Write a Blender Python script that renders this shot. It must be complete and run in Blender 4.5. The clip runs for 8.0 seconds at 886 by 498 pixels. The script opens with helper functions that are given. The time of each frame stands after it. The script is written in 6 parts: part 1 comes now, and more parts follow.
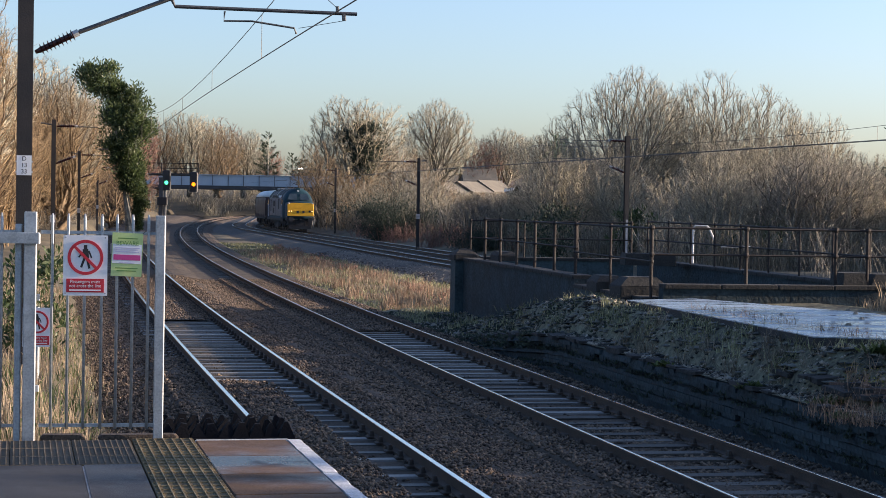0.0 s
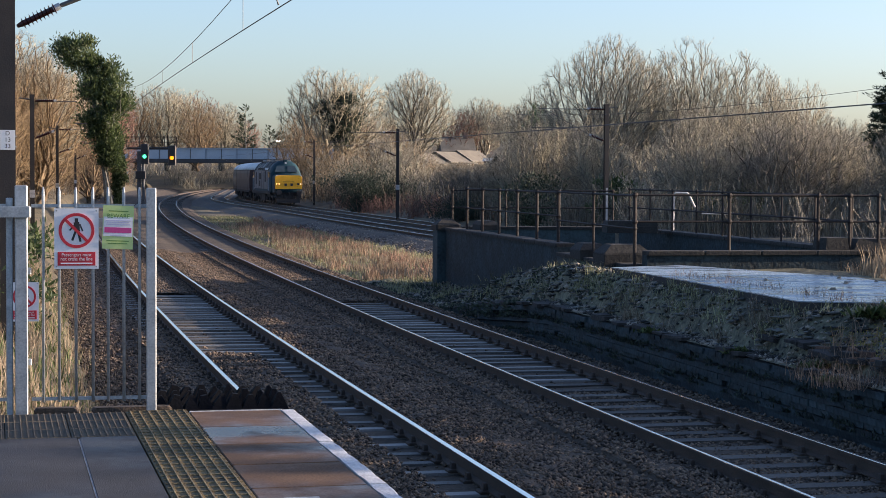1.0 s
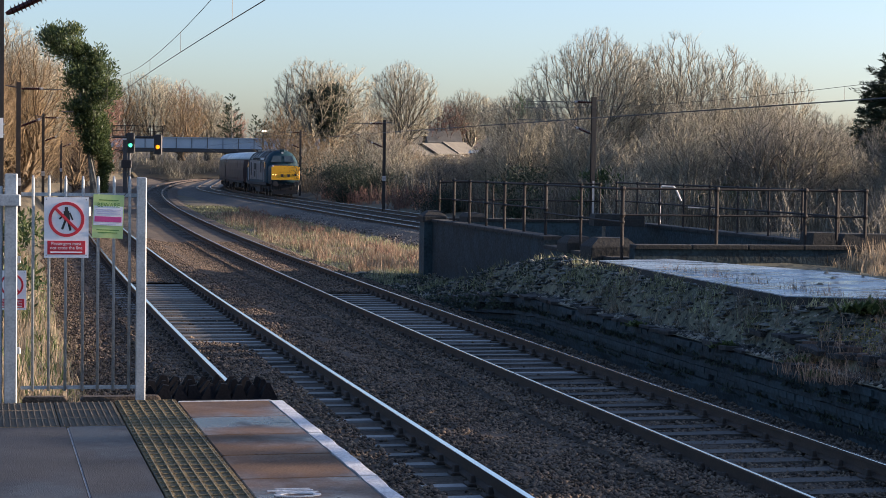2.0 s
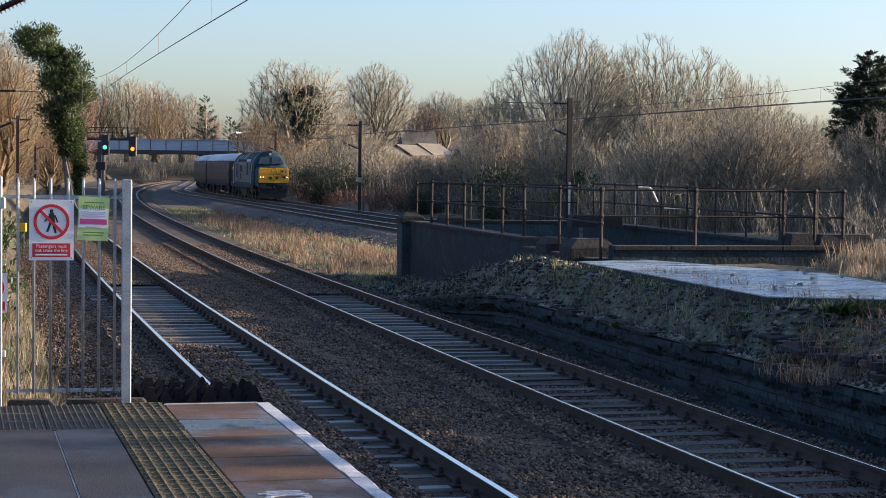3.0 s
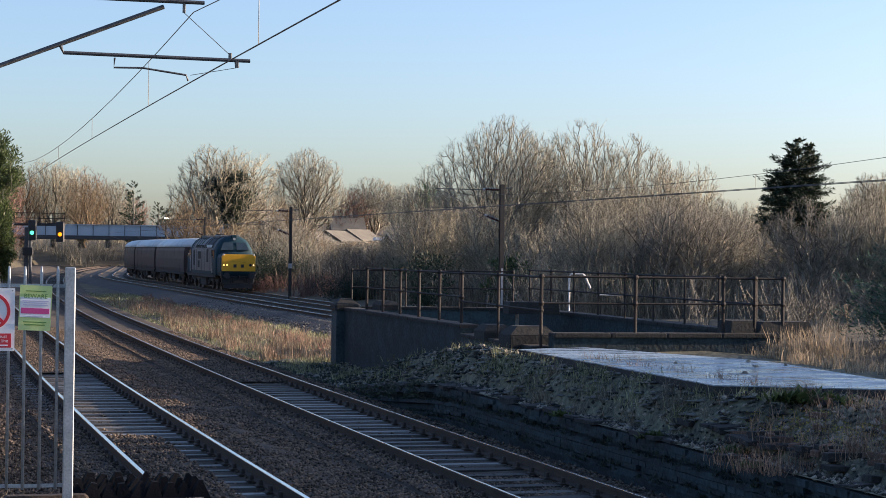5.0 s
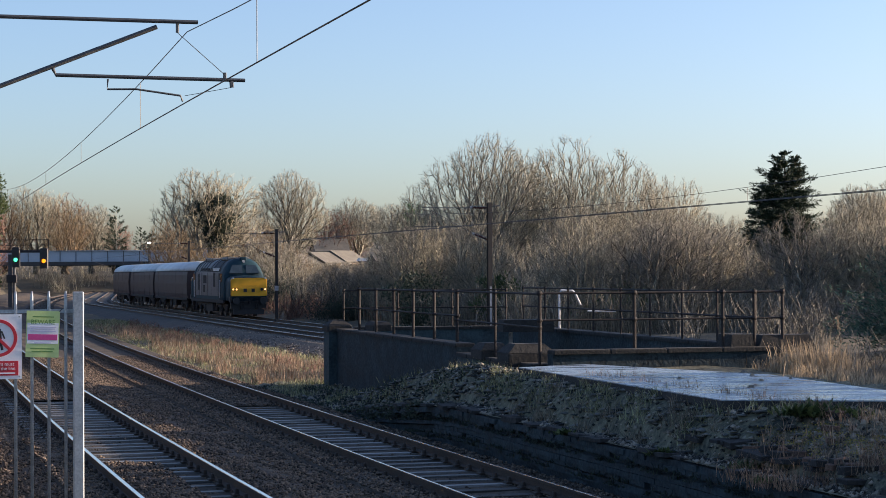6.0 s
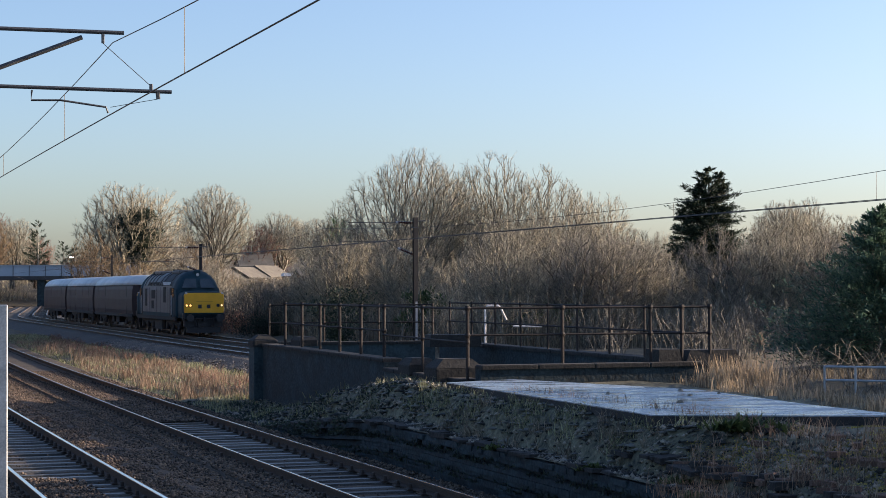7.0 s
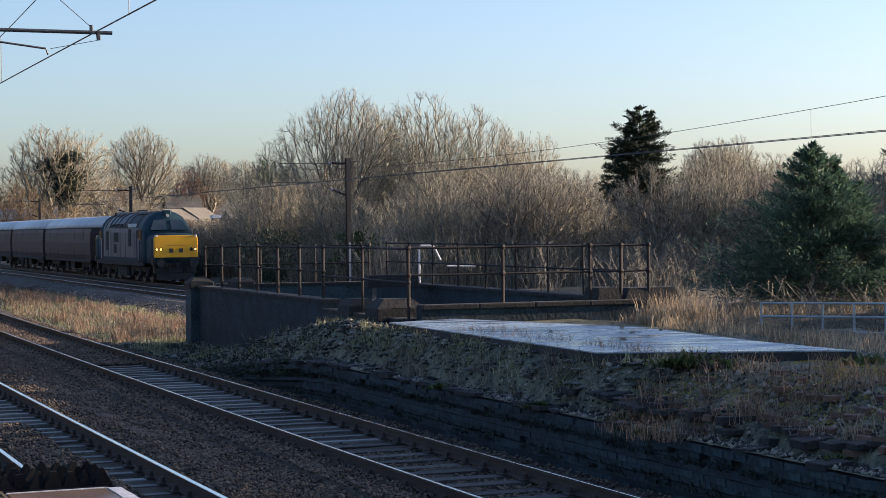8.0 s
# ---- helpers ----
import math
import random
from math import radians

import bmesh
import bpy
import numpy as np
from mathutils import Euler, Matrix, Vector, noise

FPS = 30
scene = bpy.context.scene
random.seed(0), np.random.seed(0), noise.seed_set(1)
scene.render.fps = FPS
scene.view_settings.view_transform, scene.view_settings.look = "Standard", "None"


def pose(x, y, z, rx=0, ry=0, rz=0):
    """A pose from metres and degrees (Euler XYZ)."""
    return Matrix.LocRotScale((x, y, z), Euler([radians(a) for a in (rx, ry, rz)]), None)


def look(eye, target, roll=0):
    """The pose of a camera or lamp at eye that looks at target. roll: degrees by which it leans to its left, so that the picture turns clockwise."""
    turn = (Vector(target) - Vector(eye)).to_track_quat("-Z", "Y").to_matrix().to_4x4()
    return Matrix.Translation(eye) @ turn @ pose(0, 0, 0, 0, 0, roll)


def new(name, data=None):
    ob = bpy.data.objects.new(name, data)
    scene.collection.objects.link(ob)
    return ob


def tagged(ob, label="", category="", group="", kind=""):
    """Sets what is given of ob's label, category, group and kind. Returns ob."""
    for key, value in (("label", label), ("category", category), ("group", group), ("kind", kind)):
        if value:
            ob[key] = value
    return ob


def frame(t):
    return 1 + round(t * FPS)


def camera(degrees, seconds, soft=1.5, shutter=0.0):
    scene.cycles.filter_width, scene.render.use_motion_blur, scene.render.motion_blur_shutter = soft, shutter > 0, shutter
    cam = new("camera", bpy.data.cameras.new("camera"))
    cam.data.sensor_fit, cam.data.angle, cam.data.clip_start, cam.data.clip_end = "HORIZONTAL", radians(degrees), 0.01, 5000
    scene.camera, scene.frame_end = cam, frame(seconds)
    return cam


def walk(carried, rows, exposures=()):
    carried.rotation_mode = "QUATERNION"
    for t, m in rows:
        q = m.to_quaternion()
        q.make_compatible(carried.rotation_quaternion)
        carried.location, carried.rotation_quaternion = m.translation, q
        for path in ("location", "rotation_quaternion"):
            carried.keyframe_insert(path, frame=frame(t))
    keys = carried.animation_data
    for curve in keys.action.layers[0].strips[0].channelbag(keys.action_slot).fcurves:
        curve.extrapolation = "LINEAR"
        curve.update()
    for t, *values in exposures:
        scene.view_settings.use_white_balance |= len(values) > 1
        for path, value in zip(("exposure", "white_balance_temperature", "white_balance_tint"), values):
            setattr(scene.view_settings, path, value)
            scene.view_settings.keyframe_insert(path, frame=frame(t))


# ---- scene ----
cam = camera(26.5, 8.0, soft=0.5)

PATH = [
    (0, (0.337, -0.549, 2.777), (0.333, 1.45, 2.728), 1.0),
    (0.5, (0.297, -0.557, 2.764), (0.306, 1.442, 2.712), 0.5),
    (1, (0.241, -0.577, 2.762), (0.26, 1.421, 2.682), 0.3),
    (1.5, (0.224, -0.571, 2.764), (0.247, 1.427, 2.675), 0.6),
    (3, (0.109, -0.564, 2.765), (0.171, 1.433, 2.678), 0.7),
    (3.5, (0.056, -0.567, 2.767), (0.13, 1.431, 2.701), 0.3),
    (4, (0.003, -0.57, 2.765), (0.108, 1.427, 2.709), 0.2),
    (4.5, (0.007, -0.455, 2.761), (0.139, 1.54, 2.74), 0.7),
    (4.7, (-0.014, -0.363, 2.782), (0.123, 1.632, 2.776), 1.0),
    (5.8, (-0.28, 0.208, 2.758), (-0.134, 2.203, 2.773), -0.4),
    (6, (-0.306, 0.189, 2.758), (-0.15, 2.183, 2.784), -0.3),
    (6.5, (-0.29, 0.379, 2.759), (-0.098, 2.369, 2.817), -0.1),
    (7, (-0.349, 0.383, 2.744), (-0.113, 2.369, 2.786), -0.2),
    (7.5, (-0.485, 0.355, 2.748), (-0.196, 2.334, 2.753), -0.8),
    (8, (-0.573, 0.398, 2.741), (-0.262, 2.373, 2.719), -0.7),
]
walk(cam, [(t, look(eye, target, roll)) for t, eye, target, roll in PATH], exposures=((0, 1.12, 7150, 20), (4.5, 1.09, 7150, 20), (6.5, 0.93, 7150, 20), (8, 1.0, 7180, 20)))

# ---- world, sun, exposure ----
SUN_EL, SUN_AZ = 12.0, 82.0        # degrees above the horizon; clockwise from +y
world = bpy.data.worlds.new("sky")
scene.world = world
world.use_nodes = True
wn = world.node_tree.nodes
sky = wn.new("ShaderNodeTexSky")
sky.sky_type, sky.sun_disc = "NISHITA", False
sky.sun_elevation, sky.sun_rotation = radians(SUN_EL), radians(SUN_AZ)
sky.air_density, sky.dust_density, sky.ozone_density = 0.84, 1.6, 3.5
world.node_tree.links.new(sky.outputs[0], wn["Background"].inputs[0])
wn["Background"].inputs[1].default_value = 0.15
sun_data = bpy.data.lights.new("sun", "SUN")
sun_data.energy, sun_data.angle, sun_data.color = 5.0, radians(0.6), (1.0, 0.87, 0.70)
sun = new("sun", sun_data)
sx, sy = math.sin(radians(SUN_AZ)), math.cos(radians(SUN_AZ))
sun.matrix_world = look((60 * sx, 60 * sy, 60 * math.tan(radians(SUN_EL))), (0, 0, 0))


# ---- materials ----
def surface(name, dark, light, rough=0.8, scale=6.0, bump=0.3, metal=0.0, fine=60.0, rand=0.0, island=False, spec=0.5, sheen=0.0):
    """Two colours mixed by a coarse and a fine noise, relief from the fine one, and a shift per object or per island."""
    m = bpy.data.materials.new(name)
    m.use_nodes = True
    nt, b = m.node_tree, m.node_tree.nodes["Principled BSDF"]
    tc = nt.nodes.new("ShaderNodeTexCoord")
    n1, n2 = nt.nodes.new("ShaderNodeTexNoise"), nt.nodes.new("ShaderNodeTexNoise")
    for n, s in ((n1, scale), (n2, fine)):
        n.inputs["Scale"].default_value, n.inputs["Detail"].default_value = s, 5.0
        nt.links.new(tc.outputs["Object"], n.inputs["Vector"])
    mix = nt.nodes.new("ShaderNodeMath")
    mix.operation = "ADD"
    nt.links.new(n1.outputs["Fac"], mix.inputs[0])
    nt.links.new(n2.outputs["Fac"], mix.inputs[1])
    last = mix.outputs[0]
    if rand:
        src = nt.nodes.new("ShaderNodeNewGeometry") if island else nt.nodes.new("ShaderNodeObjectInfo")
        ma = nt.nodes.new("ShaderNodeMath")
        ma.operation = "MULTIPLY_ADD"
        nt.links.new(src.outputs["Random Per Island" if island else "Random"], ma.inputs[0])
        ma.inputs[1].default_value = rand
        nt.links.new(last, ma.inputs[2])
        off = nt.nodes.new("ShaderNodeMath")
        off.operation = "SUBTRACT"
        nt.links.new(ma.outputs[0], off.inputs[0])
        off.inputs[1].default_value = rand / 2
        last = off.outputs[0]
    ramp = nt.nodes.new("ShaderNodeValToRGB")
    ramp.color_ramp.elements[0].position, ramp.color_ramp.elements[1].position = 0.36, 0.66
    ramp.color_ramp.elements[0].color, ramp.color_ramp.elements[1].color = (*dark, 1), (*light, 1)
    half = nt.nodes.new("ShaderNodeMath")
    half.operation = "MULTIPLY"
    half.inputs[1].default_value = 0.5
    nt.links.new(last, half.inputs[0])
    nt.links.new(half.outputs[0], ramp.inputs[0])
    nt.links.new(ramp.outputs[0], b.inputs["Base Color"])
    rr = nt.nodes.new("ShaderNodeMapRange")
    rr.inputs["To Min"].default_value, rr.inputs["To Max"].default_value = max(0.03, rough - 0.12), min(1.0, rough + 0.12)
    nt.links.new(n1.outputs["Fac"], rr.inputs["Value"])
    nt.links.new(rr.outputs[0], b.inputs["Roughness"])
    b.inputs["Metallic"].default_value = metal
    b.inputs["Specular IOR Level"].default_value = spec
    if bump:
        bp = nt.nodes.new("ShaderNodeBump")
        bp.inputs["Strength"].default_value, bp.inputs["Distance"].default_value = bump, 0.02
        nt.links.new(n2.outputs["Fac"], bp.inputs["Height"])
        nt.links.new(bp.outputs[0], b.inputs["Normal"])
    return m


def damp(m, scale, low, high, stretch=(1.0, 1.0, 1.0)):
    """Gives a surface wet, shiny patches between dry ones."""
    nt, b = m.node_tree, m.node_tree.nodes["Principled BSDF"]
    tc, mp, n = nt.nodes.new("ShaderNodeTexCoord"), nt.nodes.new("ShaderNodeMapping"), nt.nodes.new("ShaderNodeTexNoise")
    mp.inputs["Scale"].default_value = stretch
    n.inputs["Scale"].default_value, n.inputs["Detail"].default_value, n.inputs["Roughness"].default_value = scale, 6.0, 0.62
    r = nt.nodes.new("ShaderNodeMapRange")
    r.inputs["From Min"].default_value, r.inputs["From Max"].default_value = 0.42, 0.60
    r.inputs["To Min"].default_value, r.inputs["To Max"].default_value = low, high
    info, shift = nt.nodes.new("ShaderNodeObjectInfo"), nt.nodes.new("ShaderNodeVectorMath")
    shift.operation = "SCALE"
    shift.inputs[0].default_value = (37.0, 61.0, 13.0)
    nt.links.new(info.outputs["Random"], shift.inputs["Scale"])
    nt.links.new(shift.outputs[0], mp.inputs["Location"])
    nt.links.new(tc.outputs["Object"], mp.inputs["Vector"])
    nt.links.new(mp.outputs[0], n.inputs["Vector"])
    nt.links.new(n.outputs["Fac"], r.inputs["Value"])
    nt.links.new(r.outputs[0], b.inputs["Roughness"])
    return m


def leafy(m, amount=0.35):
    """Lets light through thin leaves and blades."""
    nt, b = m.node_tree, m.node_tree.nodes["Principled BSDF"]
    tr, mx = nt.nodes.new("ShaderNodeBsdfTranslucent"), nt.nodes.new("ShaderNodeMixShader")
    nt.links.new(b.inputs["Base Color"].links[0].from_socket, tr.inputs["Color"])
    mx.inputs[0].default_value = amount
    nt.links.new(b.outputs[0], mx.inputs[1])
    nt.links.new(tr.outputs[0], mx.inputs[2])
    nt.links.new(mx.outputs[0], nt.nodes["Material Output"].inputs["Surface"])
    return m


def glow(name, colour, power):
    m = bpy.data.materials.new(name)
    m.use_nodes = True
    b = m.node_tree.nodes["Principled BSDF"]
    b.inputs["Base Color"].default_value = (*colour, 1)
    b.inputs["Emission Color"].default_value, b.inputs["Emission Strength"].default_value = (*colour, 1), power
    return m


M_STONE = surface("ballast_stone", (0.03, 0.022, 0.016), (0.2, 0.146, 0.104), 0.9, 3, 0.2, rand=0.75, island=True)
M_STONEGREY = surface("grey_ballast_stone", (0.03, 0.028, 0.025), (0.26, 0.235, 0.20), 0.9, 3, 0.2, rand=1.1, island=True)
M_BALLAST = surface("ballast_fill", (0.02, 0.015, 0.0105), (0.098, 0.072, 0.051), 0.95, 1.2, 0.9, fine=22)
M_BALLAST_GREY = surface("grey_ballast", (0.036, 0.034, 0.031), (0.105, 0.097, 0.085), 0.95, 0.5, 0.8, fine=18)
M_RAIL = surface("rusty_rail", (0.022, 0.015, 0.011), (0.085, 0.055, 0.038), 0.7, 4, 0.3)
M_HEAD = surface("polished_steel", (0.8, 0.8, 0.79), (0.93, 0.92, 0.9), 0.2, 2, 0.0, metal=1.0)
M_SLEEPER = surface("weathered_sleeper", (0.022, 0.019, 0.016), (0.085, 0.078, 0.068), 0.6, 1.5, 0.4, rand=0.9, spec=0.35)
M_SLEEPER_PALE = surface("pale_sleeper", (0.05, 0.051, 0.05), (0.225, 0.225, 0.22), 0.5, 1.5, 0.4, rand=0.8, spec=0.35)
M_CHAIR = surface("rusty_iron", (0.02, 0.015, 0.012), (0.07, 0.045, 0.03), 0.75, 9, 0.3)
M_EARTH = surface("rough_earth", (0.035, 0.03, 0.02), (0.16, 0.13, 0.075), 0.95, 0.25, 0.8, fine=3.5)
M_SHARD = surface("dark_shard", (0.01, 0.016, 0.017), (0.16, 0.168, 0.155), 0.8, 4, 0.5, rand=1.2, island=True)
M_RUBBLE = surface("rubble_ground", (0.014, 0.02, 0.016), (0.21, 0.205, 0.135), 0.95, 2.4, 1.0, fine=14)
M_DEBRIS = surface("broken_masonry", (0.018, 0.02, 0.018), (0.30, 0.27, 0.215), 0.9, 4, 0.5, rand=1.1, island=True)
M_ASPHALT = damp(surface("asphalt", (0.026, 0.028, 0.032), (0.068, 0.072, 0.079), 0.55, 1.3, 0.35, fine=120, spec=0.2), 0.7, 0.42, 0.8)
M_TACTILE = surface("tactile_paving", (0.062, 0.045, 0.022), (0.19, 0.138, 0.064), 0.75, 3, 0.4, rand=0.3, spec=0.3)
M_CROSS = surface("grey_tactile_paving", (0.042, 0.034, 0.023), (0.135, 0.108, 0.07), 0.7, 3, 0.4, rand=0.25, spec=0.3)
M_JOINT = surface("sandy_joint", (0.1, 0.08, 0.045), (0.27, 0.22, 0.125), 0.85, 5, 0.3)
M_JOINTGREY = surface("dusty_joint", (0.07, 0.058, 0.042), (0.19, 0.155, 0.11), 0.85, 5, 0.3)
M_JOINTPALE = surface("pale_mortar", (0.16, 0.16, 0.16), (0.36, 0.36, 0.36), 0.85, 5, 0.3)
M_COPING = damp(surface("damp_red_coping", (0.045, 0.028, 0.018), (0.17, 0.1, 0.062), 0.6, 1.6, 0.15, rand=0.3, spec=0.25), 0.8, 0.26, 0.85)
M_WHITE = surface("worn_white_paint", (0.35, 0.35, 0.36), (0.78, 0.78, 0.78), 0.6, 9, 0.2)
M_GALV = surface("galvanised_steel", (0.27, 0.30, 0.315), (0.48, 0.52, 0.545), 0.5, 8, 0.05, metal=0.4)
M_RUBBER = surface("black_rubber", (0.002, 0.0025, 0.004), (0.006, 0.007, 0.010), 0.8, 6, 0.2, spec=0.08)
M_SIGN = surface("white_sign", (0.72, 0.74, 0.76), (0.82, 0.83, 0.84), 0.45, 2, 0.0)
M_RED = surface("red_print", (0.50, 0.02, 0.03), (0.62, 0.03, 0.05), 0.5, 3, 0.0)
M_BLACK = surface("black_print", (0.012, 0.012, 0.014), (0.025, 0.025, 0.028), 0.5, 3, 0.0)
M_LIME = surface("lime_print", (0.50, 0.64, 0.24), (0.57, 0.70, 0.30), 0.5, 3, 0.0)
M_PINK = surface("magenta_print", (0.55, 0.05, 0.22), (0.62, 0.08, 0.26), 0.5, 3, 0.0)
M_GREENTEXT = surface("green_print", (0.08, 0.22, 0.05), (0.12, 0.28, 0.07), 0.5, 3, 0.0)
M_PALE = surface("lilac_print", (0.50, 0.48, 0.66), (0.58, 0.56, 0.72), 0.5, 3, 0.0)
M_MAST = surface("dark_steel_mast", (0.01, 0.009, 0.009), (0.032, 0.026, 0.024), 0.6, 3, 0.2)
M_BAND = surface("pale_paint", (0.25, 0.25, 0.25), (0.5, 0.5, 0.5), 0.6, 6, 0.1)
M_TUBE = surface("grey_tube", (0.05, 0.055, 0.06), (0.12, 0.125, 0.13), 0.5, 6, 0.1, metal=0.4)
M_WIRE = surface("wire", (0.02, 0.02, 0.02), (0.05, 0.05, 0.05), 0.5, 6, 0.0)
M_CERAMIC = surface("brown_insulator", (0.035, 0.012, 0.01), (0.09, 0.03, 0.025), 0.25, 5, 0.0)
# one dark blue-green base for all the brickwork
M_BRICK = surface("dark_teal_brick", (0.006, 0.016, 0.02), (0.038, 0.07, 0.08), 0.9, 2.2, 0.9, fine=14, rand=0.4)
M_CAPSTONE = surface("sooty_capstone", (0.008, 0.009, 0.009), (0.038, 0.037, 0.034), 0.9, 3, 0.6, fine=20)
M_RUSTRAIL = surface("rusty_railing", (0.006, 0.005, 0.005), (0.028, 0.017, 0.013), 0.75, 7, 0.3)
# wet patches are roughness; the blue of the reflected sky is painted into the base
M_SLAB = damp(surface("sky_tinted_wet_concrete", (0.11, 0.15, 0.18), (0.37, 0.45, 0.515), 0.3, 1.4, 0.12, fine=16), 1.6, 0.10, 0.50, (0.55, 1.7, 1.0))
# much darker than the slab's top
M_SLABSIDE = surface("dark_concrete", (0.015, 0.015, 0.015), (0.05, 0.047, 0.044), 0.9, 2, 0.5)
M_STRAW = leafy(surface("dry_grass", (0.1, 0.086, 0.062), (0.37, 0.312, 0.228), 0.8, 0.3, 0.0, rand=0.7, island=True))
# brighter copy of the dry grass: golden sunlight is put into its colour
M_STRAWSUN = leafy(surface("sun_tinted_straw", (0.18, 0.14, 0.095), (0.52, 0.41, 0.285), 0.8, 0.3, 0.0, rand=0.7, island=True), 0.5)
M_GRASS = leafy(surface("green_weed", (0.03, 0.05, 0.016), (0.135, 0.175, 0.06), 0.7, 2, 0.0, rand=0.6, island=True))
M_DULLGRASS = leafy(surface("dull_grass", (0.08, 0.095, 0.045), (0.42, 0.42, 0.24), 0.8, 1, 0.0, rand=0.7, island=True))
M_TWIG = surface("bare_twigs", (0.08, 0.072, 0.053), (0.5, 0.455, 0.335), 0.8, 0.15, 0.0, rand=0.75, island=True)
M_TWIGRED = surface("reddish_twigs", (0.09, 0.048, 0.036), (0.33, 0.18, 0.13), 0.85, 0.15, 0.0, rand=0.7, island=True)
M_TWIGGOLD = surface("golden_twigs", (0.08, 0.054, 0.03), (0.35, 0.25, 0.14), 0.85, 0.15, 0.0, rand=0.75, island=True)
M_TWIGDARK = surface("dark_twigs", (0.047, 0.044, 0.036), (0.28, 0.255, 0.205), 0.85, 0.15, 0.0, rand=0.7, island=True)
M_STALK = leafy(surface("dead_stalk", (0.12, 0.08, 0.055), (0.42, 0.29, 0.20), 0.8, 0.3, 0.0, rand=0.7, island=True))
M_BRUSHGOLD = surface("golden_brush", (0.10, 0.062, 0.028), (0.34, 0.225, 0.11), 0.85, 0.15, 0.0, rand=0.8, island=True)
M_BRUSHBROWN = surface("brown_brush", (0.055, 0.047, 0.034), (0.31, 0.262, 0.185), 0.85, 0.15, 0.0, rand=0.8, island=True)
M_MOSS = leafy(surface("yellow_moss", (0.1, 0.095, 0.022), (0.5, 0.42, 0.11), 0.9, 1.2, 0.0, rand=0.7, island=True))
M_TIMBER = surface("weathered_timber", (0.03, 0.022, 0.016), (0.12, 0.085, 0.06), 0.85, 4, 0.5)
M_BARKBROWN = surface("brown_bark", (0.055, 0.04, 0.026), (0.23, 0.165, 0.10), 0.9, 2.5, 0.6, rand=0.4)
M_BARK = surface("bark", (0.064, 0.06, 0.047), (0.4, 0.375, 0.3), 0.9, 2.5, 0.6, rand=0.4)
M_LEAF = leafy(surface("evergreen_leaf", (0.045, 0.09, 0.055), (0.19, 0.29, 0.155), 0.65, 0.4, 0.0, rand=0.7, island=True), 0.4)
M_CONIFER = leafy(surface("conifer_spray", (0.03, 0.074, 0.058), (0.14, 0.235, 0.145), 0.65, 0.4, 0.0, rand=0.7, island=True), 0.3)
M_IVY = leafy(surface("ivy_leaf", (0.022, 0.045, 0.017), (0.11, 0.15, 0.055), 0.5, 0.5, 0.0, rand=0.7, island=True))
M_IVYDARK = leafy(surface("dark_ivy", (0.012, 0.024, 0.018), (0.055, 0.08, 0.052), 0.5, 0.6, 0.0, rand=0.8, island=True))
M_FIR = surface("fir_needles", (0.012, 0.026, 0.014), (0.045, 0.072, 0.036), 0.75, 0.4, 0.0, rand=0.7, island=True)
M_BRIDGE = surface("blue_grey_paint", (0.26, 0.33, 0.40), (0.40, 0.47, 0.54), 0.6, 0.3, 0.1)
M_DARKSTEEL = surface("dark_girder", (0.02, 0.022, 0.025), (0.06, 0.06, 0.065), 0.7, 0.5, 0.2)
M_TILE = surface("roof_tiles", (0.095, 0.086, 0.07), (0.2, 0.182, 0.148), 0.85, 0.6, 0.3, fine=6)
M_RENDERWALL = surface("house_brick", (0.11, 0.08, 0.062), (0.24, 0.175, 0.135), 0.85, 0.6, 0.3, fine=8)
M_YELLOW = surface("warning_yellow", (0.72, 0.34, 0.012), (0.88, 0.44, 0.02), 0.45, 1.5, 0.05)
M_LOCOBLUE = surface("dark_blue_paint", (0.008, 0.03, 0.042), (0.02, 0.06, 0.078), 0.6, 1.2, 0.05, spec=0.15)
M_LOCOGREY = surface("silver_grey_paint", (0.11, 0.1, 0.102), (0.25, 0.225, 0.22), 0.55, 0.8, 0.05, spec=0.3)
M_LIVERY = surface("pale_livery_grey", (0.20, 0.18, 0.185), (0.34, 0.31, 0.31), 0.55, 0.8, 0.05, spec=0.3)
M_LOCOROOF = surface("grey_roof", (0.035, 0.04, 0.04), (0.17, 0.18, 0.185), 0.5, 0.9, 0.1, spec=0.3)
M_UNDER = surface("grimy_running_gear", (0.006, 0.006, 0.007), (0.035, 0.031, 0.03), 0.75, 3, 0.4)
M_WHEEL = surface("wheel_steel", (0.05, 0.045, 0.04), (0.16, 0.15, 0.14), 0.5, 4, 0.1, metal=0.5)
M_MAROON = surface("dull_maroon_paint", (0.04, 0.031, 0.033), (0.088, 0.064, 0.064), 0.55, 0.7, 0.05, spec=0.3)
M_COACHROOF = surface("pale_coach_roof", (0.5, 0.57, 0.59), (0.74, 0.8, 0.81), 0.5, 0.7, 0.1)
M_GLASS = surface("dark_glass", (0.012, 0.015, 0.02), (0.03, 0.035, 0.045), 0.08, 1, 0.0)
# lighter than dark_glass: the light showing in the panes is put into the colour
M_SCREEN = surface("light_tinted_windscreen", (0.03, 0.05, 0.064), (0.06, 0.09, 0.11), 0.12, 1, 0.0)
M_LAMP = glow("warm_headlamp", (1.0, 0.50, 0.12), 1.3)
M_MARK = glow("marker_lamp", (1.0, 0.62, 0.25), 0.9)
M_SIGGREEN = glow("green_aspect", (0.02, 0.85, 0.42), 1.6)
M_SIGAMBER = glow("amber_aspect", (1.0, 0.25, 0.01), 1.5)
M_LAMPWHITE = glow("street_lamp_glow", (1.0, 0.95, 0.85), 4.0)


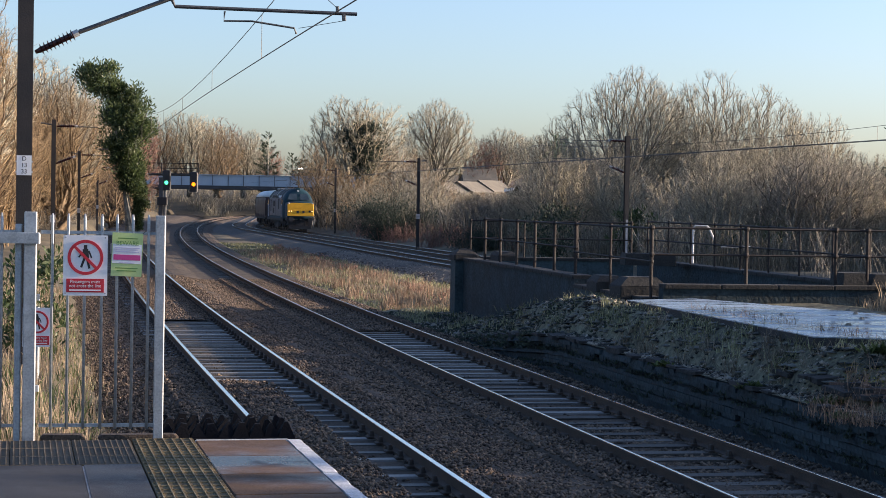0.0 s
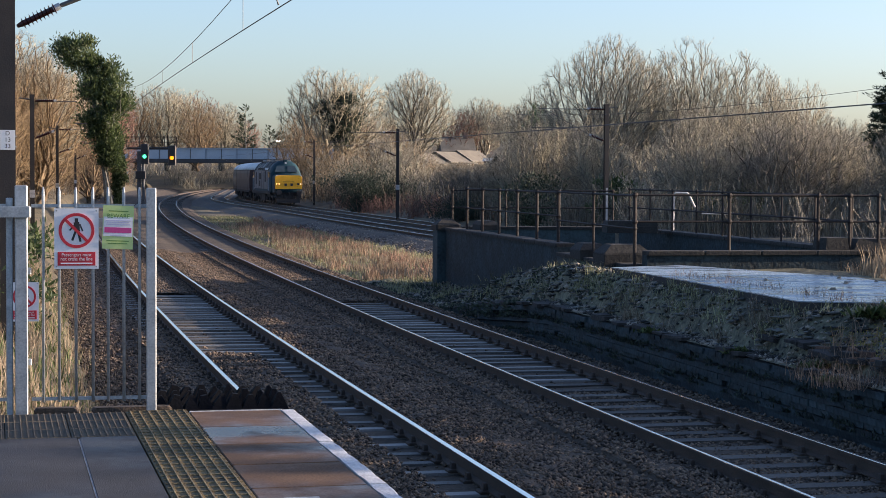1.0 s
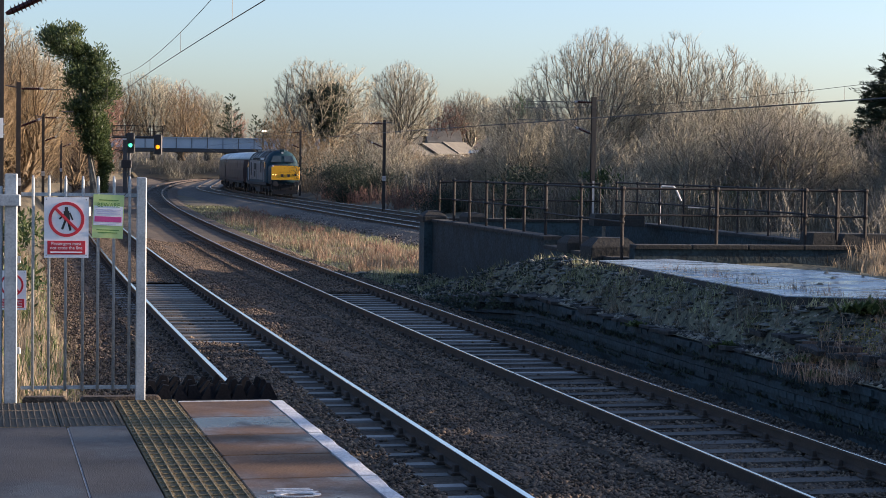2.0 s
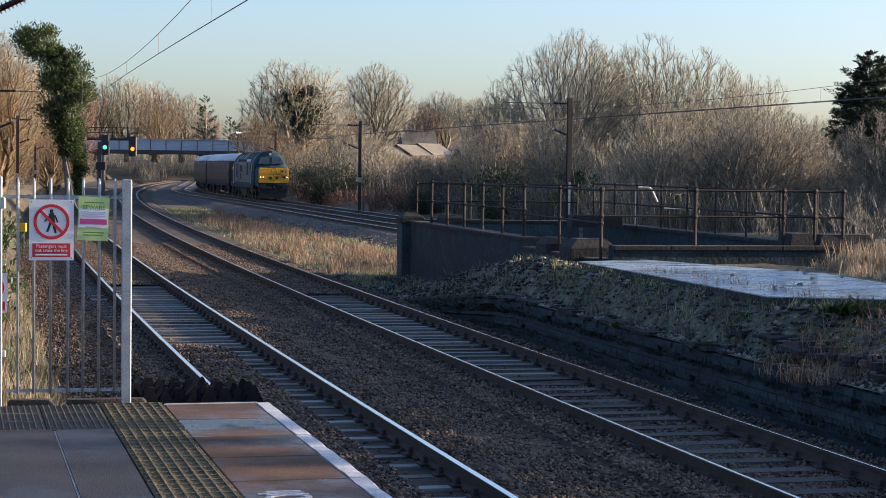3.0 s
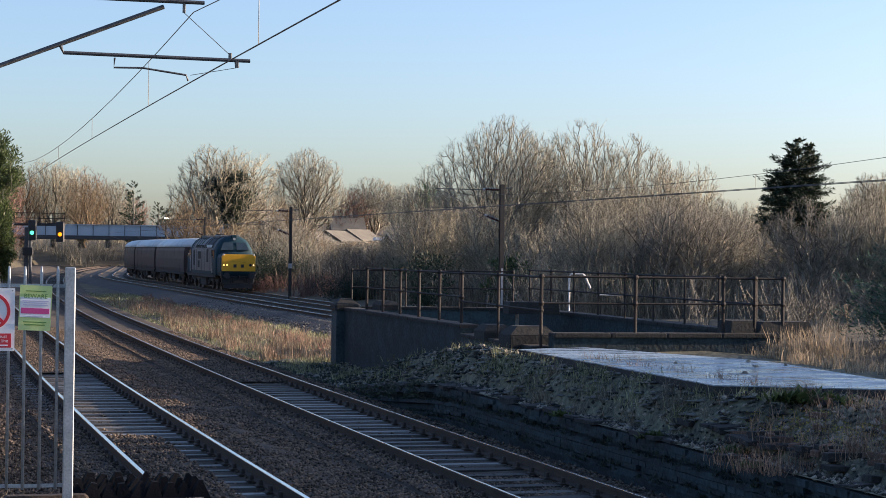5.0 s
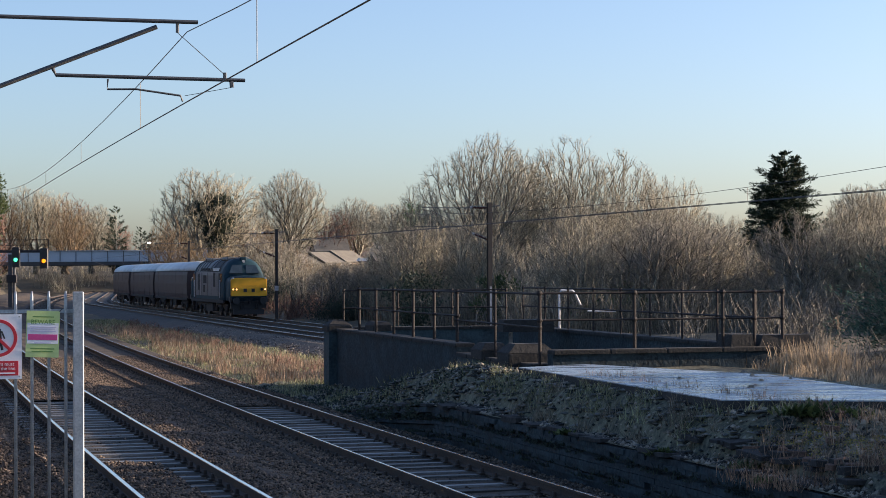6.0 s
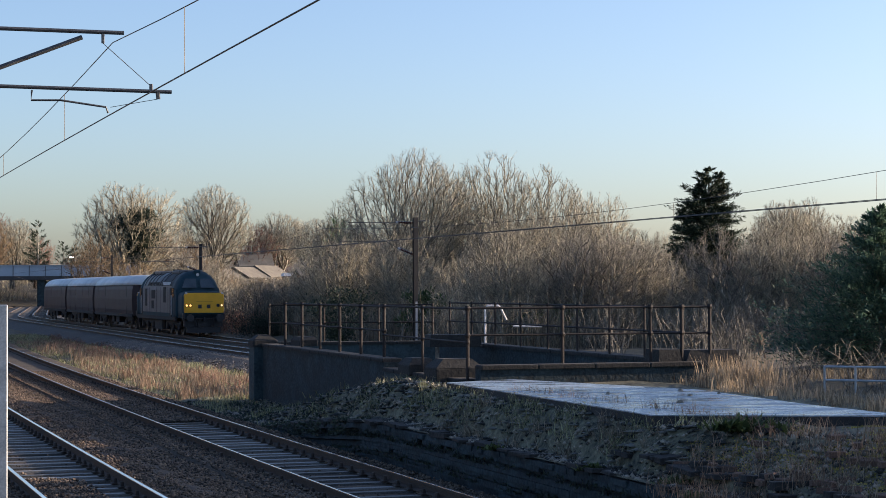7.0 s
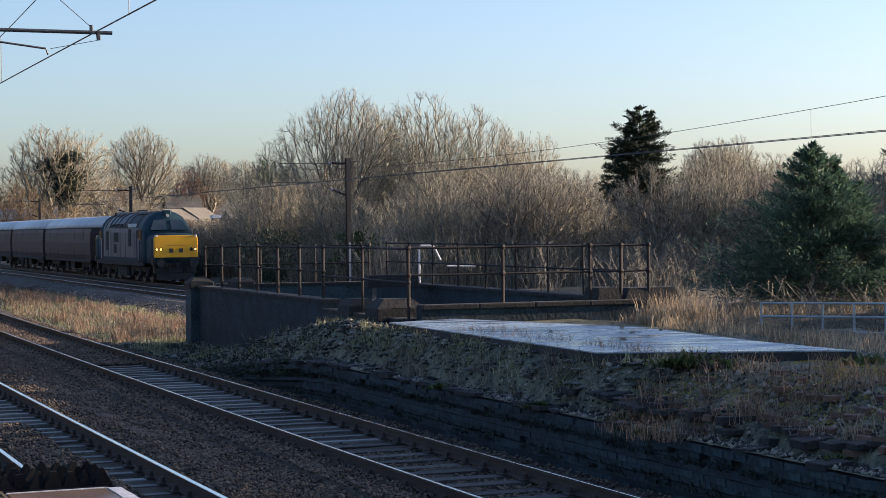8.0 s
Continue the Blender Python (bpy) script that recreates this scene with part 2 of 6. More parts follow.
# ---- mesh tools ----
class Geo:
    """Collects faces for one mesh."""

    def __init__(self):
        self.v, self.f = [], []

    def add(self, verts, faces):
        n = len(self.v)
        self.v += [tuple(v) for v in verts]
        self.f += [tuple(i + n for i in f) for f in faces]
        return self

    def box(self, c, size, rz=0.0, m=None, taper=1.0, bevel=0.0):
        """A box about c; taper shrinks its top, bevel cuts the upright edges and rims the top."""
        hx, hy, hz = size[0] / 2, size[1] / 2, size[2] / 2
        b = min(bevel, hx * 0.9, hy * 0.9)
        if b:
            ring = [(-hx + b, -hy), (hx - b, -hy), (hx, -hy + b), (hx, hy - b), (hx - b, hy), (-hx + b, hy), (-hx, hy - b), (-hx, -hy + b)]
        else:
            ring = [(-hx, -hy), (hx, -hy), (hx, hy), (-hx, hy)]
        k = len(ring)
        levels = [(-hz, 1.0), (hz - b, taper), (hz, taper * (1 - b / max(hx, hy)))] if b else [(-hz, 1.0), (hz, taper)]
        vs = [(x * s, y * s, z) for z, s in levels for x, y in ring]
        fs = [tuple(range(k - 1, -1, -1)), tuple(range(len(vs) - k, len(vs)))]
        for l in range(len(levels) - 1):
            fs += [(l * k + i, l * k + (i + 1) % k, (l + 1) * k + (i + 1) % k, (l + 1) * k + i) for i in range(k)]
        t = Matrix.Translation(c) @ Matrix.Rotation(rz, 4, "Z")
        if m is not None:
            t = m @ t
        return self.add([t @ Vector(v) for v in vs], fs)

    def tube(self, pts, rad, sides=6, cap=True):
        """A tube along points, with one radius or one for each point."""
        pts = [Vector(p) for p in pts]
        rad = rad if isinstance(rad, (list, tuple)) else [rad] * len(pts)
        vs = []
        for i, p in enumerate(pts):
            d = (pts[min(i + 1, len(pts) - 1)] - pts[max(i - 1, 0)]).normalized()
            a = d.orthogonal().normalized() if abs(d.z) < 0.99 else Vector((1, 0, 0))
            if abs(d.z) < 0.99:
                a = Vector((0, 0, 1)).cross(d).normalized()
            b = d.cross(a)
            vs += [p + rad[i] * (math.cos(2 * math.pi * j / sides) * a + math.sin(2 * math.pi * j / sides) * b) for j in range(sides)]
        fs = [(i * sides + j, i * sides + (j + 1) % sides, (i + 1) * sides + (j + 1) % sides, (i + 1) * sides + j) for i in range(len(pts) - 1) for j in range(sides)]
        if cap:
            fs += [tuple(range(sides - 1, -1, -1)), tuple(range(len(vs) - sides, len(vs)))]
        return self.add(vs, fs)

    def loft(self, rings, cap=True, closed=True):
        k = len(rings[0])
        vs = [v for r in rings for v in r]
        kk = k if closed else k - 1
        fs = [(i * k + j, i * k + (j + 1) % k, (i + 1) * k + (j + 1) % k, (i + 1) * k + j) for i in range(len(rings) - 1) for j in range(kk)]
        if cap and closed:
            fs += [tuple(range(k - 1, -1, -1)), tuple(range(len(vs) - k, len(vs)))]
        return self.add(vs, fs)

    def mesh(self, name, mat, smooth=False):
        me = bpy.data.meshes.new(name)
        me.from_pydata(self.v, [], self.f)
        me.materials.append(mat)
        if smooth:
            me.polygons.foreach_set("use_smooth", [True] * len(me.polygons))
        me.update()
        return me


def raw_mesh(name, verts, tris, mat):
    """A mesh from arrays of triangles, for what nobody could count."""
    me = bpy.data.meshes.new(name)
    verts, tris = np.asarray(verts, np.float32), np.asarray(tris, np.int32)
    me.vertices.add(len(verts))
    me.vertices.foreach_set("co", verts.ravel())
    me.loops.add(tris.size)
    me.loops.foreach_set("vertex_index", tris.ravel())
    me.polygons.add(len(tris))
    me.polygons.foreach_set("loop_start", np.arange(0, tris.size, 3, dtype=np.int32))
    me.update(calc_edges=True)
    me.validate()
    me.materials.append(mat)
    return me


def thing(name, label, category, m=None, group=""):
    e = tagged(new(name), label, category, group)
    if m is not None:
        e.matrix_world = m
    return e


def part(name, geo, mat, parent, label="", smooth=False):
    ob = new(name, geo if isinstance(geo, bpy.types.Mesh) else geo.mesh(name, mat, smooth))
    ob.parent = parent
    return tagged(ob, label) if label else ob


def setting(name, geo, mat, label="", smooth=False):
    return tagged(new(name, geo if isinstance(geo, bpy.types.Mesh) else geo.mesh(name, mat, smooth)), label, kind="structure")


def stuff(name, me, label):
    return tagged(new(name, me), label, kind="stuff")


rng = np.random.default_rng(7)

# ---- the plan: centre lines of the tracks ----
Z_A, Z_B, Z_C = 0.0, -0.1, 0.0


def xa(y):
    return 3.86 - 0.2285 * y + 2.25e-4 * y * y


def xb(y):
    return 8.077 - 0.22786 * y + 2.354e-4 * y * y + 1.61e-7 * y**3


def xc(y):
    """The line on which the train runs: straight, then easing towards the bridge."""
    if y < 101.2:
        return 1.44 - 0.2193 * (y - 99)
    if y < 175:
        return 0.958 - 0.206 * (y - 101.2)
    if y < 220:
        return -14.245 - 0.206 * (y - 175) + (0.121 / 45) * (y - 175) ** 2 / 2
    return -20.79 - 0.085 * (y - 220)


def xd(y):
    return xc(y) - 3.15


def side(fn, y, off):
    """The place that lies off metres to the right of a centre line."""
    s = (fn(y + 0.5) - fn(y - 0.5))
    k = math.hypot(1, s)
    return fn(y) + off / k, y - off * s / k


def smooth01(v):
    v = min(1.0, max(0.0, v))
    return v * v * (3 - 2 * v)


def hz(x, y):
    """Height of the open ground."""
    yy = min(max(y, -60), 340)
    a, b, c = xa(yy), xb(yy), xc(yy)
    n = 0.12 * noise.noise((x * 0.3, y * 0.3, 0)) + 0.35 * noise.noise((x * 0.05, y * 0.05, 3))
    if y > 352 and x < c + 2.4:
        return -0.85 + 6.0 * smooth01((y - 352) / 60) + n
    if x < a - 2.4:
        d = a - 2.4 - x
        return -0.6 + 1.15 * smooth01(d / 1.1) + 3.3 * smooth01((d - 3.0) / 16) + n * smooth01(d / 3)
    if x < b + 1.6:
        return -0.85
    if x < c - 6.5 or y < 53:
        return -0.45 + 0.3 * n
    if x < c + 2.4:
        return -0.75
    d = x - c - 2.4
    return -0.55 + 6.0 * smooth01((y - 352) / 60) + 0.5 * smooth01(d / 4) + 2.2 * smooth01((d - 12) / 60) + n * smooth01(d / 4) + 2.5 * smooth01((y - 120) / 160) * smooth01(d / 25)


# ---- ground ----
def build_ground():
    xs = sorted(set([-3000, -1500, -700, -400, -250, -170, -120, -90] + [v * 0.9 for v in range(-80, 81)] + [90, 120, 170, 250, 400, 700, 1500, 3000]))
    ys = sorted(set([-400, -150, -60, -40] + [v * 1.3 for v in range(-20, 280)] + [380, 420, 480, 560, 700, 1000, 1600, 3000, 4500]))
    g = Geo()
    vs = [(x, y, hz(x, y)) for y in ys for x in xs]
    k = len(xs)
    g.add(vs, [(j * k + i, j * k + i + 1, (j + 1) * k + i + 1, (j + 1) * k + i) for j in range(len(ys) - 1) for i in range(k - 1)])
    setting("ground", g, M_EARTH, "rough earth and dead grass beside the railway", True)


build_ground()


def strip(fn, profile, y0, y1, step, zbase, jitter=0.0):
    """A bed along a centre line: profile is (offset, height) from left to right."""
    g = Geo()
    ys = np.arange(y0, y1 + step, step)
    vs = []
    for y in ys:
        for o, z in profile:
            x, yy = side(fn, y, o)
            vs.append((x, yy, zbase + z + jitter * noise.noise((x * 2, yy * 2, 5))))
    k = len(profile)
    return g.add(vs, [(j * k + i, j * k + i + 1, (j + 1) * k + i + 1, (j + 1) * k + i) for j in range(len(ys) - 1) for i in range(k - 1)])


# ---- tracks ----
RAIL = [(-0.07, -0.16), (0.07, -0.16), (0.07, -0.145), (0.012, -0.125), (0.012, -0.045), (0.036, -0.035), (0.036, -0.004), (-0.036, -0.004), (-0.036, -0.035), (-0.012, -0.045), (-0.012, -0.125), (-0.07, -0.145)]
HEAD = [(-1.0, -0.004), (1.0, -0.004), (0.9, 0.0), (-0.9, 0.0)]      # widths in units of the polished strip


def sweep(fn, off, prof, ys, z):
    g = Geo()
    rings = []
    for y in ys:
        rings.append([(*side(fn, y, off + o), z + h) for o, h in prof])
    return g.loft(rings)


def sleeper_mesh(name, mat, depth):
    return Geo().box((0, 0, 0), (2.5, depth, 0.13), bevel=0.018).mesh(name, mat)


def chair_mesh():
    g = Geo().box((0, 0, 0.01), (0.30, 0.19, 0.03), bevel=0.01)
    g.box((0.085, 0, 0.05), (0.07, 0.13, 0.09), taper=0.7, bevel=0.008)
    g.box((-0.085, 0, 0.05), (0.06, 0.12, 0.08), taper=0.7, bevel=0.008)
    return g.mesh("rail_chair", M_CHAIR)


def build_track(name, fn, z, y0, y1, near, label, spacing=0.62, shine=0.024, pale=(0, 0)):
    t = tagged(new(name), label, kind="structure")
    ys = list(np.arange(y0, min(70, y1), 1.0)) + list(np.arange(max(y0, 70), y1, 3.0)) + [y1]
    for s in (-0.7525, 0.7525):
        part("rail", sweep(fn, s, RAIL, ys, z), M_RAIL, t)
        part("running_surface", sweep(fn, s - 0.004, [(o * shine, h) for o, h in HEAD], ys, z), M_HEAD, t, "polished steel rail head")
    sm, pm, cm = sleeper_mesh("sleeper", M_SLEEPER, 0.25), sleeper_mesh("pale_sleeper", M_SLEEPER_PALE, 0.17), chair_mesh()
    r = random.Random(3)
    far, y = Geo(), y0
    while y < y1:
        x, _ = side(fn, y, 0)
        rz = math.atan(fn(y + 0.5) - fn(y - 0.5))
        zz = z - 0.16 - 0.066 - 0.02 * r.random()
        if near and near[0] < y < near[1]:
            s = part("sleeper", pm if pale[0] < y < pale[1] else sm, None, t)
            s.matrix_local = Matrix.Translation((x, y, zz)) @ Matrix.Rotation(-rz + 0.012 * (r.random() - 0.5), 4, "Z")
            for o in (-0.7525, 0.7525):
                ch = part("rail_chair", cm, None, s)
                ch.matrix_local = Matrix.Translation((o, 0, 0.066))
        else:
            far.box((x, y, zz), (2.5, 0.25, 0.13), -rz)
        y += spacing
    if far.v:
        tagged(part("far_sleepers", far, M_SLEEPER, t), kind="stuff")
    return t


part_a = build_track("track_1", xa, Z_A, -12, 150, (13.5, 62), "railway track on timber sleepers in brown ballast", shine=0.030, pale=(13, 62))
part_b = build_track("track_2", xb, Z_B, -12, 345, (14, 62), "railway track on pale sleepers in brown ballast", shine=0.014, pale=(26.5, 43))
build_track("track_3", xd, Z_C - 0.05, 54, 345, None, "railway track on grey ballast", 0.7)
build_track("track_4", xc, Z_C, 54, 345, None, "railway track carrying the train", 0.7)

bed = [(-3.4, -0.75), (-2.4, -0.42), (-1.7, -0.205), (-1.2, -0.19), (-0.4, -0.197), (0.4, -0.197), (1.2, -0.19), (1.7, -0.205), (2.3, -0.30), (3.0, -0.5), (4.2, -0.75)]
setting("ballast_bed_1", strip(xa, bed, -14, 345, 0.5, Z_A, 0.045), M_BALLAST, "dirty brown ballast")
bed2 = [(-3.4, -0.38), (-2.7, -0.26), (-2.2, -0.20), (-1.7, -0.19), (-1.2, -0.19), (-0.4, -0.197), (0.4, -0.197), (1.2, -0.19), (1.7, -0.205), (2.4, -0.45), (3.2, -0.7)]
setting("ballast_bed_2", strip(xb, bed2, -14, 345, 0.5, Z_B, 0.045), M_BALLAST, "dirty brown ballast")
for fn, z, o0, o1, y0, y1 in ((xa, Z_A, -0.66, 0.22, -12, 29.6), (xa, Z_A, 0.84, 1.5, -12, 60), (xa, Z_A, -1.5, -0.84, -12, 34), (xb, Z_B, -1.5, -0.84, -12, 70), (xb, Z_B, 0.84, 1.5, -12, 70), (xb, Z_B, -0.66, 0.66, 43.5, 120), (xa, Z_A, -0.66, 0.66, 44.5, 140)):
    infill = [(o0, -0.21), (o0 + 0.08, -0.142), ((o0 + o1) / 2, -0.136), (o1 - 0.08, -0.142), (o1, -0.21)]
    setting("ballast_infill", strip(fn, infill, y0, y1, 0.4, z, 0.03), M_BALLAST, "brown ballast heaped over the sleepers")
bed3 = [(-7.0, -0.62), (-6.0, -0.45), (-4.8, -0.20), (-3.9, -0.20), (-2.4, -0.21), (-1.7, -0.2), (0, -0.2), (1.7, -0.2), (2.5, -0.4), (3.5, -0.7)]
setting("ballast_bed_3", strip(xc, bed3, 53, 345, 1.0, Z_C, 0.03), M_BALLAST_GREY, "grey ballast shoulder")


def scatter_stones(n, place, size, name, mat, label, flat=0.75):
    """Loose angular stones: distorted octahedra."""
    base = np.array([(1, 0, 0), (-1, 0, 0), (0, 1, 0), (0, -1, 0), (0, 0, 1), (0, 0, -1)], float)
    tri = np.array([(0, 2, 4), (2, 1, 4), (1, 3, 4), (3, 0, 4), (2, 0, 5), (1, 2, 5), (3, 1, 5), (0, 3, 5)])
    v = base[None] * rng.uniform(0.6, 1.3, (n, 6, 1)) + rng.normal(0, 0.18, (n, 6, 3))
    ang = rng.uniform(0, 6.28, n)
    c, s = np.cos(ang), np.sin(ang)
    v = np.stack([v[..., 0] * c[:, None] - v[..., 1] * s[:, None], v[..., 0] * s[:, None] + v[..., 1] * c[:, None], v[..., 2] * flat], -1)
    v *= rng.uniform(size[0], size[1], (n, 1, 1))
    v += np.array(place(n))[:, None]
    t = (tri[None] + 6 * np.arange(n)[:, None, None]).reshape(-1, 3)
    return stuff(name, raw_mesh(name, v.reshape(-1, 3), t, mat), label)


def ballast_places(n):
    out = []
    r = random.Random(11)
    while len(out) < n:
        y = 12.5 + 58 * r.random() ** 1.7
        x0, x1 = xa(y) - 2.7, xb(y) + 1.5
        x = x0 + (x1 - x0) * r.random()
        da, db = x - xa(y), x - xb(y)
        bare = (abs(da) < 0.68 and 30 < y < 44.5) or (0.24 < da < 0.68 and y <= 30) or (abs(db) < 0.68 and 26 < y < 43)
        if bare and r.random() < 0.93:
            continue
        if da < 2.3:
            full = (-0.66 < da < 0.24 and y < 29.6) or (abs(da) < 0.66 and y > 44.5) or (-1.5 < da < -0.84 and y < 34) or 0.84 < da < 1.5
            z = Z_A - (0.122 if full else 0.172 if abs(da) < 1.5 else 0.172 + 0.12 * (abs(da) - 1.5))
        elif db > -2.2:
            full = 0.84 < abs(db) < 1.5 or (abs(db) < 0.66 and y > 43.5)
            z = Z_B - (0.122 if full else 0.172)
        else:
            z = Z_B - 0.20
        low = 0.016 if bare or (abs(db) < 0.68 and y <= 26) else 0.0
        out.append((x, y, z - 0.005 - low))
    return out


scatter_stones(96000, ballast_places, (0.014, 0.036), "ballast_stones", M_STONE, "loose brown ballast stones between the rails")


def grey_places(n):
    r = random.Random(14)
    out = []
    while len(out) < n:
        y = 54 + 60 * r.random() ** 1.5
        x = xd(y) - 3.6 + 9.0 * r.random()
        o = x - xc(y)
        out.append((x, y, Z_C - 0.205 - (0.17 * max(0, -o - 4.8) if o < 0 else 0.25 * max(0, o - 1.7))))
    return out


scatter_stones(16000, grey_places, (0.025, 0.06), "grey_ballast_stones", M_STONEGREY, "loose grey ballast stones beside the far tracks")


def ring_geo(r0, r1, y0, y1, n=40):
    g = Geo()
    rings = []
    for i in range(n):
        a = 2 * math.pi * i / n
        c, s = math.cos(a), math.sin(a)
        rings.append([(r0 * c, y0, r0 * s), (r1 * c, y0, r1 * s), (r1 * c, y1, r1 * s), (r0 * c, y1, r0 * s)])
    rings.append(rings[0])
    return g.loft(rings, cap=False)


# ---- platform ----
PF = pose(-0.77, 14.04, 0.92, 0, 0, 12.8)      # local: x to the right, y away from the viewer, z up from the deck; corner at the origin


def build_platform():
    p = tagged(new("platform_1"), "station platform with tactile paving and a white edge", kind="structure")
    p.matrix_world = PF
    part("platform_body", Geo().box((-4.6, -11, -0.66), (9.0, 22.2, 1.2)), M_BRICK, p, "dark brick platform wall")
    for k, (x0, x1, y0) in enumerate(((-1.70, -1.31, -1.24), (-8.0, -1.715, -1.24))):
        part("asphalt", Geo().box(((x0 + x1) / 2, (y0 - 22) / 2, -0.03), (x1 - x0, 22 + y0, 0.06), bevel=0.012), M_ASPHALT, p)
    part("joint_line", Geo().box((-1.7075, -11.6, -0.02), (0.012, 20.6, 0.035)), M_JOINTPALE, p, "pale joint between the asphalt strips")
    tile = Geo().box((0, 0, -0.03), (0.474, 0.444, 0.058), bevel=0.004)
    tm = tile.mesh("tactile_slab", M_TACTILE)
    rb = Geo()
    for i in range(7):
        rb.box((-0.204 + 0.068 * i, 0, 0.003), (0.007, 0.44, 0.010), bevel=0.002)
    for j in range(3):
        rb.box((0, -0.15 + 0.15 * j + 0.07, 0.002), (0.46, 0.006, 0.008))
    rm = rb.mesh("raised_ribs", M_JOINT)
    for i in range(48):
        sl = part("tactile_slab", tm, None, p)
        sl.matrix_local = Matrix.Translation((-1.06, -0.12 - 0.45 * i, 0))
        part("ribbing", rm, None, sl)
    ct = Geo().box((0, 0, -0.03), (0.444, 0.434, 0.058), bevel=0.004)
    cm = ct.mesh("cross_tactile_slab", M_CROSS)
    rb = Geo()
    for i in range(10):
        rb.box((-0.20 + 0.0445 * i, 0, 0.003), (0.006, 0.40, 0.010), bevel=0.002)
    rc = rb.mesh("raised_ribs", M_JOINTGREY)
    for i in range(10):
        for j in range(3):
            sl = part("cross_tactile_slab", cm, None, p)
            sl.matrix_local = Matrix.Translation((-1.53 - 0.45 * i, -0.13 - 0.44 * j, 0))
            part("ribbing", rc, None, sl)
    cs = Geo().box((0, 0, -0.04), (0.70, 0.885, 0.08), bevel=0.008).mesh("coping_slab", M_COPING)
    r = random.Random(6)
    edges = []
    for k in range(6):
        rings = []
        for i in range(6):
            y, lo, hi = -0.4425 + 0.885 * i / 5, -0.06 + 0.012 * r.random(), 0.058 - 0.014 * r.random() ** 2
            rings.append([(lo, y, -0.08), (hi, y, -0.08), (hi, y, -0.006), (hi - 0.012, y, 0.002), (lo, y, 0.002)])
        edges.append(Geo().loft(rings).mesh("white_edge", M_WHITE))
    for i in range(24):
        part("coping_slab", cs, None, p).matrix_local = Matrix.Translation((-0.468, -0.45 - 0.9 * i, 0.001 * (i % 3)))
        part("white_edge", edges[(i * 5 + 1) % 6], None, p).matrix_local = Matrix.Translation((-0.056, -0.45 - 0.9 * i, 0.002 * (i % 2)))
    part("end_line", Geo().box((-0.46, -0.002, -0.035), (0.72, 0.03, 0.08), bevel=0.006), M_WHITE, p, "white painted end edge")
    for dx, dy, w in ((0.02, 0.085, 0.20), (0.0, 0.03, 0.26), (0.03, -0.02, 0.24)):
        part("painted_mark", Geo().box((-0.60 + dx, -4.08 + dy, 0.004), (w, 0.022, 0.006)), M_WHITE, p, "worn white painted mark")
    ov = ring_geo(0.085, 0.115, -0.003, 0.003, 28)
    ov.v = [(-0.58 + x * 1.15, -4.19 + z * 0.55, 0.005 + y) for x, y, z in ov.v]
    part("painted_mark", ov, M_WHITE, p, "worn white painted ring")


build_platform()
for x, y, w, rz, lab in ((-2.62, 14.02, 0.34, 8, "short timber block at the foot of the fence"), (-2.05, 14.12, 0.62, 12, "dark timber kerb at the foot of the fence")):
    kb = thing("timber_kerb", lab, "timber", pose(x, y, 0.875, 0, 0, rz))
    part("beam", Geo().box((0, 0, 0.0), (w, 0.12, 0.11), bevel=0.02), M_TIMBER, kb)

# ---- fence at the platform end ----
FE = pose(-1.885, 14.04, 0.0, 0, 0, 10.3)


def text(name, body, size, mat, parent, x, y, z, sx=1.0):
    c = bpy.data.curves.new(name, "FONT")
    c.body, c.size, c.align_x, c.align_y, c.extrude = body, size, "CENTER", "CENTER", 0.0006
    c.materials.append(mat)
    ob = new(name, c)
    ob.parent = parent
    ob.matrix_local = Matrix.Translation((x, y, z)) @ Matrix.Rotation(radians(90), 4, "X") @ Matrix.Diagonal((sx, 1, 1, 1))
    return ob


def upright(x, z0, z1, w, d, y=0.0, bevel=0.006):
    return Geo().box((x, y, (z0 + z1) / 2), (w, d, z1 - z0), bevel=bevel)


def build_fence():
    f = thing("steel_fence", "galvanised steel vertical-bar fence at the platform end", "fence", FE)
    part("end_post", upright(0, 0.90, 2.64, 0.075, 0.07), M_GALV, f)
    part("gate_post", upright(-0.985, 0.88, 2.655, 0.095, 0.09), M_GALV, f)
    part("slam_post", upright(-1.075, 0.60, 2.56, 0.05, 0.05, 0.02), M_GALV, f)
    bar = Geo().tube([(0, 0, 0.985), (0, 0, 2.60), (0, 0, 2.645)], [0.0115, 0.0115, 0.006], 8).mesh("bar", M_GALV, True)
    for x in (-0.82, -0.70, -0.575, -0.445, -0.33, -0.21, -0.09, -1.2, -1.32, -1.44, -1.56, -1.68, -1.80):
        part("bar", bar, None, f).matrix_local = Matrix.Translation((x, 0.0, 0))
    for z, x0, x1 in ((2.50, -0.91, -0.03), (1.01, -0.91, -0.03), (2.50, -2.0, -1.1), (1.01, -2.0, -1.1)):
        part("fence_rail", Geo().box(((x0 + x1) / 2, 0.018, z), (x1 - x0, 0.012, 0.026)), M_GALV, f)
    part("latch_box", Geo().box((-1.22, -0.06, 2.455), (0.62, 0.05, 0.085), bevel=0.01), M_GALV, f, "galvanised steel latch box")
    for z in (2.0, 1.3):
        part("hinge", Geo().box((-0.925, -0.01, z), (0.03, 0.03, 0.05), bevel=0.006), M_GALV, f)


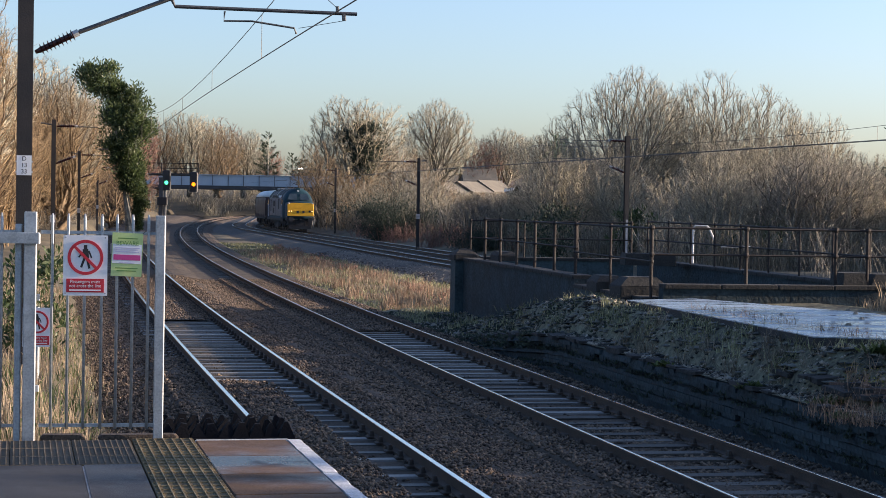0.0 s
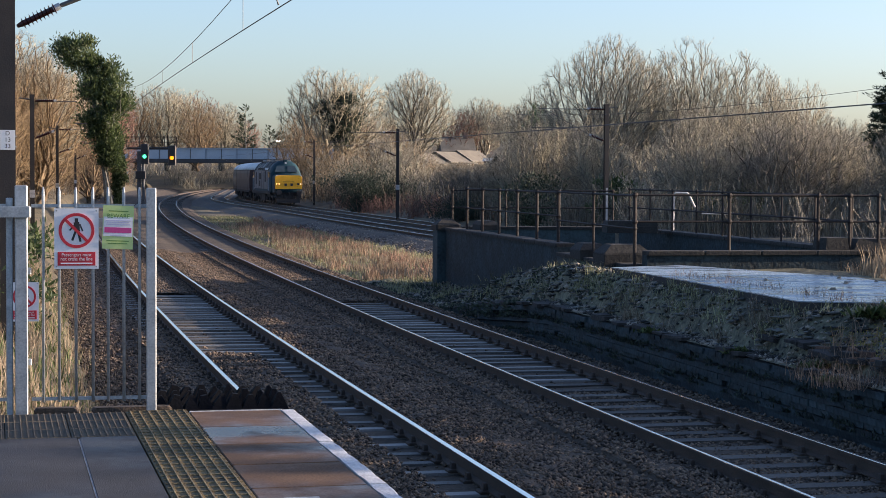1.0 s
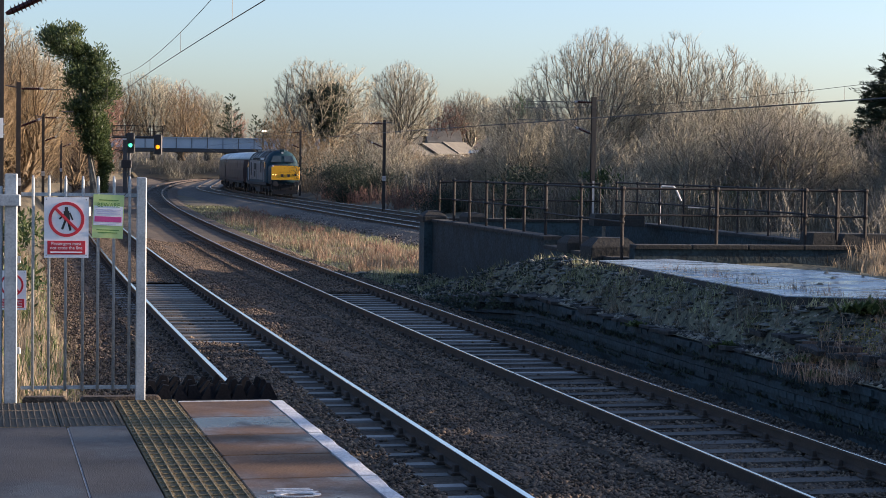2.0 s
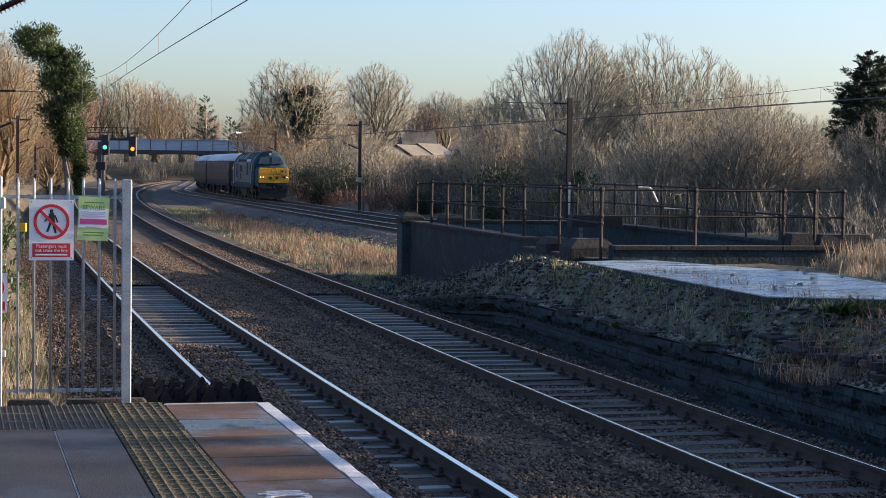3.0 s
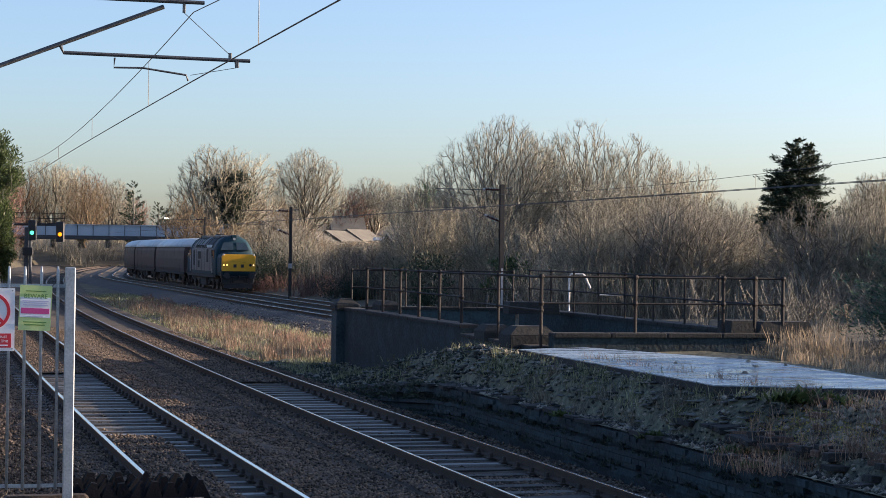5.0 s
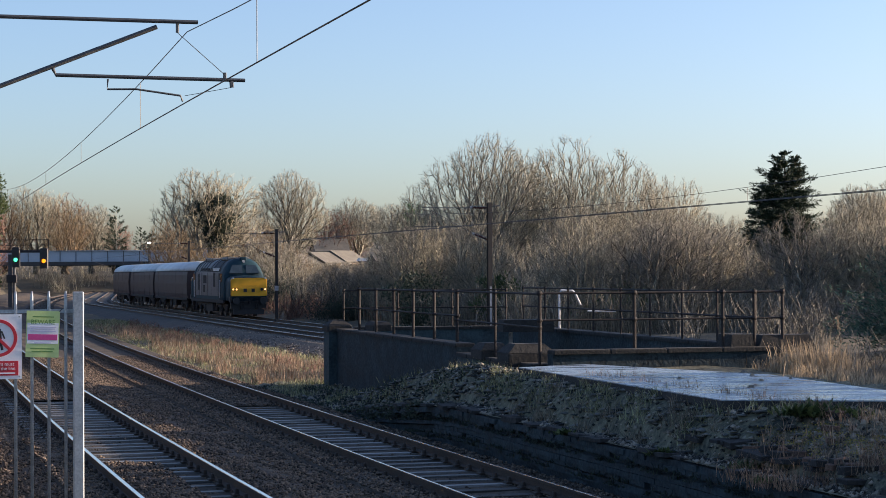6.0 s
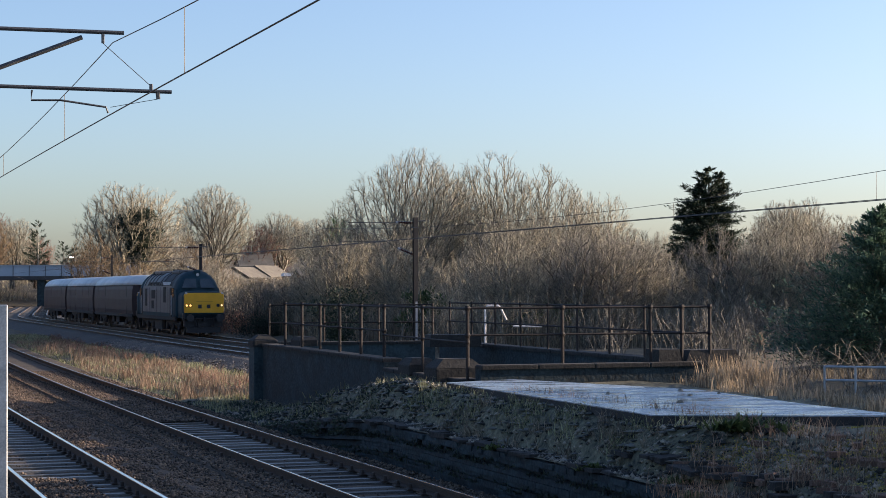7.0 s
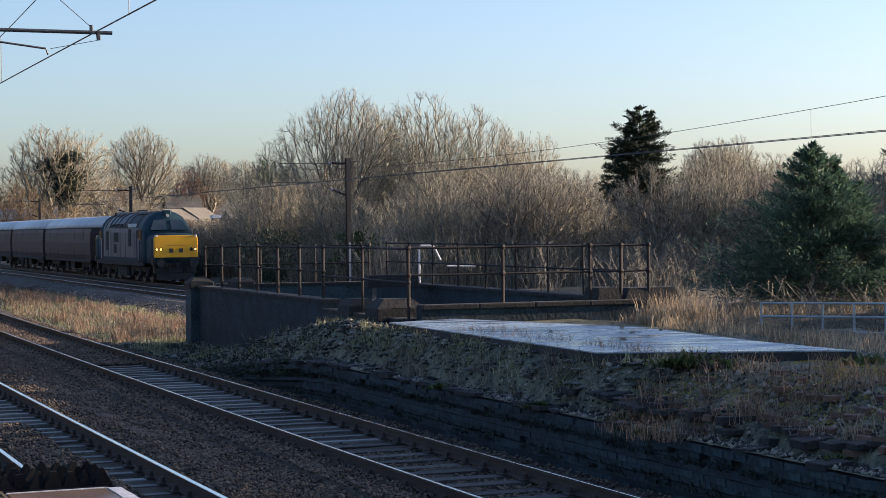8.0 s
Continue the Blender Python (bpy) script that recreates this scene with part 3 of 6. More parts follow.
def warning_sign(m, posts=False):
    """White board: a red ring with a bar over a dark figure, and red wording below."""
    s = thing("warning_sign", "white board with a red prohibition ring and red wording panel", "sign", m, "warning signs")
    w, h = 0.335, 0.465
    part("board", Geo().box((0, 0, 0), (w, 0.006, h)), M_SIGN, s)
    y = -0.005
    ring = ring_geo(0.112, 0.135, y - 0.002, y + 0.002)
    ring.v = [(a, b, c + 0.062) for a, b, c in ring.v]
    part("red_ring", ring, M_RED, s)
    d = Geo().box((0, 0, 0), (0.235, 0.004, 0.022), m=Matrix.Translation((0, y - 0.003, 0.062)) @ Matrix.Rotation(radians(45), 4, "Y"))
    part("red_bar", d, M_RED, s)
    fig = Geo()
    for c, size, a in (((0.0, 0.142), (0.026, 0.03), 0), ((0.003, 0.09), (0.042, 0.075), -6), ((-0.018, 0.025), (0.017, 0.085), 20), ((0.02, 0.02), (0.017, 0.09), -14), ((-0.032, 0.085), (0.012, 0.06), 42), ((0.036, 0.085), (0.012, 0.06), -22)):
        fig.box((0, 0, 0), (size[0], 0.003, size[1]), m=Matrix.Translation((c[0], y + 0.001, c[1])) @ Matrix.Rotation(radians(a), 4, "Y"))
    part("pictogram", fig, M_BLACK, s, "black pictogram of plain bars")
    part("red_panel", Geo().box((0, y, -0.155), (0.285, 0.004, 0.105)), M_RED, s)
    text("wording", "Passengers must", 0.036, M_SIGN, s, 0, y - 0.004, -0.125, 0.95)
    text("wording", "not cross the line", 0.036, M_SIGN, s, 0, y - 0.004, -0.157, 0.95)
    part("wording_bar", Geo().box((0, y - 0.003, -0.190), (0.24, 0.002, 0.010)), M_SIGN, s, "line of small wording as a bar")
    for sx_ in (-0.15, 0.15):
        for sz in (-0.215, 0.215):
            part("screw", Geo().tube([(sx_, 0, sz), (sx_, -0.006, sz)], 0.006, 8), M_GALV, s)
    if posts:
        part("sign_post", Geo().tube([(0, 0.03, -1.2), (0, 0.03, 0.24)], 0.03, 10), M_GALV, s)
    return s


def beware_sign(m):
    s = thing("beware_sign", "lime green and white notice with a magenta band", "sign", m)
    part("board", Geo().box((0, 0, 0), (0.235, 0.005, 0.335)), M_LIME, s)
    part("white_band", Geo().box((0, -0.004, 0.005), (0.222, 0.003, 0.15)), M_SIGN, s)
    part("magenta_band", Geo().box((0, -0.006, -0.022), (0.205, 0.003, 0.042)), M_PINK, s)
    text("wording", "BEWARE", 0.047, M_GREENTEXT, s, 0.0, -0.0065, 0.086, 0.95)
    for z, w, mt in ((0.125, 0.15, M_GREENTEXT), (0.052, 0.19, M_PALE), (0.038, 0.17, M_PALE), (0.022, 0.18, M_PALE), (-0.062, 0.12, M_PALE), (-0.105, 0.17, M_GREENTEXT), (-0.125, 0.15, M_GREENTEXT)):
        part("wording_bar", Geo().box((0, -0.0075, z), (w, 0.002, 0.007)), mt, s, "line of unreadable wording as a bar")
    part("cable_tie", Geo().tube([(0.115, -0.006, 0.165), (0.135, 0.0, 0.19)], 0.003, 5), M_BLACK, s)


build_fence()
warning_sign(FE @ pose(-0.570, -0.025, 2.248))
beware_sign(FE @ pose(-0.255, -0.025, 2.335, 0, 2, 0))
warning_sign(pose(-4.50, 21.7, 1.22, 0, 0, 8), True)


def build_guard():
    """Black rubber anti-trespass pyramids beyond the platform end."""
    g = thing("trespass_guard", "row of black rubber pyramid trespass guards", "trespass guard", FE @ pose(0.02, 0.14, 0.88))
    r = random.Random(4)
    part("base_mat", Geo().box((0.50, 0.45, -0.24), (1.04, 1.0, 0.5)), M_RUBBER, g)
    for j in range(3):
        for i in range(9):
            m = Matrix.Translation((0.06 + 0.115 * i + 0.02 * r.random(), 0.10 + 0.30 * j, 0.045 + 0.02 * r.random())) @ Matrix.Rotation(0.5 * (r.random() - 0.5), 4, "Y")
            part("pyramid", Geo().box((0, 0, 0), (0.15, 0.24, 0.13), m=m, taper=0.10 + 0.25 * r.random()), M_RUBBER, g)


build_guard()

# ---- overhead line: near mast with its cantilever ----
U, N2 = Vector((0.977, 0.212, 0)).normalized(), Vector((-0.212, 0.977, 0)).normalized()
END = Vector((-0.985, 26.2, 0))


def cp(s_, z, d=0.0):
    """A place in the cantilever's plane: s_ metres from the arm's end, at height z."""
    return END + U * s_ + N2 * d + Vector((0, 0, z))


def insulator(parent, a, b):
    a, b = Vector(a), Vector(b)
    d = (b - a)
    pts, rad = [], []
    for i in range(9):
        q = 0.15 + 0.7 * i / 8
        for off, rr in ((-0.022, 0.042), (0.0, 0.088), (0.012, 0.042)):
            pts.append(a + d * (q + off))
            rad.append(rr)
    part("end_cap", Geo().tube([a + d * 0.82, a + d * 0.98], 0.05, 10), M_GALV, parent, "grey metal end cap")
    part("insulator", Geo().tube([a] + pts + [b], [0.025] + rad + [0.025], 10), M_CERAMIC, parent, "ribbed brown insulator")


def mast_geo(h, w=0.21):
    """An H-section steel column."""
    k, e, t = w / 2, w / 2 - 0.024, 0.012
    outline = [(-k, -k), (k, -k), (k, -e), (t, -e), (t, e), (k, e), (k, k), (-k, k), (-k, e), (-t, e), (-t, -e), (-k, -e)]
    return Geo().loft([[(x, y, z) for x, y in outline] for z in (0, h)])


def near_mast():
    base = cp(-4.59, -0.2)
    t = thing("overhead_line_mast", "dark steel mast carrying a cantilever over the platform track", "mast", Matrix.Translation(base) @ Matrix.Rotation(radians(12.2), 4, "Z"), "overhead line masts")
    part("column", mast_geo(7.4), M_MAST, t)
    part("footing", Geo().box((0, 0, 0.1), (0.7, 0.7, 0.35), bevel=0.04), M_SLABSIDE, t)
    pl = part("number_plate_board", Geo().box((0.0, -0.125, 3.39), (0.20, 0.008, 0.27)), M_SIGN, t, "white structure plate with black characters")
    for i, w in enumerate(("D", "13", "33")):
        text("plate_wording", w, 0.085, M_BLACK, t, 0, -0.132, 3.478 - 0.087 * i)
    for z in (3.30, 3.44):
        part("plate_strap", Geo().box((0, -0.118, z), (0.235, 0.008, 0.02)), M_GALV, t)
    inv = t.matrix_world.inverted()
    L = lambda s_, z: inv @ cp(s_, z)
    insulator(t, L(-4.46, 4.74), L(-3.87, 5.04))
    part("strut", Geo().tube([L(-3.87, 5.04), L(-1.22, 6.13)], 0.032, 8), M_TUBE, t, "sloping grey tube")
    insulator(t, L(-4.46, 6.20), L(-3.6, 6.20))
    part("top_tie", Geo().tube([L(-3.6, 6.20), L(-0.66, 6.21)], 0.028, 8), M_TUBE, t)
    part("registration_tube", Geo().tube([L(-2.61, 5.53), L(-2.57, 5.44), L(-0.01, 5.43)], 0.026, 8), M_TUBE, t)
    part("steady_arm", Geo().tube([L(-1.88, 5.40), L(-1.89, 5.265), L(-1.5, 5.275), L(-0.90, 5.20), L(-0.87, 5.12)], 0.015, 6), M_TUBE, t)
    part("clamp", Geo().tube([L(-0.94, 6.2), L(-0.94, 6.06)], 0.022, 6), M_TUBE, t)
    part("end_eye", Geo().tube([L(-0.20, 5.42), L(-0.19, 5.33)], 0.03, 6), M_TUBE, t)
    part("stay_eye", Geo().tube([L(-0.29, 5.44), L(-0.29, 5.53)], 0.025, 6), M_TUBE, t)
    part("stay_wire", Geo().tube([L(-0.94, 6.06), L(-0.29, 5.50)], 0.005, 4), M_WIRE, t)
    part("tail_wire", Geo().tube([L(-0.84, 5.20), L(-0.19, 5.33)], 0.004, 4), M_WIRE, t)


near_mast()


def far_mast(x, y, h, arm, z0=-0.3, band=1.9, reach=3.2, pale=False):
    """A line-side mast with a cantilever that reaches towards the track; arm is +1 (to the right) or -1."""
    t = thing("overhead_line_mast", "dark steel overhead line mast beside the track", "mast", pose(x, y, z0, 0, 0, 12), "overhead line masts")
    part("column", mast_geo(h - z0, 0.2 if pale else 0.17), M_MAST, t)
    if pale:
        part("pale_sleeve", Geo().box((0, -0.15, 1.25), (0.10, 0.03, 2.5)), M_BAND, t, "pale painted lower face")
    elif band:
        part("white_band", Geo().box((0, 0, band - z0), (0.21, 0.21, 0.3)), M_BAND, t)
    top = h - z0 - 0.25
    insulator(t, (0.1 * arm, 0, top), (0.95 * arm, 0, top + 0.02))
    part("top_tie", Geo().tube([(0.95 * arm, 0, top), (reach * arm, 0, top + 0.0)], 0.022, 6), M_TUBE, t)
    insulator(t, (0.1 * arm, 0, top - 1.45), (0.85 * arm, 0, top - 1.15))
    part("strut", Geo().tube([(0.85 * arm, 0, top - 1.15), ((reach - 0.4) * arm, 0, top - 0.1)], 0.014, 6), M_TUBE, t)
    part("registration_tube", Geo().tube([(1.6 * arm, 0, top - 0.85), ((reach + 0.4) * arm, 0, top - 0.85)], 0.018, 6), M_TUBE, t)
    part("back_stub", Geo().tube([(0, 0, top + 0.05), (-0.5 * arm, 0, top + 0.12)], 0.03, 5), M_TUBE, t)
    return t


for x, y, h in ((-15.05, 72.8, 5.75), (-22.9, 118, 5.65), (-30.3, 164, 5.6), (-36.0, 205, 5.5)):
    far_mast(x, y, h, 1, reach=1.7)
far_mast(8.55, 86, 6.0, -1, pale=True, z0=-0.35)
far_mast(-1.5, 117, 5.55, -1)
far_mast(-10.2, 176, 5.9, -1)
far_mast(-20.5, 262, 6.6, -1)
far_mast(19.3, 36, 6.2, -1)


def wire_run(name, fn, z_con, z_cat, sag, supports, off, label, catenary=True):
    """Contact and catenary wire between supports, with droppers."""
    t = thing(name, label, "overhead wire")
    con, cat = [], []
    for a, b in zip(supports, supports[1:]):
        def at(y):
            q = (y - a) / (b - a)
            return (*side(fn, y, off), z_cat - sag * 4 * q * (1 - q))
        for i in range(14):
            p = at(a + (b - a) * i / 14)
            con.append((p[0], p[1], z_con))
            cat.append(p)
        n = max(2, round((b - a) / 10.4))
        for i in range(n):
            y = a + (b - a) * (i + 0.5) / n
            p = at(y)
            if catenary and 6 < y < 140:
                part("dropper", Geo().tube([(p[0], p[1], z_con), p], 0.005, 4), M_WIRE, t)
    part("contact_wire", Geo().tube(con, 0.009, 5), M_WIRE, t)
    if catenary:
        part("catenary_wire", Geo().tube(cat, 0.007, 5), M_WIRE, t)


wire_run("overhead_wire", xa, 5.11, 6.06, 0.62, (-22, 25.9, 72.8, 118, 164, 205, 262), 0.14, "dark contact and catenary wires over the platform track")
wire_run("overhead_wire", xc, 4.70, 5.5, 0.5, (-14, 36, 86, 117, 176, 262, 330), 0.1, "dark contact and catenary wires over the train's track")
wire_run("overhead_wire", xd, 4.42, 5.5, 0.5, (-14, 36, 86, 117, 176, 262, 330), 0.1, "dark contact wire over the far track", False)


# ---- derelict platform between the lines ----
EDGE = 1.60


def dz(u, y):
    """Height of the disused platform: a shelf behind the brick face, a broken step, then a slope up to the slab."""
    k = smooth01((43.5 - y) / 11.5)
    edge = -0.30 + 0.71 * k
    inner = -0.3 + 1.27 * smooth01((46.5 - y) / 12.5) - 0.45 * smooth01((u - 5.6) / 3.0)
    near = smooth01((23.6 - y) / 4.2)
    rag = 0.10 * noise.noise((y * 0.9, 0, 4)) + 0.05 * noise.noise((y * 3.1, 0, 6))
    step = 0.17 * k * smooth01((u - 0.42 - rag) / 0.12)
    n = 0.10 * noise.noise((u * 1.5, y * 1.5, 2)) + 0.05 * noise.noise((u * 5, y * 5, 8))
    return edge + step + (inner - edge - 0.17 * k) * smooth01((u - 0.40) / (0.5 + 1.8 * near)) + n * smooth01(u / 0.5) * (1 - 0.45 * near)


def dplace(u, y):
    x, yy = side(xb, y, EDGE + u)
    return x, yy, dz(u, y)


def build_derelict():
    us = [0, 0.12, 0.25, 0.34, 0.40, 0.46, 0.52, 0.6, 0.7, 0.8, 0.9, 1.0, 1.1, 1.2, 1.35, 1.6, 1.9, 2.3, 2.8, 3.4, 4.2, 5.2, 6.4, 7.6, 9.0, 10.5, 12.5]
    ys = np.arange(-12, 52.6, 0.3)
    g = Geo()
    k = len(us)
    g.add([dplace(u, y) for y in ys for u in us], [(j * k + i, j * k + i + 1, (j + 1) * k + i + 1, (j + 1) * k + i) for j in range(len(ys) - 1) for i in range(k - 1)])
    setting("derelict_platform", g, M_RUBBLE, "overgrown rubble surface of a disused platform", True)
    w = Geo()
    rings = []
    prof = ((0.35, -0.9), (0.35, 0.0), (-0.05, 0.0), (-0.07, -0.09), (0.03, -0.11), (0.05, -0.20), (-0.03, -0.22), (-0.05, -0.30), (0.05, -0.33), (0.03, -0.46), (-0.02, -0.48), (-0.03, -0.57), (0.0, -0.66), (-0.16, -0.86))
    for k, y in enumerate(np.arange(-12, 52.6, 0.28)):
        z = dz(0, y) - 0.03
        flat = smooth01((43 - y) / 8)
        ring = []
        for o, dzz in prof:
            jit = 0.035 * noise.noise((y * 1.3, dzz * 9, 1)) + 0.02 * noise.noise((y * 4.1, dzz * 13, 5))
            x, yy = side(xb, y, EDGE + 0.06 + (o if o > 0.3 else o * flat) + jit * (0 if o > 0.3 else 1))
            ring.append((x, yy, z + dzz * (0.4 + 0.6 * flat) + 0.02 * noise.noise((y * 2, dzz * 3, 7)) if dzz > -0.8 else -0.9))
        rings.append(ring)
    w.loft(rings)
    w.f = [f[::-1] for f in w.f]
    return setting("wall_derelict_platform", w, M_BRICK, "dark teal brick face of a disused platform")


derelict_wall = build_derelict()


def build_slab():
    pts = [(3.58, 33.0), (5.18, 24.2), (8.42, 23.45), (7.85, 25.9), (7.3, 30.0), (4.9, 34.0)]
    g = Geo()
    n = len(pts)
    c = Vector((6.2, 28.8, 0))
    def ring(z, s):
        return [((Vector((x, y, 0)) - c) * s + c) + Vector((0, 0, z)) for x, y in pts]
    s_ = thing("concrete_slab", "wet pale concrete slab, reflected sky also put into its colour", "slab")
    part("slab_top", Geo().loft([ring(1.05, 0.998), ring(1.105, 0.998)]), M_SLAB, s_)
    part("slab_edge", Geo().loft([ring(0.6, 1.0), ring(1.09, 1.0)]), M_SLABSIDE, s_, "dark slab edge")
    r = random.Random(9)
    for i in range(6):
        x, y = 5.6 + 2.4 * r.random(), 26 + 6 * r.random()
        d = thing("stone_fragment", "small dark stone lying on the wet slab", "stone", pose(x, y, 1.105, 0, 0, 360 * r.random()), "stones on the slab")
        part("fragment", Geo().box((0, 0, 0.017), (0.07 + 0.05 * r.random(), 0.06, 0.035), taper=0.6, bevel=0.012), M_DEBRIS, d)


build_slab()


def wall_run(name, p, q, thick, z0, z1, cap, label):
    p, q = Vector((*p, 0)), Vector((*q, 0))
    d = q - p
    a = math.atan2(d.y, d.x)
    m = (p + q) / 2
    t = setting(name, Geo().box((m.x, m.y, (z0 + z1 - 0.08) / 2), (d.length, thick, z1 - z0 - 0.08), a), M_BRICK, label)
    n = max(1, int(d.length / 0.9))
    for i in range(n):
        c = p + d * (i + 0.5) / n
        part("coping_stone", Geo().box((c.x, c.y, z1 - 0.04), (d.length / n - 0.012, thick + 0.08, 0.08), a, bevel=0.02), M_CAPSTONE, t)
    return t


wall_run("wall_stairwell_1", (0.98, 51.7), (3.28, 40.1), 0.36, -0.7, 1.27, True, "dark teal brick stairwell wall")
wall_run("wall_stairwell_2", (3.28, 40.1), (4.22, 34.7), 0.36, -0.3, 1.08, True, "dark teal brick stairwell wall")
wall_run("wall_stairwell_3", (4.35, 34.55), (8.75, 35.45), 0.30, 0.5, 1.34, True, "dark teal brick stairwell wall")
wall_run("wall_stairwell_4", (8.85, 35.6), (5.75, 51.2), 0.36, -0.3, 1.34, True, "dark teal brick stairwell wall")
wall_run("wall_stairwell_5", (1.25, 51.95), (5.55, 52.2), 0.36, -0.3, 1.30, True, "dark teal brick stairwell wall")


def block(x, y, z0, sx_, sy_, h, rz, taper, label, mat=None):
    b = thing("capstone", label, "stone block", pose(x, y, z0, 0, 0, rz), "stairwell capstones")
    part("stone", Geo().box((0, 0, h * 0.3), (sx_, sy_, h * 0.6), bevel=0.02), mat or M_CAPSTONE, b)
    part("weathered_top", Geo().box((0, 0, h * 0.8), (sx_ * 0.995, sy_ * 0.995, h * 0.4), taper=taper), mat or M_CAPSTONE, b)


def build_pier():
    p = thing("brick_pier", "dark brick end pier of the stairwell wall", "pier", pose(0.82, 51.95, 0, 0, 0, 12))
    part("shaft", Geo().box((0, 0, 0.25), (0.62, 0.62, 1.9)), M_BRICK, p)
    part("cap", Geo().box((0, 0, 1.29), (0.70, 0.70, 0.2), bevel=0.05), M_CAPSTONE, p)
    part("rounded_top", Geo().box((0, 0, 1.44), (0.6, 0.6, 0.12), taper=0.5), M_CAPSTONE, p)


build_pier()
block(1.85, 49.7, 1.27, 1.05, 0.5, 0.24, 100, 0.7, "dark capstone lying on the stairwell wall")
block(3.62, 38.2, 1.02, 0.85, 0.6, 0.33, 100, 0.62, "dark capstone at the broken end of the wall")
block(4.05, 35.75, 1.0, 0.95, 0.75, 0.42, 12, 0.6, "brown weathered capstone at the wall's corner")
block(5.4, 46.8, 1.30, 1.3, 0.7, 0.30, 6, 0.95, "dark square masonry block inside the stairwell")
block(8.08, 35.7, 0.85, 0.5, 0.7, 0.72, 12, 0.85, "dark end pier of the stairwell wall")
block(9.0, 35.85, 0.85, 1.25, 0.6, 0.70, 12, 0.78, "brick end block with a sloping cap")


def railing(points, gap, z0, z1, label, thick=0.028):
    """Posts along a line with a top and a middle rail."""
    t = thing("railing", label, "railing")
    tops, mids = [], []
    for a, b in zip(points, points[1:]):
        a, b = Vector((*a, 0)), Vector((*b, 0))
        n = max(1, round((b - a).length / gap))
        for i in range(n + (1 if b == Vector((*points[-1], 0)) else 0)):
            c = a + (b - a) * i / n
            p = part("post", Geo().tube([(c.x, c.y, z0), (c.x, c.y, z1 - 0.03), (c.x, c.y, z1 + 0.04)], [thick, thick, thick * 1.3], 8), M_RUSTRAIL, t)
            for z in (z1, z0 + 0.53 * (z1 - z0)):
                part("boss", Geo().tube([(c.x, c.y, z - 0.045), (c.x, c.y, z), (c.x, c.y, z + 0.045)], [thick * 1.1, thick * 1.75, thick * 1.1], 8), M_RUSTRAIL, p)
        e = (b - a).normalized() * 0.02
        part("top_rail", Geo().tube([a + Vector((0, 0, z1)), b + Vector((0, 0, z1))], 0.021, 8), M_RUSTRAIL, t)
        part("middle_rail", Geo().tube([a + Vector((0, 0, z0 + 0.53 * (z1 - z0))), b + Vector((0, 0, z0 + 0.53 * (z1 - z0)))], 0.019, 8), M_RUSTRAIL, t)


railing([(1.365, 50.1), (3.17, 40.8)], 1.86, 1.26, 2.36, "rusty tubular railing on the stairwell wall", 0.036)
railing([(3.17, 40.8), (4.17, 34.65)], 3.1, 1.05, 2.37, "rusty tubular railing on the stairwell wall")
railing([(4.17, 34.65), (6.0, 35.0), (7.77, 35.4), (8.4, 35.5), (8.98, 35.62)], 2.0, 1.32, 2.38, "rusty tubular railing across the stairwell end", 0.034)
railing([(8.6, 36.2), (5.8, 50.6)], 1.85, 1.32, 2.36, "rusty tubular railing on the back stairwell wall", 0.024)
railing([(1.0, 52.0), (5.5, 52.1)], 1.6, 1.28, 2.30, "rusty tubular railing at the far stairwell end", 0.024)


def pale_fence():
    t = thing("tubular_fence", "pale grey tubular steel fence in dead grass", "fence")
    a, b = Vector((12.1, 38.2, 0)), Vector((18.6, 34.0, 0))
    d = (b - a)
    for i in range(13):
        c = a + d * i / 12
        part("post", Geo().tube([(c.x, c.y, 0.2), (c.x, c.y, 1.12)], 0.028, 8), M_GALV, t)
    for z in (1.10, 0.82, 0.50):
        part("fence_rail", Geo().tube([(a.x, a.y, z), (b.x, b.y, z)], 0.024, 8), M_GALV, t)


pale_fence()


# made-up board and post: the pale colour stands in for a sun glint
def glint_board():
    t = thing("glint_board", "made-up narrow pale board standing in for a sun glint behind the conifer", "board", pose(21.75, 75, hz(21.75, 75), 0, -14, 20))
    part("post", Geo().box((0, 0.04, 0.55), (0.05, 0.05, 1.1)), M_TIMBER, t)
    part("board", Geo().box((0, 0, 0.85), (0.17, 0.03, 0.6), bevel=0.008), M_STRAWSUN, t)


glint_board()


def bent_rail(x, y, w):
    t = thing("handrail", "white bent tubular handrail beyond the tracks", "handrail", pose(x, y, 0.2, 0, 0, 8))
    part("tube", Geo().tube([(0, 0, 0), (0, 0, 1.72), (0.08, 0, 1.84), (0.55, 0, 1.84), (0.66, 0, 1.74), (0.9, 0, 1.25)], 0.045, 8), M_WHITE, t)
    part("cross_tube", Geo().tube([(1.2, 0, 1.0), (2.4, 0, 0.98)], 0.04, 8), M_WHITE, t)


bent_rail(10.35, 76, 1)


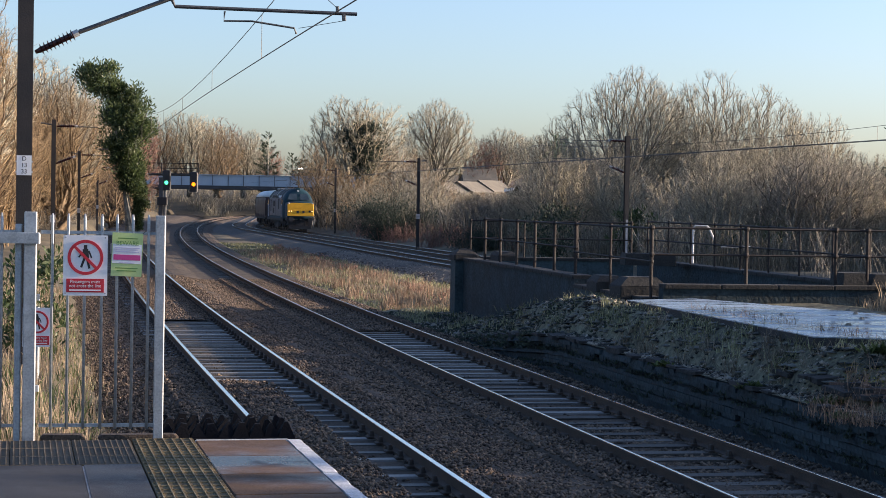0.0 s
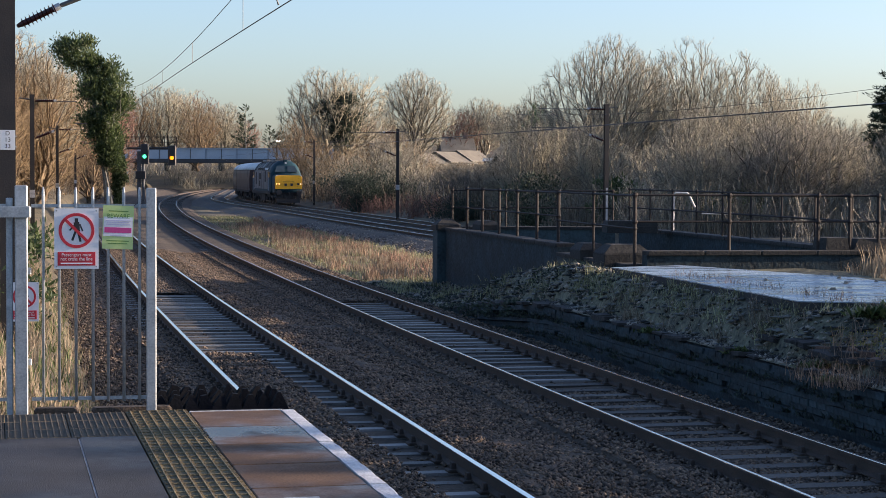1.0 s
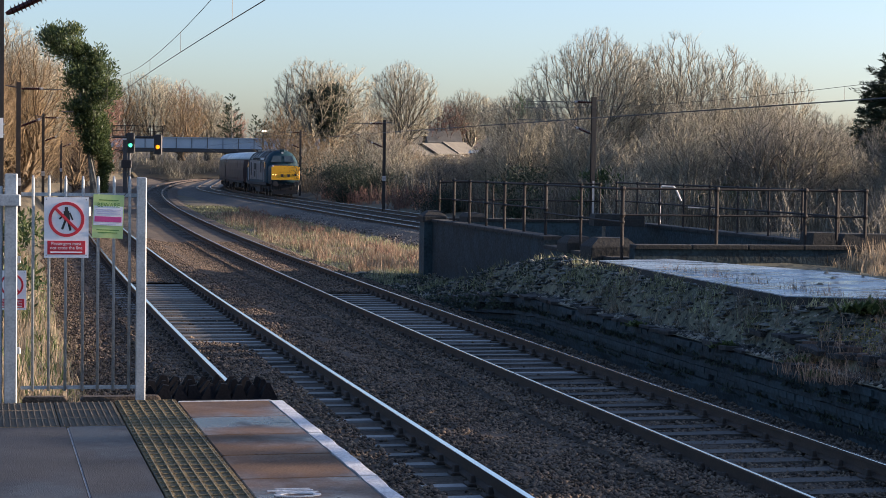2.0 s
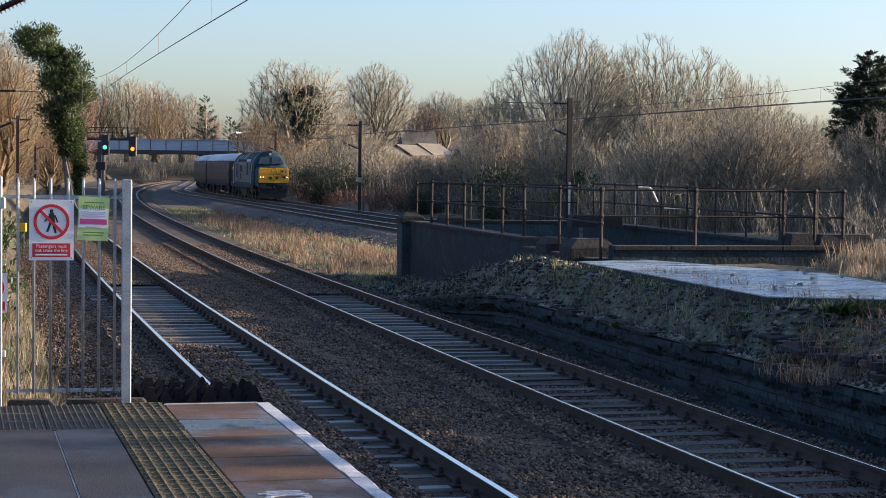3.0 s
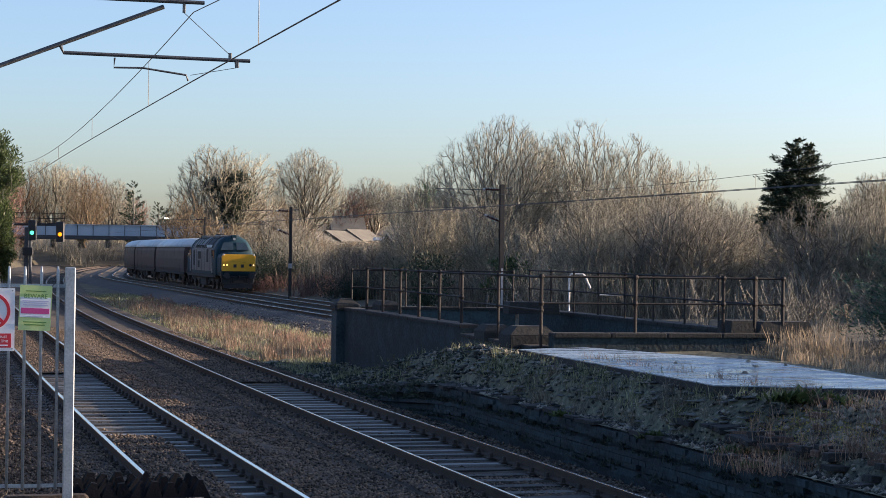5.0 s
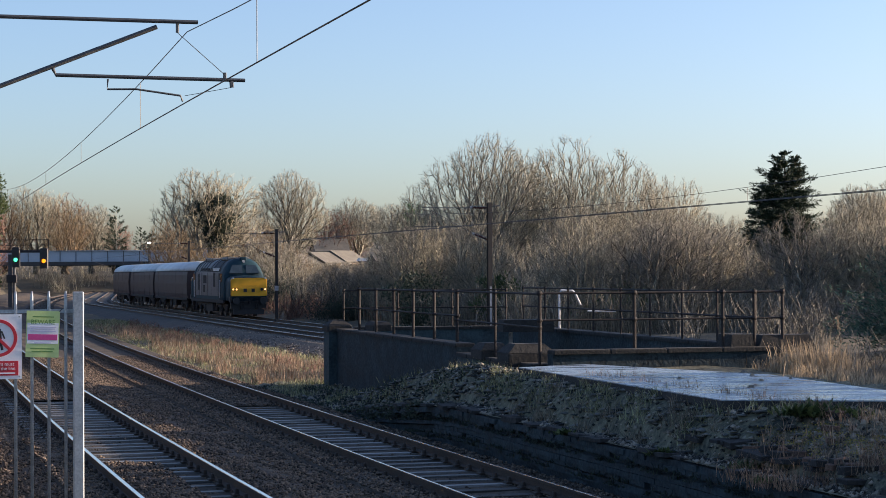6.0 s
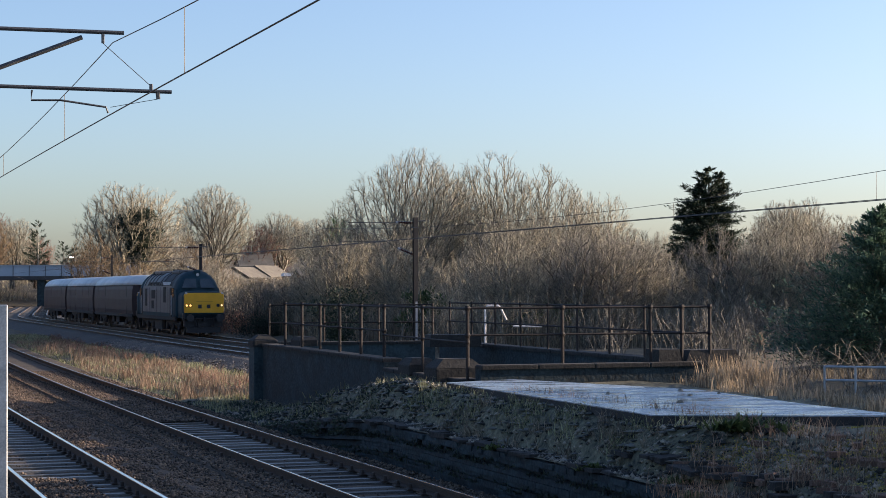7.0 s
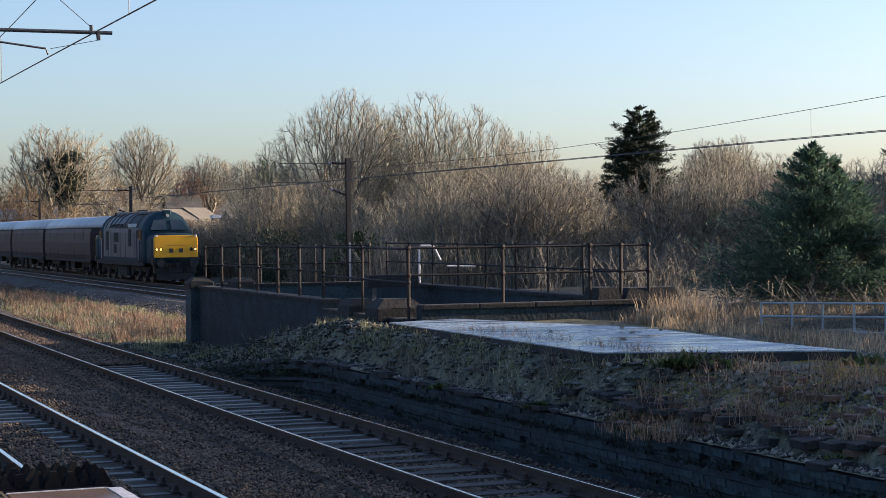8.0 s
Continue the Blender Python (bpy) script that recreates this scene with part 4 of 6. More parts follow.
# ---- plants ----
def seg_arrays(p0, p1, r0, r1):
    """Three-sided tapered twigs as triangles."""
    p0, p1 = np.asarray(p0, float), np.asarray(p1, float)
    d = p1 - p0
    d /= np.linalg.norm(d, axis=1, keepdims=True) + 1e-9
    a = np.cross(d, np.array([0.31, 0.57, 0.76]))
    a /= np.linalg.norm(a, axis=1, keepdims=True) + 1e-9
    b = np.cross(d, a)
    vs = []
    for p, r in ((p0, np.asarray(r0)), (p1, np.asarray(r1))):
        for k in range(3):
            an = 2.0944 * k
            vs.append(p + r[:, None] * (math.cos(an) * a + math.sin(an) * b))
    v = np.stack(vs, 1)
    t = np.array([(0, 1, 4), (0, 4, 3), (1, 2, 5), (1, 5, 4), (2, 0, 3), (2, 3, 5)])
    n = len(p0)
    return v.reshape(-1, 3), (t[None] + 6 * np.arange(n)[:, None, None]).reshape(-1, 3)


def spike_arrays(p0, p1, r0):
    """Fine twigs running out to a point."""
    p0, p1 = np.asarray(p0, float), np.asarray(p1, float)
    d = p1 - p0
    d /= np.linalg.norm(d, axis=1, keepdims=True) + 1e-9
    a = np.cross(d, np.array([0.31, 0.57, 0.76]))
    a /= np.linalg.norm(a, axis=1, keepdims=True) + 1e-9
    b = np.cross(d, a)
    r0 = np.asarray(r0)[:, None]
    v = np.stack([p0 + r0 * (math.cos(2.0944 * k) * a + math.sin(2.0944 * k) * b) for k in range(3)] + [p1], 1)
    t = np.array([(0, 1, 3), (1, 2, 3), (2, 0, 3)])
    return v.reshape(-1, 3), (t[None] + 4 * np.arange(len(p0))[:, None, None]).reshape(-1, 3)


def tree_library(seed, height, width, low, nodes, mat, twigs=4, up=0.5, tip=0.011, straight=0.7, long=0.075, stems=1):
    """A bare tree: limbs grow from node to node until they fill a domed crown, then fine twigs point outwards."""
    r = np.random.default_rng(seed)
    c = np.array([0, 0, height * (low + 1) / 2])
    half = np.array([width / 2, width / 2, height * (1 - low) / 2])
    d = r.normal(0, 1, (nodes, 3))
    d /= np.linalg.norm(d, axis=1, keepdims=True)
    ph = r.uniform(0, 6.28, 3)
    lump = 1 + 0.06 * np.sin(6 * d[:, 0] + ph[0]) + 0.06 * np.sin(6 * d[:, 1] + ph[1]) + 0.04 * np.sin(7 * d[:, 2] + ph[2])
    pts = c + d * half * (r.random((nodes, 1)) ** 0.42) * lump[:, None]
    start = []
    start.append((np.zeros(3), -1))
    for s_ in range(stems):
        b, k = np.zeros(3), 0
        tilt = np.array([r.normal(0, 0.10), r.normal(0, 0.10), 0]) * (1 if stems > 1 else 0.2)
        for q in range(3):
            b = b + (np.array([r.normal(0, 0.01), r.normal(0, 0.01), (low + 0.12) / 3]) + tilt * (low + 0.12)) * height
            start.append((b, k))
            k = len(start) - 1
    pos = np.zeros((nodes * 2 + len(start), 3))
    par = np.full(len(pos), -1)
    path = np.zeros(len(pos))
    aim = np.zeros((len(pos), 3))
    n = 0
    for b, k in start:
        pos[n], par[n] = b, k
        aim[n] = (0, 0, 1)
        path[n] = 0 if k < 0 else path[k] + np.linalg.norm(b - pos[k])
        n += 1
    for p in pts[np.argsort(np.linalg.norm(pts - np.array([0, 0, height * low]), axis=1))]:
        v = p - pos[:n]
        l = np.linalg.norm(v, axis=1) + 1e-6
        cost = l * (1.6 - 0.6 * (v * aim[:n]).sum(1) / l) + straight * path[:n]
        cost[0] += 99
        k = int(np.argmin(cost))
        if l[k] > height * 0.07:
            pos[n] = pos[k] + v[k] * 0.5 + aim[k] * l[k] * 0.06 + r.normal(0, 0.075, 3) * l[k]
            par[n], path[n] = k, path[k] + l[k] * 0.5
            aim[n] = (pos[n] - pos[k]) / (np.linalg.norm(pos[n] - pos[k]) + 1e-6)
            k = n
            n += 1
        pos[n], par[n], path[n] = p, k, path[k] + np.linalg.norm(p - pos[k])
        aim[n] = (p - pos[k]) / (np.linalg.norm(p - pos[k]) + 1e-6)
        n += 1
    cnt = np.ones(n)
    for i in range(n - 1, -1, -1):
        if par[i] >= 0:
            cnt[par[i]] += cnt[i]
    rad = tip * cnt ** 0.46
    e = np.array([i for i in range(n) if par[i] >= 0])
    thick = rad[e] > 0.035
    def pack(sel):
        q = e[sel]
        return seg_arrays(pos[par[q]], pos[q], np.minimum(rad[par[q]], rad[q] * 1.6), rad[q])
    k = np.repeat(np.where(cnt[:n] < 9)[0], twigs)
    f = r.random((len(k), 1))
    base = pos[k] * f + pos[np.maximum(par[k], 0)] * (1 - f)
    out = (base - c * np.array([1, 1, 0.75])) / half
    out /= np.linalg.norm(out, axis=1, keepdims=True) + 1e-6
    w = out * 0.55 + aim[k] * 0.55 + r.normal(0, 0.5, (len(k), 3)) + np.array([0, 0, up])
    w /= np.linalg.norm(w, axis=1, keepdims=True)
    joint = base + w * height * long * r.uniform(0.3, 0.7, (len(k), 1))

    def onward(v, spread, lo, hi):
        q = v + r.normal(0, spread, v.shape) + np.array([0, 0, 0.15])
        q /= np.linalg.norm(q, axis=1, keepdims=True)
        return q * height * long * r.uniform(lo, hi, (len(v), 1))
    end = joint + onward(w, 0.45, 0.4, 0.8)
    end2 = joint + onward(w, 0.7, 0.3, 0.7)
    mid = base * 0.45 + joint * 0.55
    end3 = mid + onward(w, 0.8, 0.3, 0.6)
    v1, t1 = pack(~thick)
    v2, t2 = spike_arrays(np.concatenate([base, joint, joint, mid]), np.concatenate([joint + (joint - base) * 0.25, end, end2, end3]), np.repeat([tip, tip * 0.8, tip * 0.75, tip * 0.75], len(k)))
    crown = raw_mesh("crown", np.concatenate([v1, v2]), np.concatenate([t1, t2 + len(v1)]), mat)
    v3, t3 = pack(thick)
    return raw_mesh("trunk", v3, t3, M_BARKBROWN if mat in (M_TWIGGOLD, M_TWIGRED) else M_BARK), crown, float(max(end[:, 2].max(), pos[:n, 2].max()))


def clear(x, y, h):
    """Lower growth where the houses look over the thicket."""
    k = x / (y + 0.5)
    if 70 < y < 296 and -0.004 < k < 0.048:
        return min(h, 2.75 + 0.0074 * y - hz(x, y))
    return h


def place_tree(lib, x, y, h, rz, label, group="", wide=1.0, z=None):
    t = thing("bare_tree", label, "tree", group=group)
    h = clear(x, y, h)
    k = h / lib[2]
    z0 = hz(x, y) - 0.05 if z is None else z
    t.matrix_world = Matrix.Translation((x, y, z0)) @ Matrix.Rotation(radians(rz), 4, "Z") @ Matrix.Diagonal((k * wide, k * wide, k, 1))
    part("trunk", lib[0], None, t)
    part("crown", lib[1], None, t)
    return t


LIB_A = tree_library(1, 11.0, 8.6, 0.16, 2300, M_TWIG, 3, 0.08, 0.0095, long=0.040, stems=2)
LIB_B = tree_library(2, 11.0, 8.0, 0.12, 2200, M_TWIG, 3, 0.12, 0.0095, long=0.040, stems=3)
LIB_C = tree_library(3, 14.0, 10.0, 0.26, 2000, M_TWIG, 3, 0.1, 0.0145, long=0.040)
LIB_D = tree_library(5, 12.0, 6.6, 0.08, 1100, M_TWIGGOLD, 3, 0.5, 0.0115, long=0.045, stems=2)
LIB_R = tree_library(6, 11.0, 7.6, 0.10, 900, M_TWIGRED, 3, 0.4, 0.0135, long=0.045)
LIB_S = tree_library(8, 6.0, 5.6, 0.02, 560, M_TWIG, 3, 0.45, 0.0088, long=0.065, stems=4)
LIB_G = tree_library(9, 7.0, 5.6, 0.02, 620, M_TWIGGOLD, 3, 0.5, 0.0092, long=0.060, stems=4)
LIB_K = tree_library(10, 6.0, 6.0, 0.0, 560, M_TWIGDARK, 3, 0.25, 0.0088, long=0.070, stems=5)

bare = "leafless tree with a rounded crown of fine twigs"
for lib, x, y, top, rz, wide in (
    (LIB_A, 11.4, 116, 11.7, 0, 0.96), (LIB_B, 16.9, 118, 11.7, 120, 0.92), (LIB_A, 14.2, 121, 11.0, 40, 0.9), (LIB_B, 20.2, 116, 10.7, 200, 0.9), (LIB_A, 23.2, 118, 9.1, 75, 0.9),
    (LIB_B, 26.0, 121, 6.4, 10, 1.0), (LIB_B, 7.7, 121, 8.8, 300, 0.85), (LIB_A, 5.0, 123, 8.2, 80, 0.9),
    (LIB_A, 16.2, 106, 7.2, 75, 1.2), (LIB_B, 19.6, 107, 7.6, 135, 1.2), 
    (LIB_B, 9.8, 106, 6.4, 255, 1.2), (LIB_A, 25.2, 108, 6.2, 315, 1.2), (LIB_B, 30.5, 112, 5.6, 25, 1.3), (LIB_A, 7.0, 110, 6.0, 85, 1.2), (LIB_B, 29.0, 96, 5.2, 145, 1.3),
    (LIB_C, -1.0, 225, 15.6, 0, 0.95), (LIB_C, -10.3, 216, 15.2, 90, 1.25), (LIB_R, 5.4, 332, 15.0, 30, 1.2), (LIB_C, 10.6, 336, 16.7, 140, 1.2),
    (LIB_R, 9.0, 340, 14.9, 200, 1.2), (LIB_C, 12.5, 250, 12.4, 20, 1.2), (LIB_D, -7.5, 222, 10.5, 60, 1.2), (LIB_D, -14.0, 205, 9.8, 10, 1.2),
    (LIB_R, 0.5, 215, 9.0, 110, 1.3), (LIB_C, 16.5, 240, 11.0, 210, 1.3), (LIB_D, -3.5, 205, 8.6, 310, 1.2), (LIB_C, 20.5, 225, 10.4, 33, 1.3), (LIB_B, 2.0, 140, 5.6, 65, 1.2), (LIB_B, 5.0, 150, 6.6, 165, 1.2),
    (LIB_C, 39.0, 128, 9.0, 50, 1.1), (LIB_B, 36.0, 118, 6.2, 170, 1.1), (LIB_C, 43.5, 140, 9.8, 250, 1.1), (LIB_D, 33.0, 112, 5.6, 250, 1.1),
    (LIB_C, 48.0, 128, 6.4, 90, 1.3), (LIB_A, 53.0, 124, 5.8, 10, 1.3), (LIB_B, 57.0, 130, 6.2, 60, 1.3), (LIB_C, 61.0, 126, 6.0, 160, 1.3), (LIB_S, 50.0, 104, 5.0, 30, 1.3), (LIB_S, 46.0, 108, 5.0, 130, 1.3), (LIB_K, 54.0, 108, 5.2, 230, 1.3)):
    place_tree(lib, x, y, top - hz(x, y), rz, bare, "bare trees", wide)
for lib, x, y, top, rz, wide in (
    (LIB_C, -27.5, 126, 12.6, 0, 1.15), (LIB_D, -25.0, 122, 11.2, 70, 1.2), (LIB_D, -29.5, 120, 11.8, 130, 1.2), (LIB_D, -28.6, 138, 10.8, 200, 1.1),
    (LIB_C, -27.0, 134, 11.2, 40, 1.0), (LIB_D, -34.5, 176, 10.4, 10, 1.3), (LIB_D, -33.5, 190, 11.0, 160, 1.3), (LIB_R, -36.0, 205, 11.6, 220, 1.4),
    (LIB_D, -14.6, 55, 10.5, 20, 1.0), (LIB_D, -17.0, 62, 11.5, 150, 1.0), (LIB_C, -19.5, 74, 11.0, 240, 1.0), (LIB_D, -20.5, 84, 9.0, 320, 1.2),
    (LIB_D, -22.5, 96, 9.4, 44, 1.2), (LIB_D, -25.5, 106, 10.4, 99, 1.2)):
    place_tree(lib, x, y, top - hz(x, y), rz, "leafless sunlit tree on the railway bank", "bank trees", wide)
_t = random.Random(17)
for i in range(74):
    y = 88 + 28 * _t.random()
    x = xc(y) + 7 + 34 * _t.random()
    place_tree((LIB_B, LIB_S, LIB_K, LIB_S)[i % 4], x, y, 3.6 + 3.0 * _t.random(), 360 * _t.random(), "small leafless tree in the thicket", "thicket trees", 1.15)
for i in range(44):
    y = 122 + 80 * _t.random()
    x = xc(y) + 7 + 24 * _t.random()
    place_tree((LIB_K, LIB_S, LIB_G)[i % 3], x, y, 4.0 + 3.0 * _t.random(), 360 * _t.random(), "small leafless tree on the far slope", "thicket trees", 1.2)
for i in range(80):
    y = 62 + 85 * _t.random()
    x = xa(y) - 8.8 - 12 * _t.random()
    place_tree((LIB_G, LIB_G, LIB_D)[i % 3], x, y, 4.5 + 3.0 * _t.random(), 360 * _t.random(), "small leafless sunlit tree on the bank", "bank trees", 1.15)
for i in range(12):
    x, y = -35.0 + 0.85 * i + 0.5 * _t.random(), 106 + 6 * (i % 4)
    place_tree(LIB_G, x, y, 10.4 - 0.16 * abs(i - 5) - hz(x, y), 67 * i, "dense leafless sunlit tree on the bank", "bank trees", 0.62)
for i in range(10):
    x, y = -50.0 + 1.35 * i, 214 + 5 * (i % 4)
    place_tree((LIB_G, LIB_D)[i % 2], x, y, (17.5 - 0.35 * i) - hz(x, y), 53 * i, "dense leafless sunlit tree on the far bank", "bank trees", 0.8)
for i, (px_, top) in enumerate(((-62, 19.5), (-57, 18.5), (-52, 19.8), (-47.5, 19.0), (-43.5, 17.0), (-40, 15.8), (-36.5, 13.0), (-27.5, 11.0), (-17, 12.5), (-12, 14.0), (-6, 13.5), (-66, 17))):
    place_tree((LIB_R, LIB_D, LIB_C)[i % 3], px_, 362 + 9 * (i % 4), top - 2.0, 50 * i, "distant leafless tree behind the bridge", "far trees", 1.25, 3.0)


for i in range(16):
    place_tree((LIB_S, LIB_K)[i % 2], -0.5 + 0.85 * i, 284 + 5 * (i % 3), 6.0, 41 * i, "leafless hedge tree in front of the houses", "hedge trees", 1.1)


def bush_template(seed, stems=19, twigs=10, lean=0.34):
    """Unit-high clump of upright stems with side twigs."""
    r = random.Random(seed)
    rows = []
    for _ in range(stems):
        p = Vector((r.gauss(0, 0.22), r.gauss(0, 0.22), 0))
        d = Vector((r.gauss(0, lean), r.gauss(0, lean), 1)).normalized()
        h = 0.55 + 0.45 * r.random()
        for i in range(3):
            q = p + d * h / 3
            rows.append((p.copy(), q.copy(), 0.010 - 0.0025 * i, 0.0075 - 0.0025 * i))
            for _ in range(twigs // 3 + 1):
                a = p.lerp(q, r.random())
                e = (d * 0.7 + Vector((r.gauss(0, 0.9), r.gauss(0, 0.9), r.gauss(0.1, 0.5)))).normalized()
                b = a + e * h * (0.07 + 0.08 * r.random())
                rows.append((a, b, 0.0042, 0.0))
                c = a.lerp(b, 0.5) + (e + Vector((r.gauss(0, 0.6), r.gauss(0, 0.6), 0.25))).normalized() * h * 0.075
                rows.append((a.lerp(b, 0.5), c, 0.0036, 0.0))
            p = q
            d = (d + Vector((r.gauss(0, 0.32), r.gauss(0, 0.32), 0.02))).normalized()
    return [np.array([x[k] for x in rows]) for k in range(4)]


BUSHES = [bush_template(20 + i) for i in range(6)]


def scrub(name, places, mat, label, thick=1.0):
    """places: (x, y, height, width). Many twig clumps in one mesh."""
    P0, P1, R0, R1 = [], [], [], []
    r = random.Random(len(places))
    for x, y, h, w in places:
        h = clear(x, y, h)
        p0, p1, r0, r1 = BUSHES[r.randrange(6)]
        a = r.random() * 6.283
        m = np.array([[math.cos(a) * w, -math.sin(a) * w, 0], [math.sin(a) * w, math.cos(a) * w, 0], [0, 0, h]])
        o = np.array([x, y, hz(x, y) - 0.1])
        P0.append(p0 @ m.T + o)
        P1.append(p1 @ m.T + o)
        R0.append(r0 * h * thick)
        R1.append(r1 * h * thick)
    p0, p1, r0, r1 = (np.concatenate(q) for q in (P0, P1, R0, R1))
    stem = r1 > 0
    v, t = seg_arrays(p0[stem], p1[stem], np.maximum(r0[stem] * 0.75, 0.012), np.maximum(r1[stem] * 0.75, 0.01))
    v2, t2 = spike_arrays(p0[~stem], p1[~stem], np.full(int((~stem).sum()), 0.0095 * thick))
    v, t = np.concatenate([v, v2]), np.concatenate([t, t2 + len(v)])
    return stuff(name, raw_mesh(name, v, t, mat), label)


def region(n, fx, fy, fh, seed):
    r = random.Random(seed)
    out = []
    for _ in range(n):
        y = fy[0] + (fy[1] - fy[0]) * r.random()
        x0, x1 = fx(y)
        x = x0 + (x1 - x0) * r.random()
        h = fh(x, y) * (0.65 + 0.5 * r.random())
        out.append((x, y, h, h * (0.7 + 0.5 * r.random())))
    return out


# thicket beyond the far tracks
scrub("scrub_right", region(200, lambda y: (xc(y) + 6.5, xc(y) + 38), (88, 118), lambda x, y: 3.0, 1), M_TWIG, "dense leafless thicket beyond the tracks")
scrub("scrub_right_dark", region(90, lambda y: (xc(y) + 5, xc(y) + 34), (84, 112), lambda x, y: 2.6, 2), M_TWIGDARK, "dark leafless undergrowth beyond the tracks")
scrub("scrub_red", region(45, lambda y: (xc(y) + 4.0, xc(y) + 7.5), (112, 170), lambda x, y: 1.7, 3), M_TWIGRED, "reddish low bushes beside the track")
scrub("scrub_mid", region(120, lambda y: (xc(y) + 7, xc(y) + 40), (118, 210), lambda x, y: 4.2, 4), M_TWIG, "leafless thicket on the far slope")
scrub("scrub_mid_gold", region(60, lambda y: (xc(y) + 6, xc(y) + 22), (170, 215), lambda x, y: 5.0, 5), M_TWIGGOLD, "tan leafless thicket below the trees")
scrub("scrub_near_right", region(50, lambda y: (xc(y) + 10, xc(y) + 34), (62, 86), lambda x, y: 2.4, 6), M_TWIGDARK, "dark bramble and scrub beyond the tracks")
scrub("scrub_by_fence", [(x, y, 1.0 + 0.5 * ((i * 7) % 5) / 5, 1.5) for i, (x, y) in enumerate((12.5 + 2.6 * (k % 5) + 0.7 * (k // 5 % 2), 44.0 + 3.2 * (k // 5)) for k in range(25))] + [(6.0 + 1.5 * (k % 6), 54.5 + 2.2 * (k // 6), 1.3, 1.5) for k in range(24)], M_TWIGDARK, "low brambles behind the tubular fence", 0.6)
# sunlit bank on the platform's side
scrub("scrub_bank", region(260, lambda y: (xa(y) - 22, xa(y) - 8.4), (52, 150), lambda x, y: 4.6, 7), M_TWIGGOLD, "golden sunlit thicket on the railway bank")
scrub("scrub_bank_far", region(80, lambda y: (xa(min(y, 200)) - 18 - 0.12 * max(0, y - 200), xa(min(y, 200)) - 4.5 - 0.10 * max(0, y - 200)), (150, 330), lambda x, y: 4.0, 8), M_TWIGGOLD, "golden thicket on the far railway bank")
scrub("scrub_bank_dark", region(70, lambda y: (xa(y) - 8, xa(y) - 4.6), (100, 200), lambda x, y: 1.6, 9), M_TWIGDARK, "dark brambles at the foot of the bank")
scrub("scrub_far", region(90, lambda y: (-75, 2), (352, 430), lambda x, y: 6.5, 10), M_TWIG, "distant leafless woods")


def blades(name, places, hgt, mat, label, width=0.012, lean=0.25):
    """Thin tapered grass blades."""
    p = np.array(places)
    n = len(p)
    h = hgt[0] + (hgt[1] - hgt[0]) * rng.random(n) ** 1.5
    a = rng.uniform(0, 6.283, n)
    l = rng.normal(0, lean, (n, 2))
    w = np.stack([np.cos(a), np.sin(a), np.zeros(n)], 1) * width
    mid = p + np.stack([l[:, 0] * h * 0.35, l[:, 1] * h * 0.35, h * 0.55], 1)
    tip = p + np.stack([l[:, 0] * h, l[:, 1] * h, h * (1 - 0.25 * np.abs(l).sum(1))], 1)
    v = np.stack([p - w, p + w, mid - w * 0.7, mid + w * 0.7, tip], 1)
    t = np.array([(0, 1, 3), (0, 3, 2), (2, 3, 4)])
    return stuff(name, raw_mesh(name, v.reshape(-1, 3), (t[None] + 5 * np.arange(n)[:, None, None]).reshape(-1, 3), mat), label)


def tufts(n, per, pick, seed, spread=0.12):
    r = random.Random(seed)
    out = []
    while len(out) < n * per:
        q = pick(r)
        if q is None:
            continue
        for _ in range(per):
            out.append((q[0] + r.gauss(0, spread), q[1] + r.gauss(0, spread), q[2]))
    return out


def bank_brush(r):
    y = 50 + 100 * r.random() ** 1.2
    x = xa(y) - 6.0 - 14.0 * r.random()
    return x, y, hz(x, y) - 0.05


blades("bank_brush", tufts(3600, 12, bank_brush, 61, 0.35), (0.8, 3.4), M_BRUSHGOLD, "fine golden dead growth over the railway bank", 0.014, 0.16)


def thicket_brush(r):
    y = 84 + 34 * r.random()
    x = xc(y) + 5.5 + 34 * r.random()
    return x, y, hz(x, y) - 0.05


blades("thicket_brush", tufts(2600, 12, thicket_brush, 62, 0.4), (0.7, 3.0), M_BRUSHBROWN, "fine brown dead growth beneath the bare trees", 0.013, 0.22)


def slope_brush(r):
    y = 120 + 90 * r.random()
    x = xc(y) + 5.5 + 26 * r.random()
    return x, y, hz(x, y) - 0.05


blades("slope_brush", tufts(1500, 12, slope_brush, 63, 0.6), (0.8, 3.2), M_BRUSHBROWN, "fine brown dead growth on the far slope", 0.02, 0.22)


def wedge(r):
    y = 53.5 + 62 * r.random() ** 1.3
    x0, x1 = xb(y) + 2.3, xd(y) - 4.6
    if x1 < x0 + 0.4:
        return None
    x = x0 + (x1 - x0) * r.random()
    if noise.noise((x * 0.6, y * 0.35, 4)) < 0.05:
        return None
    return x, y, hz(x, y) - 0.03


blades("dry_grass_wedge", tufts(1150, 14, wedge, 1, 0.18), (0.05, 0.33), M_STRAW, "tall pale dry grass between the lines", 0.016)


blades("wedge_stalks", tufts(420, 9, wedge, 33, 0.12), (0.25, 0.62), M_STALK, "brown dead stalks standing in the dry grass", 0.012, 0.2)


def wedge_low(r):
    y = 52.5 + 84 * r.random() ** 1.15
    x0, x1 = xb(y) + 1.7, xd(y) - 2.6
    if x1 < x0 + 0.3:
        return None
    x = x0 + (x1 - x0) * r.random()
    return x, y, hz(x, y) - 0.03


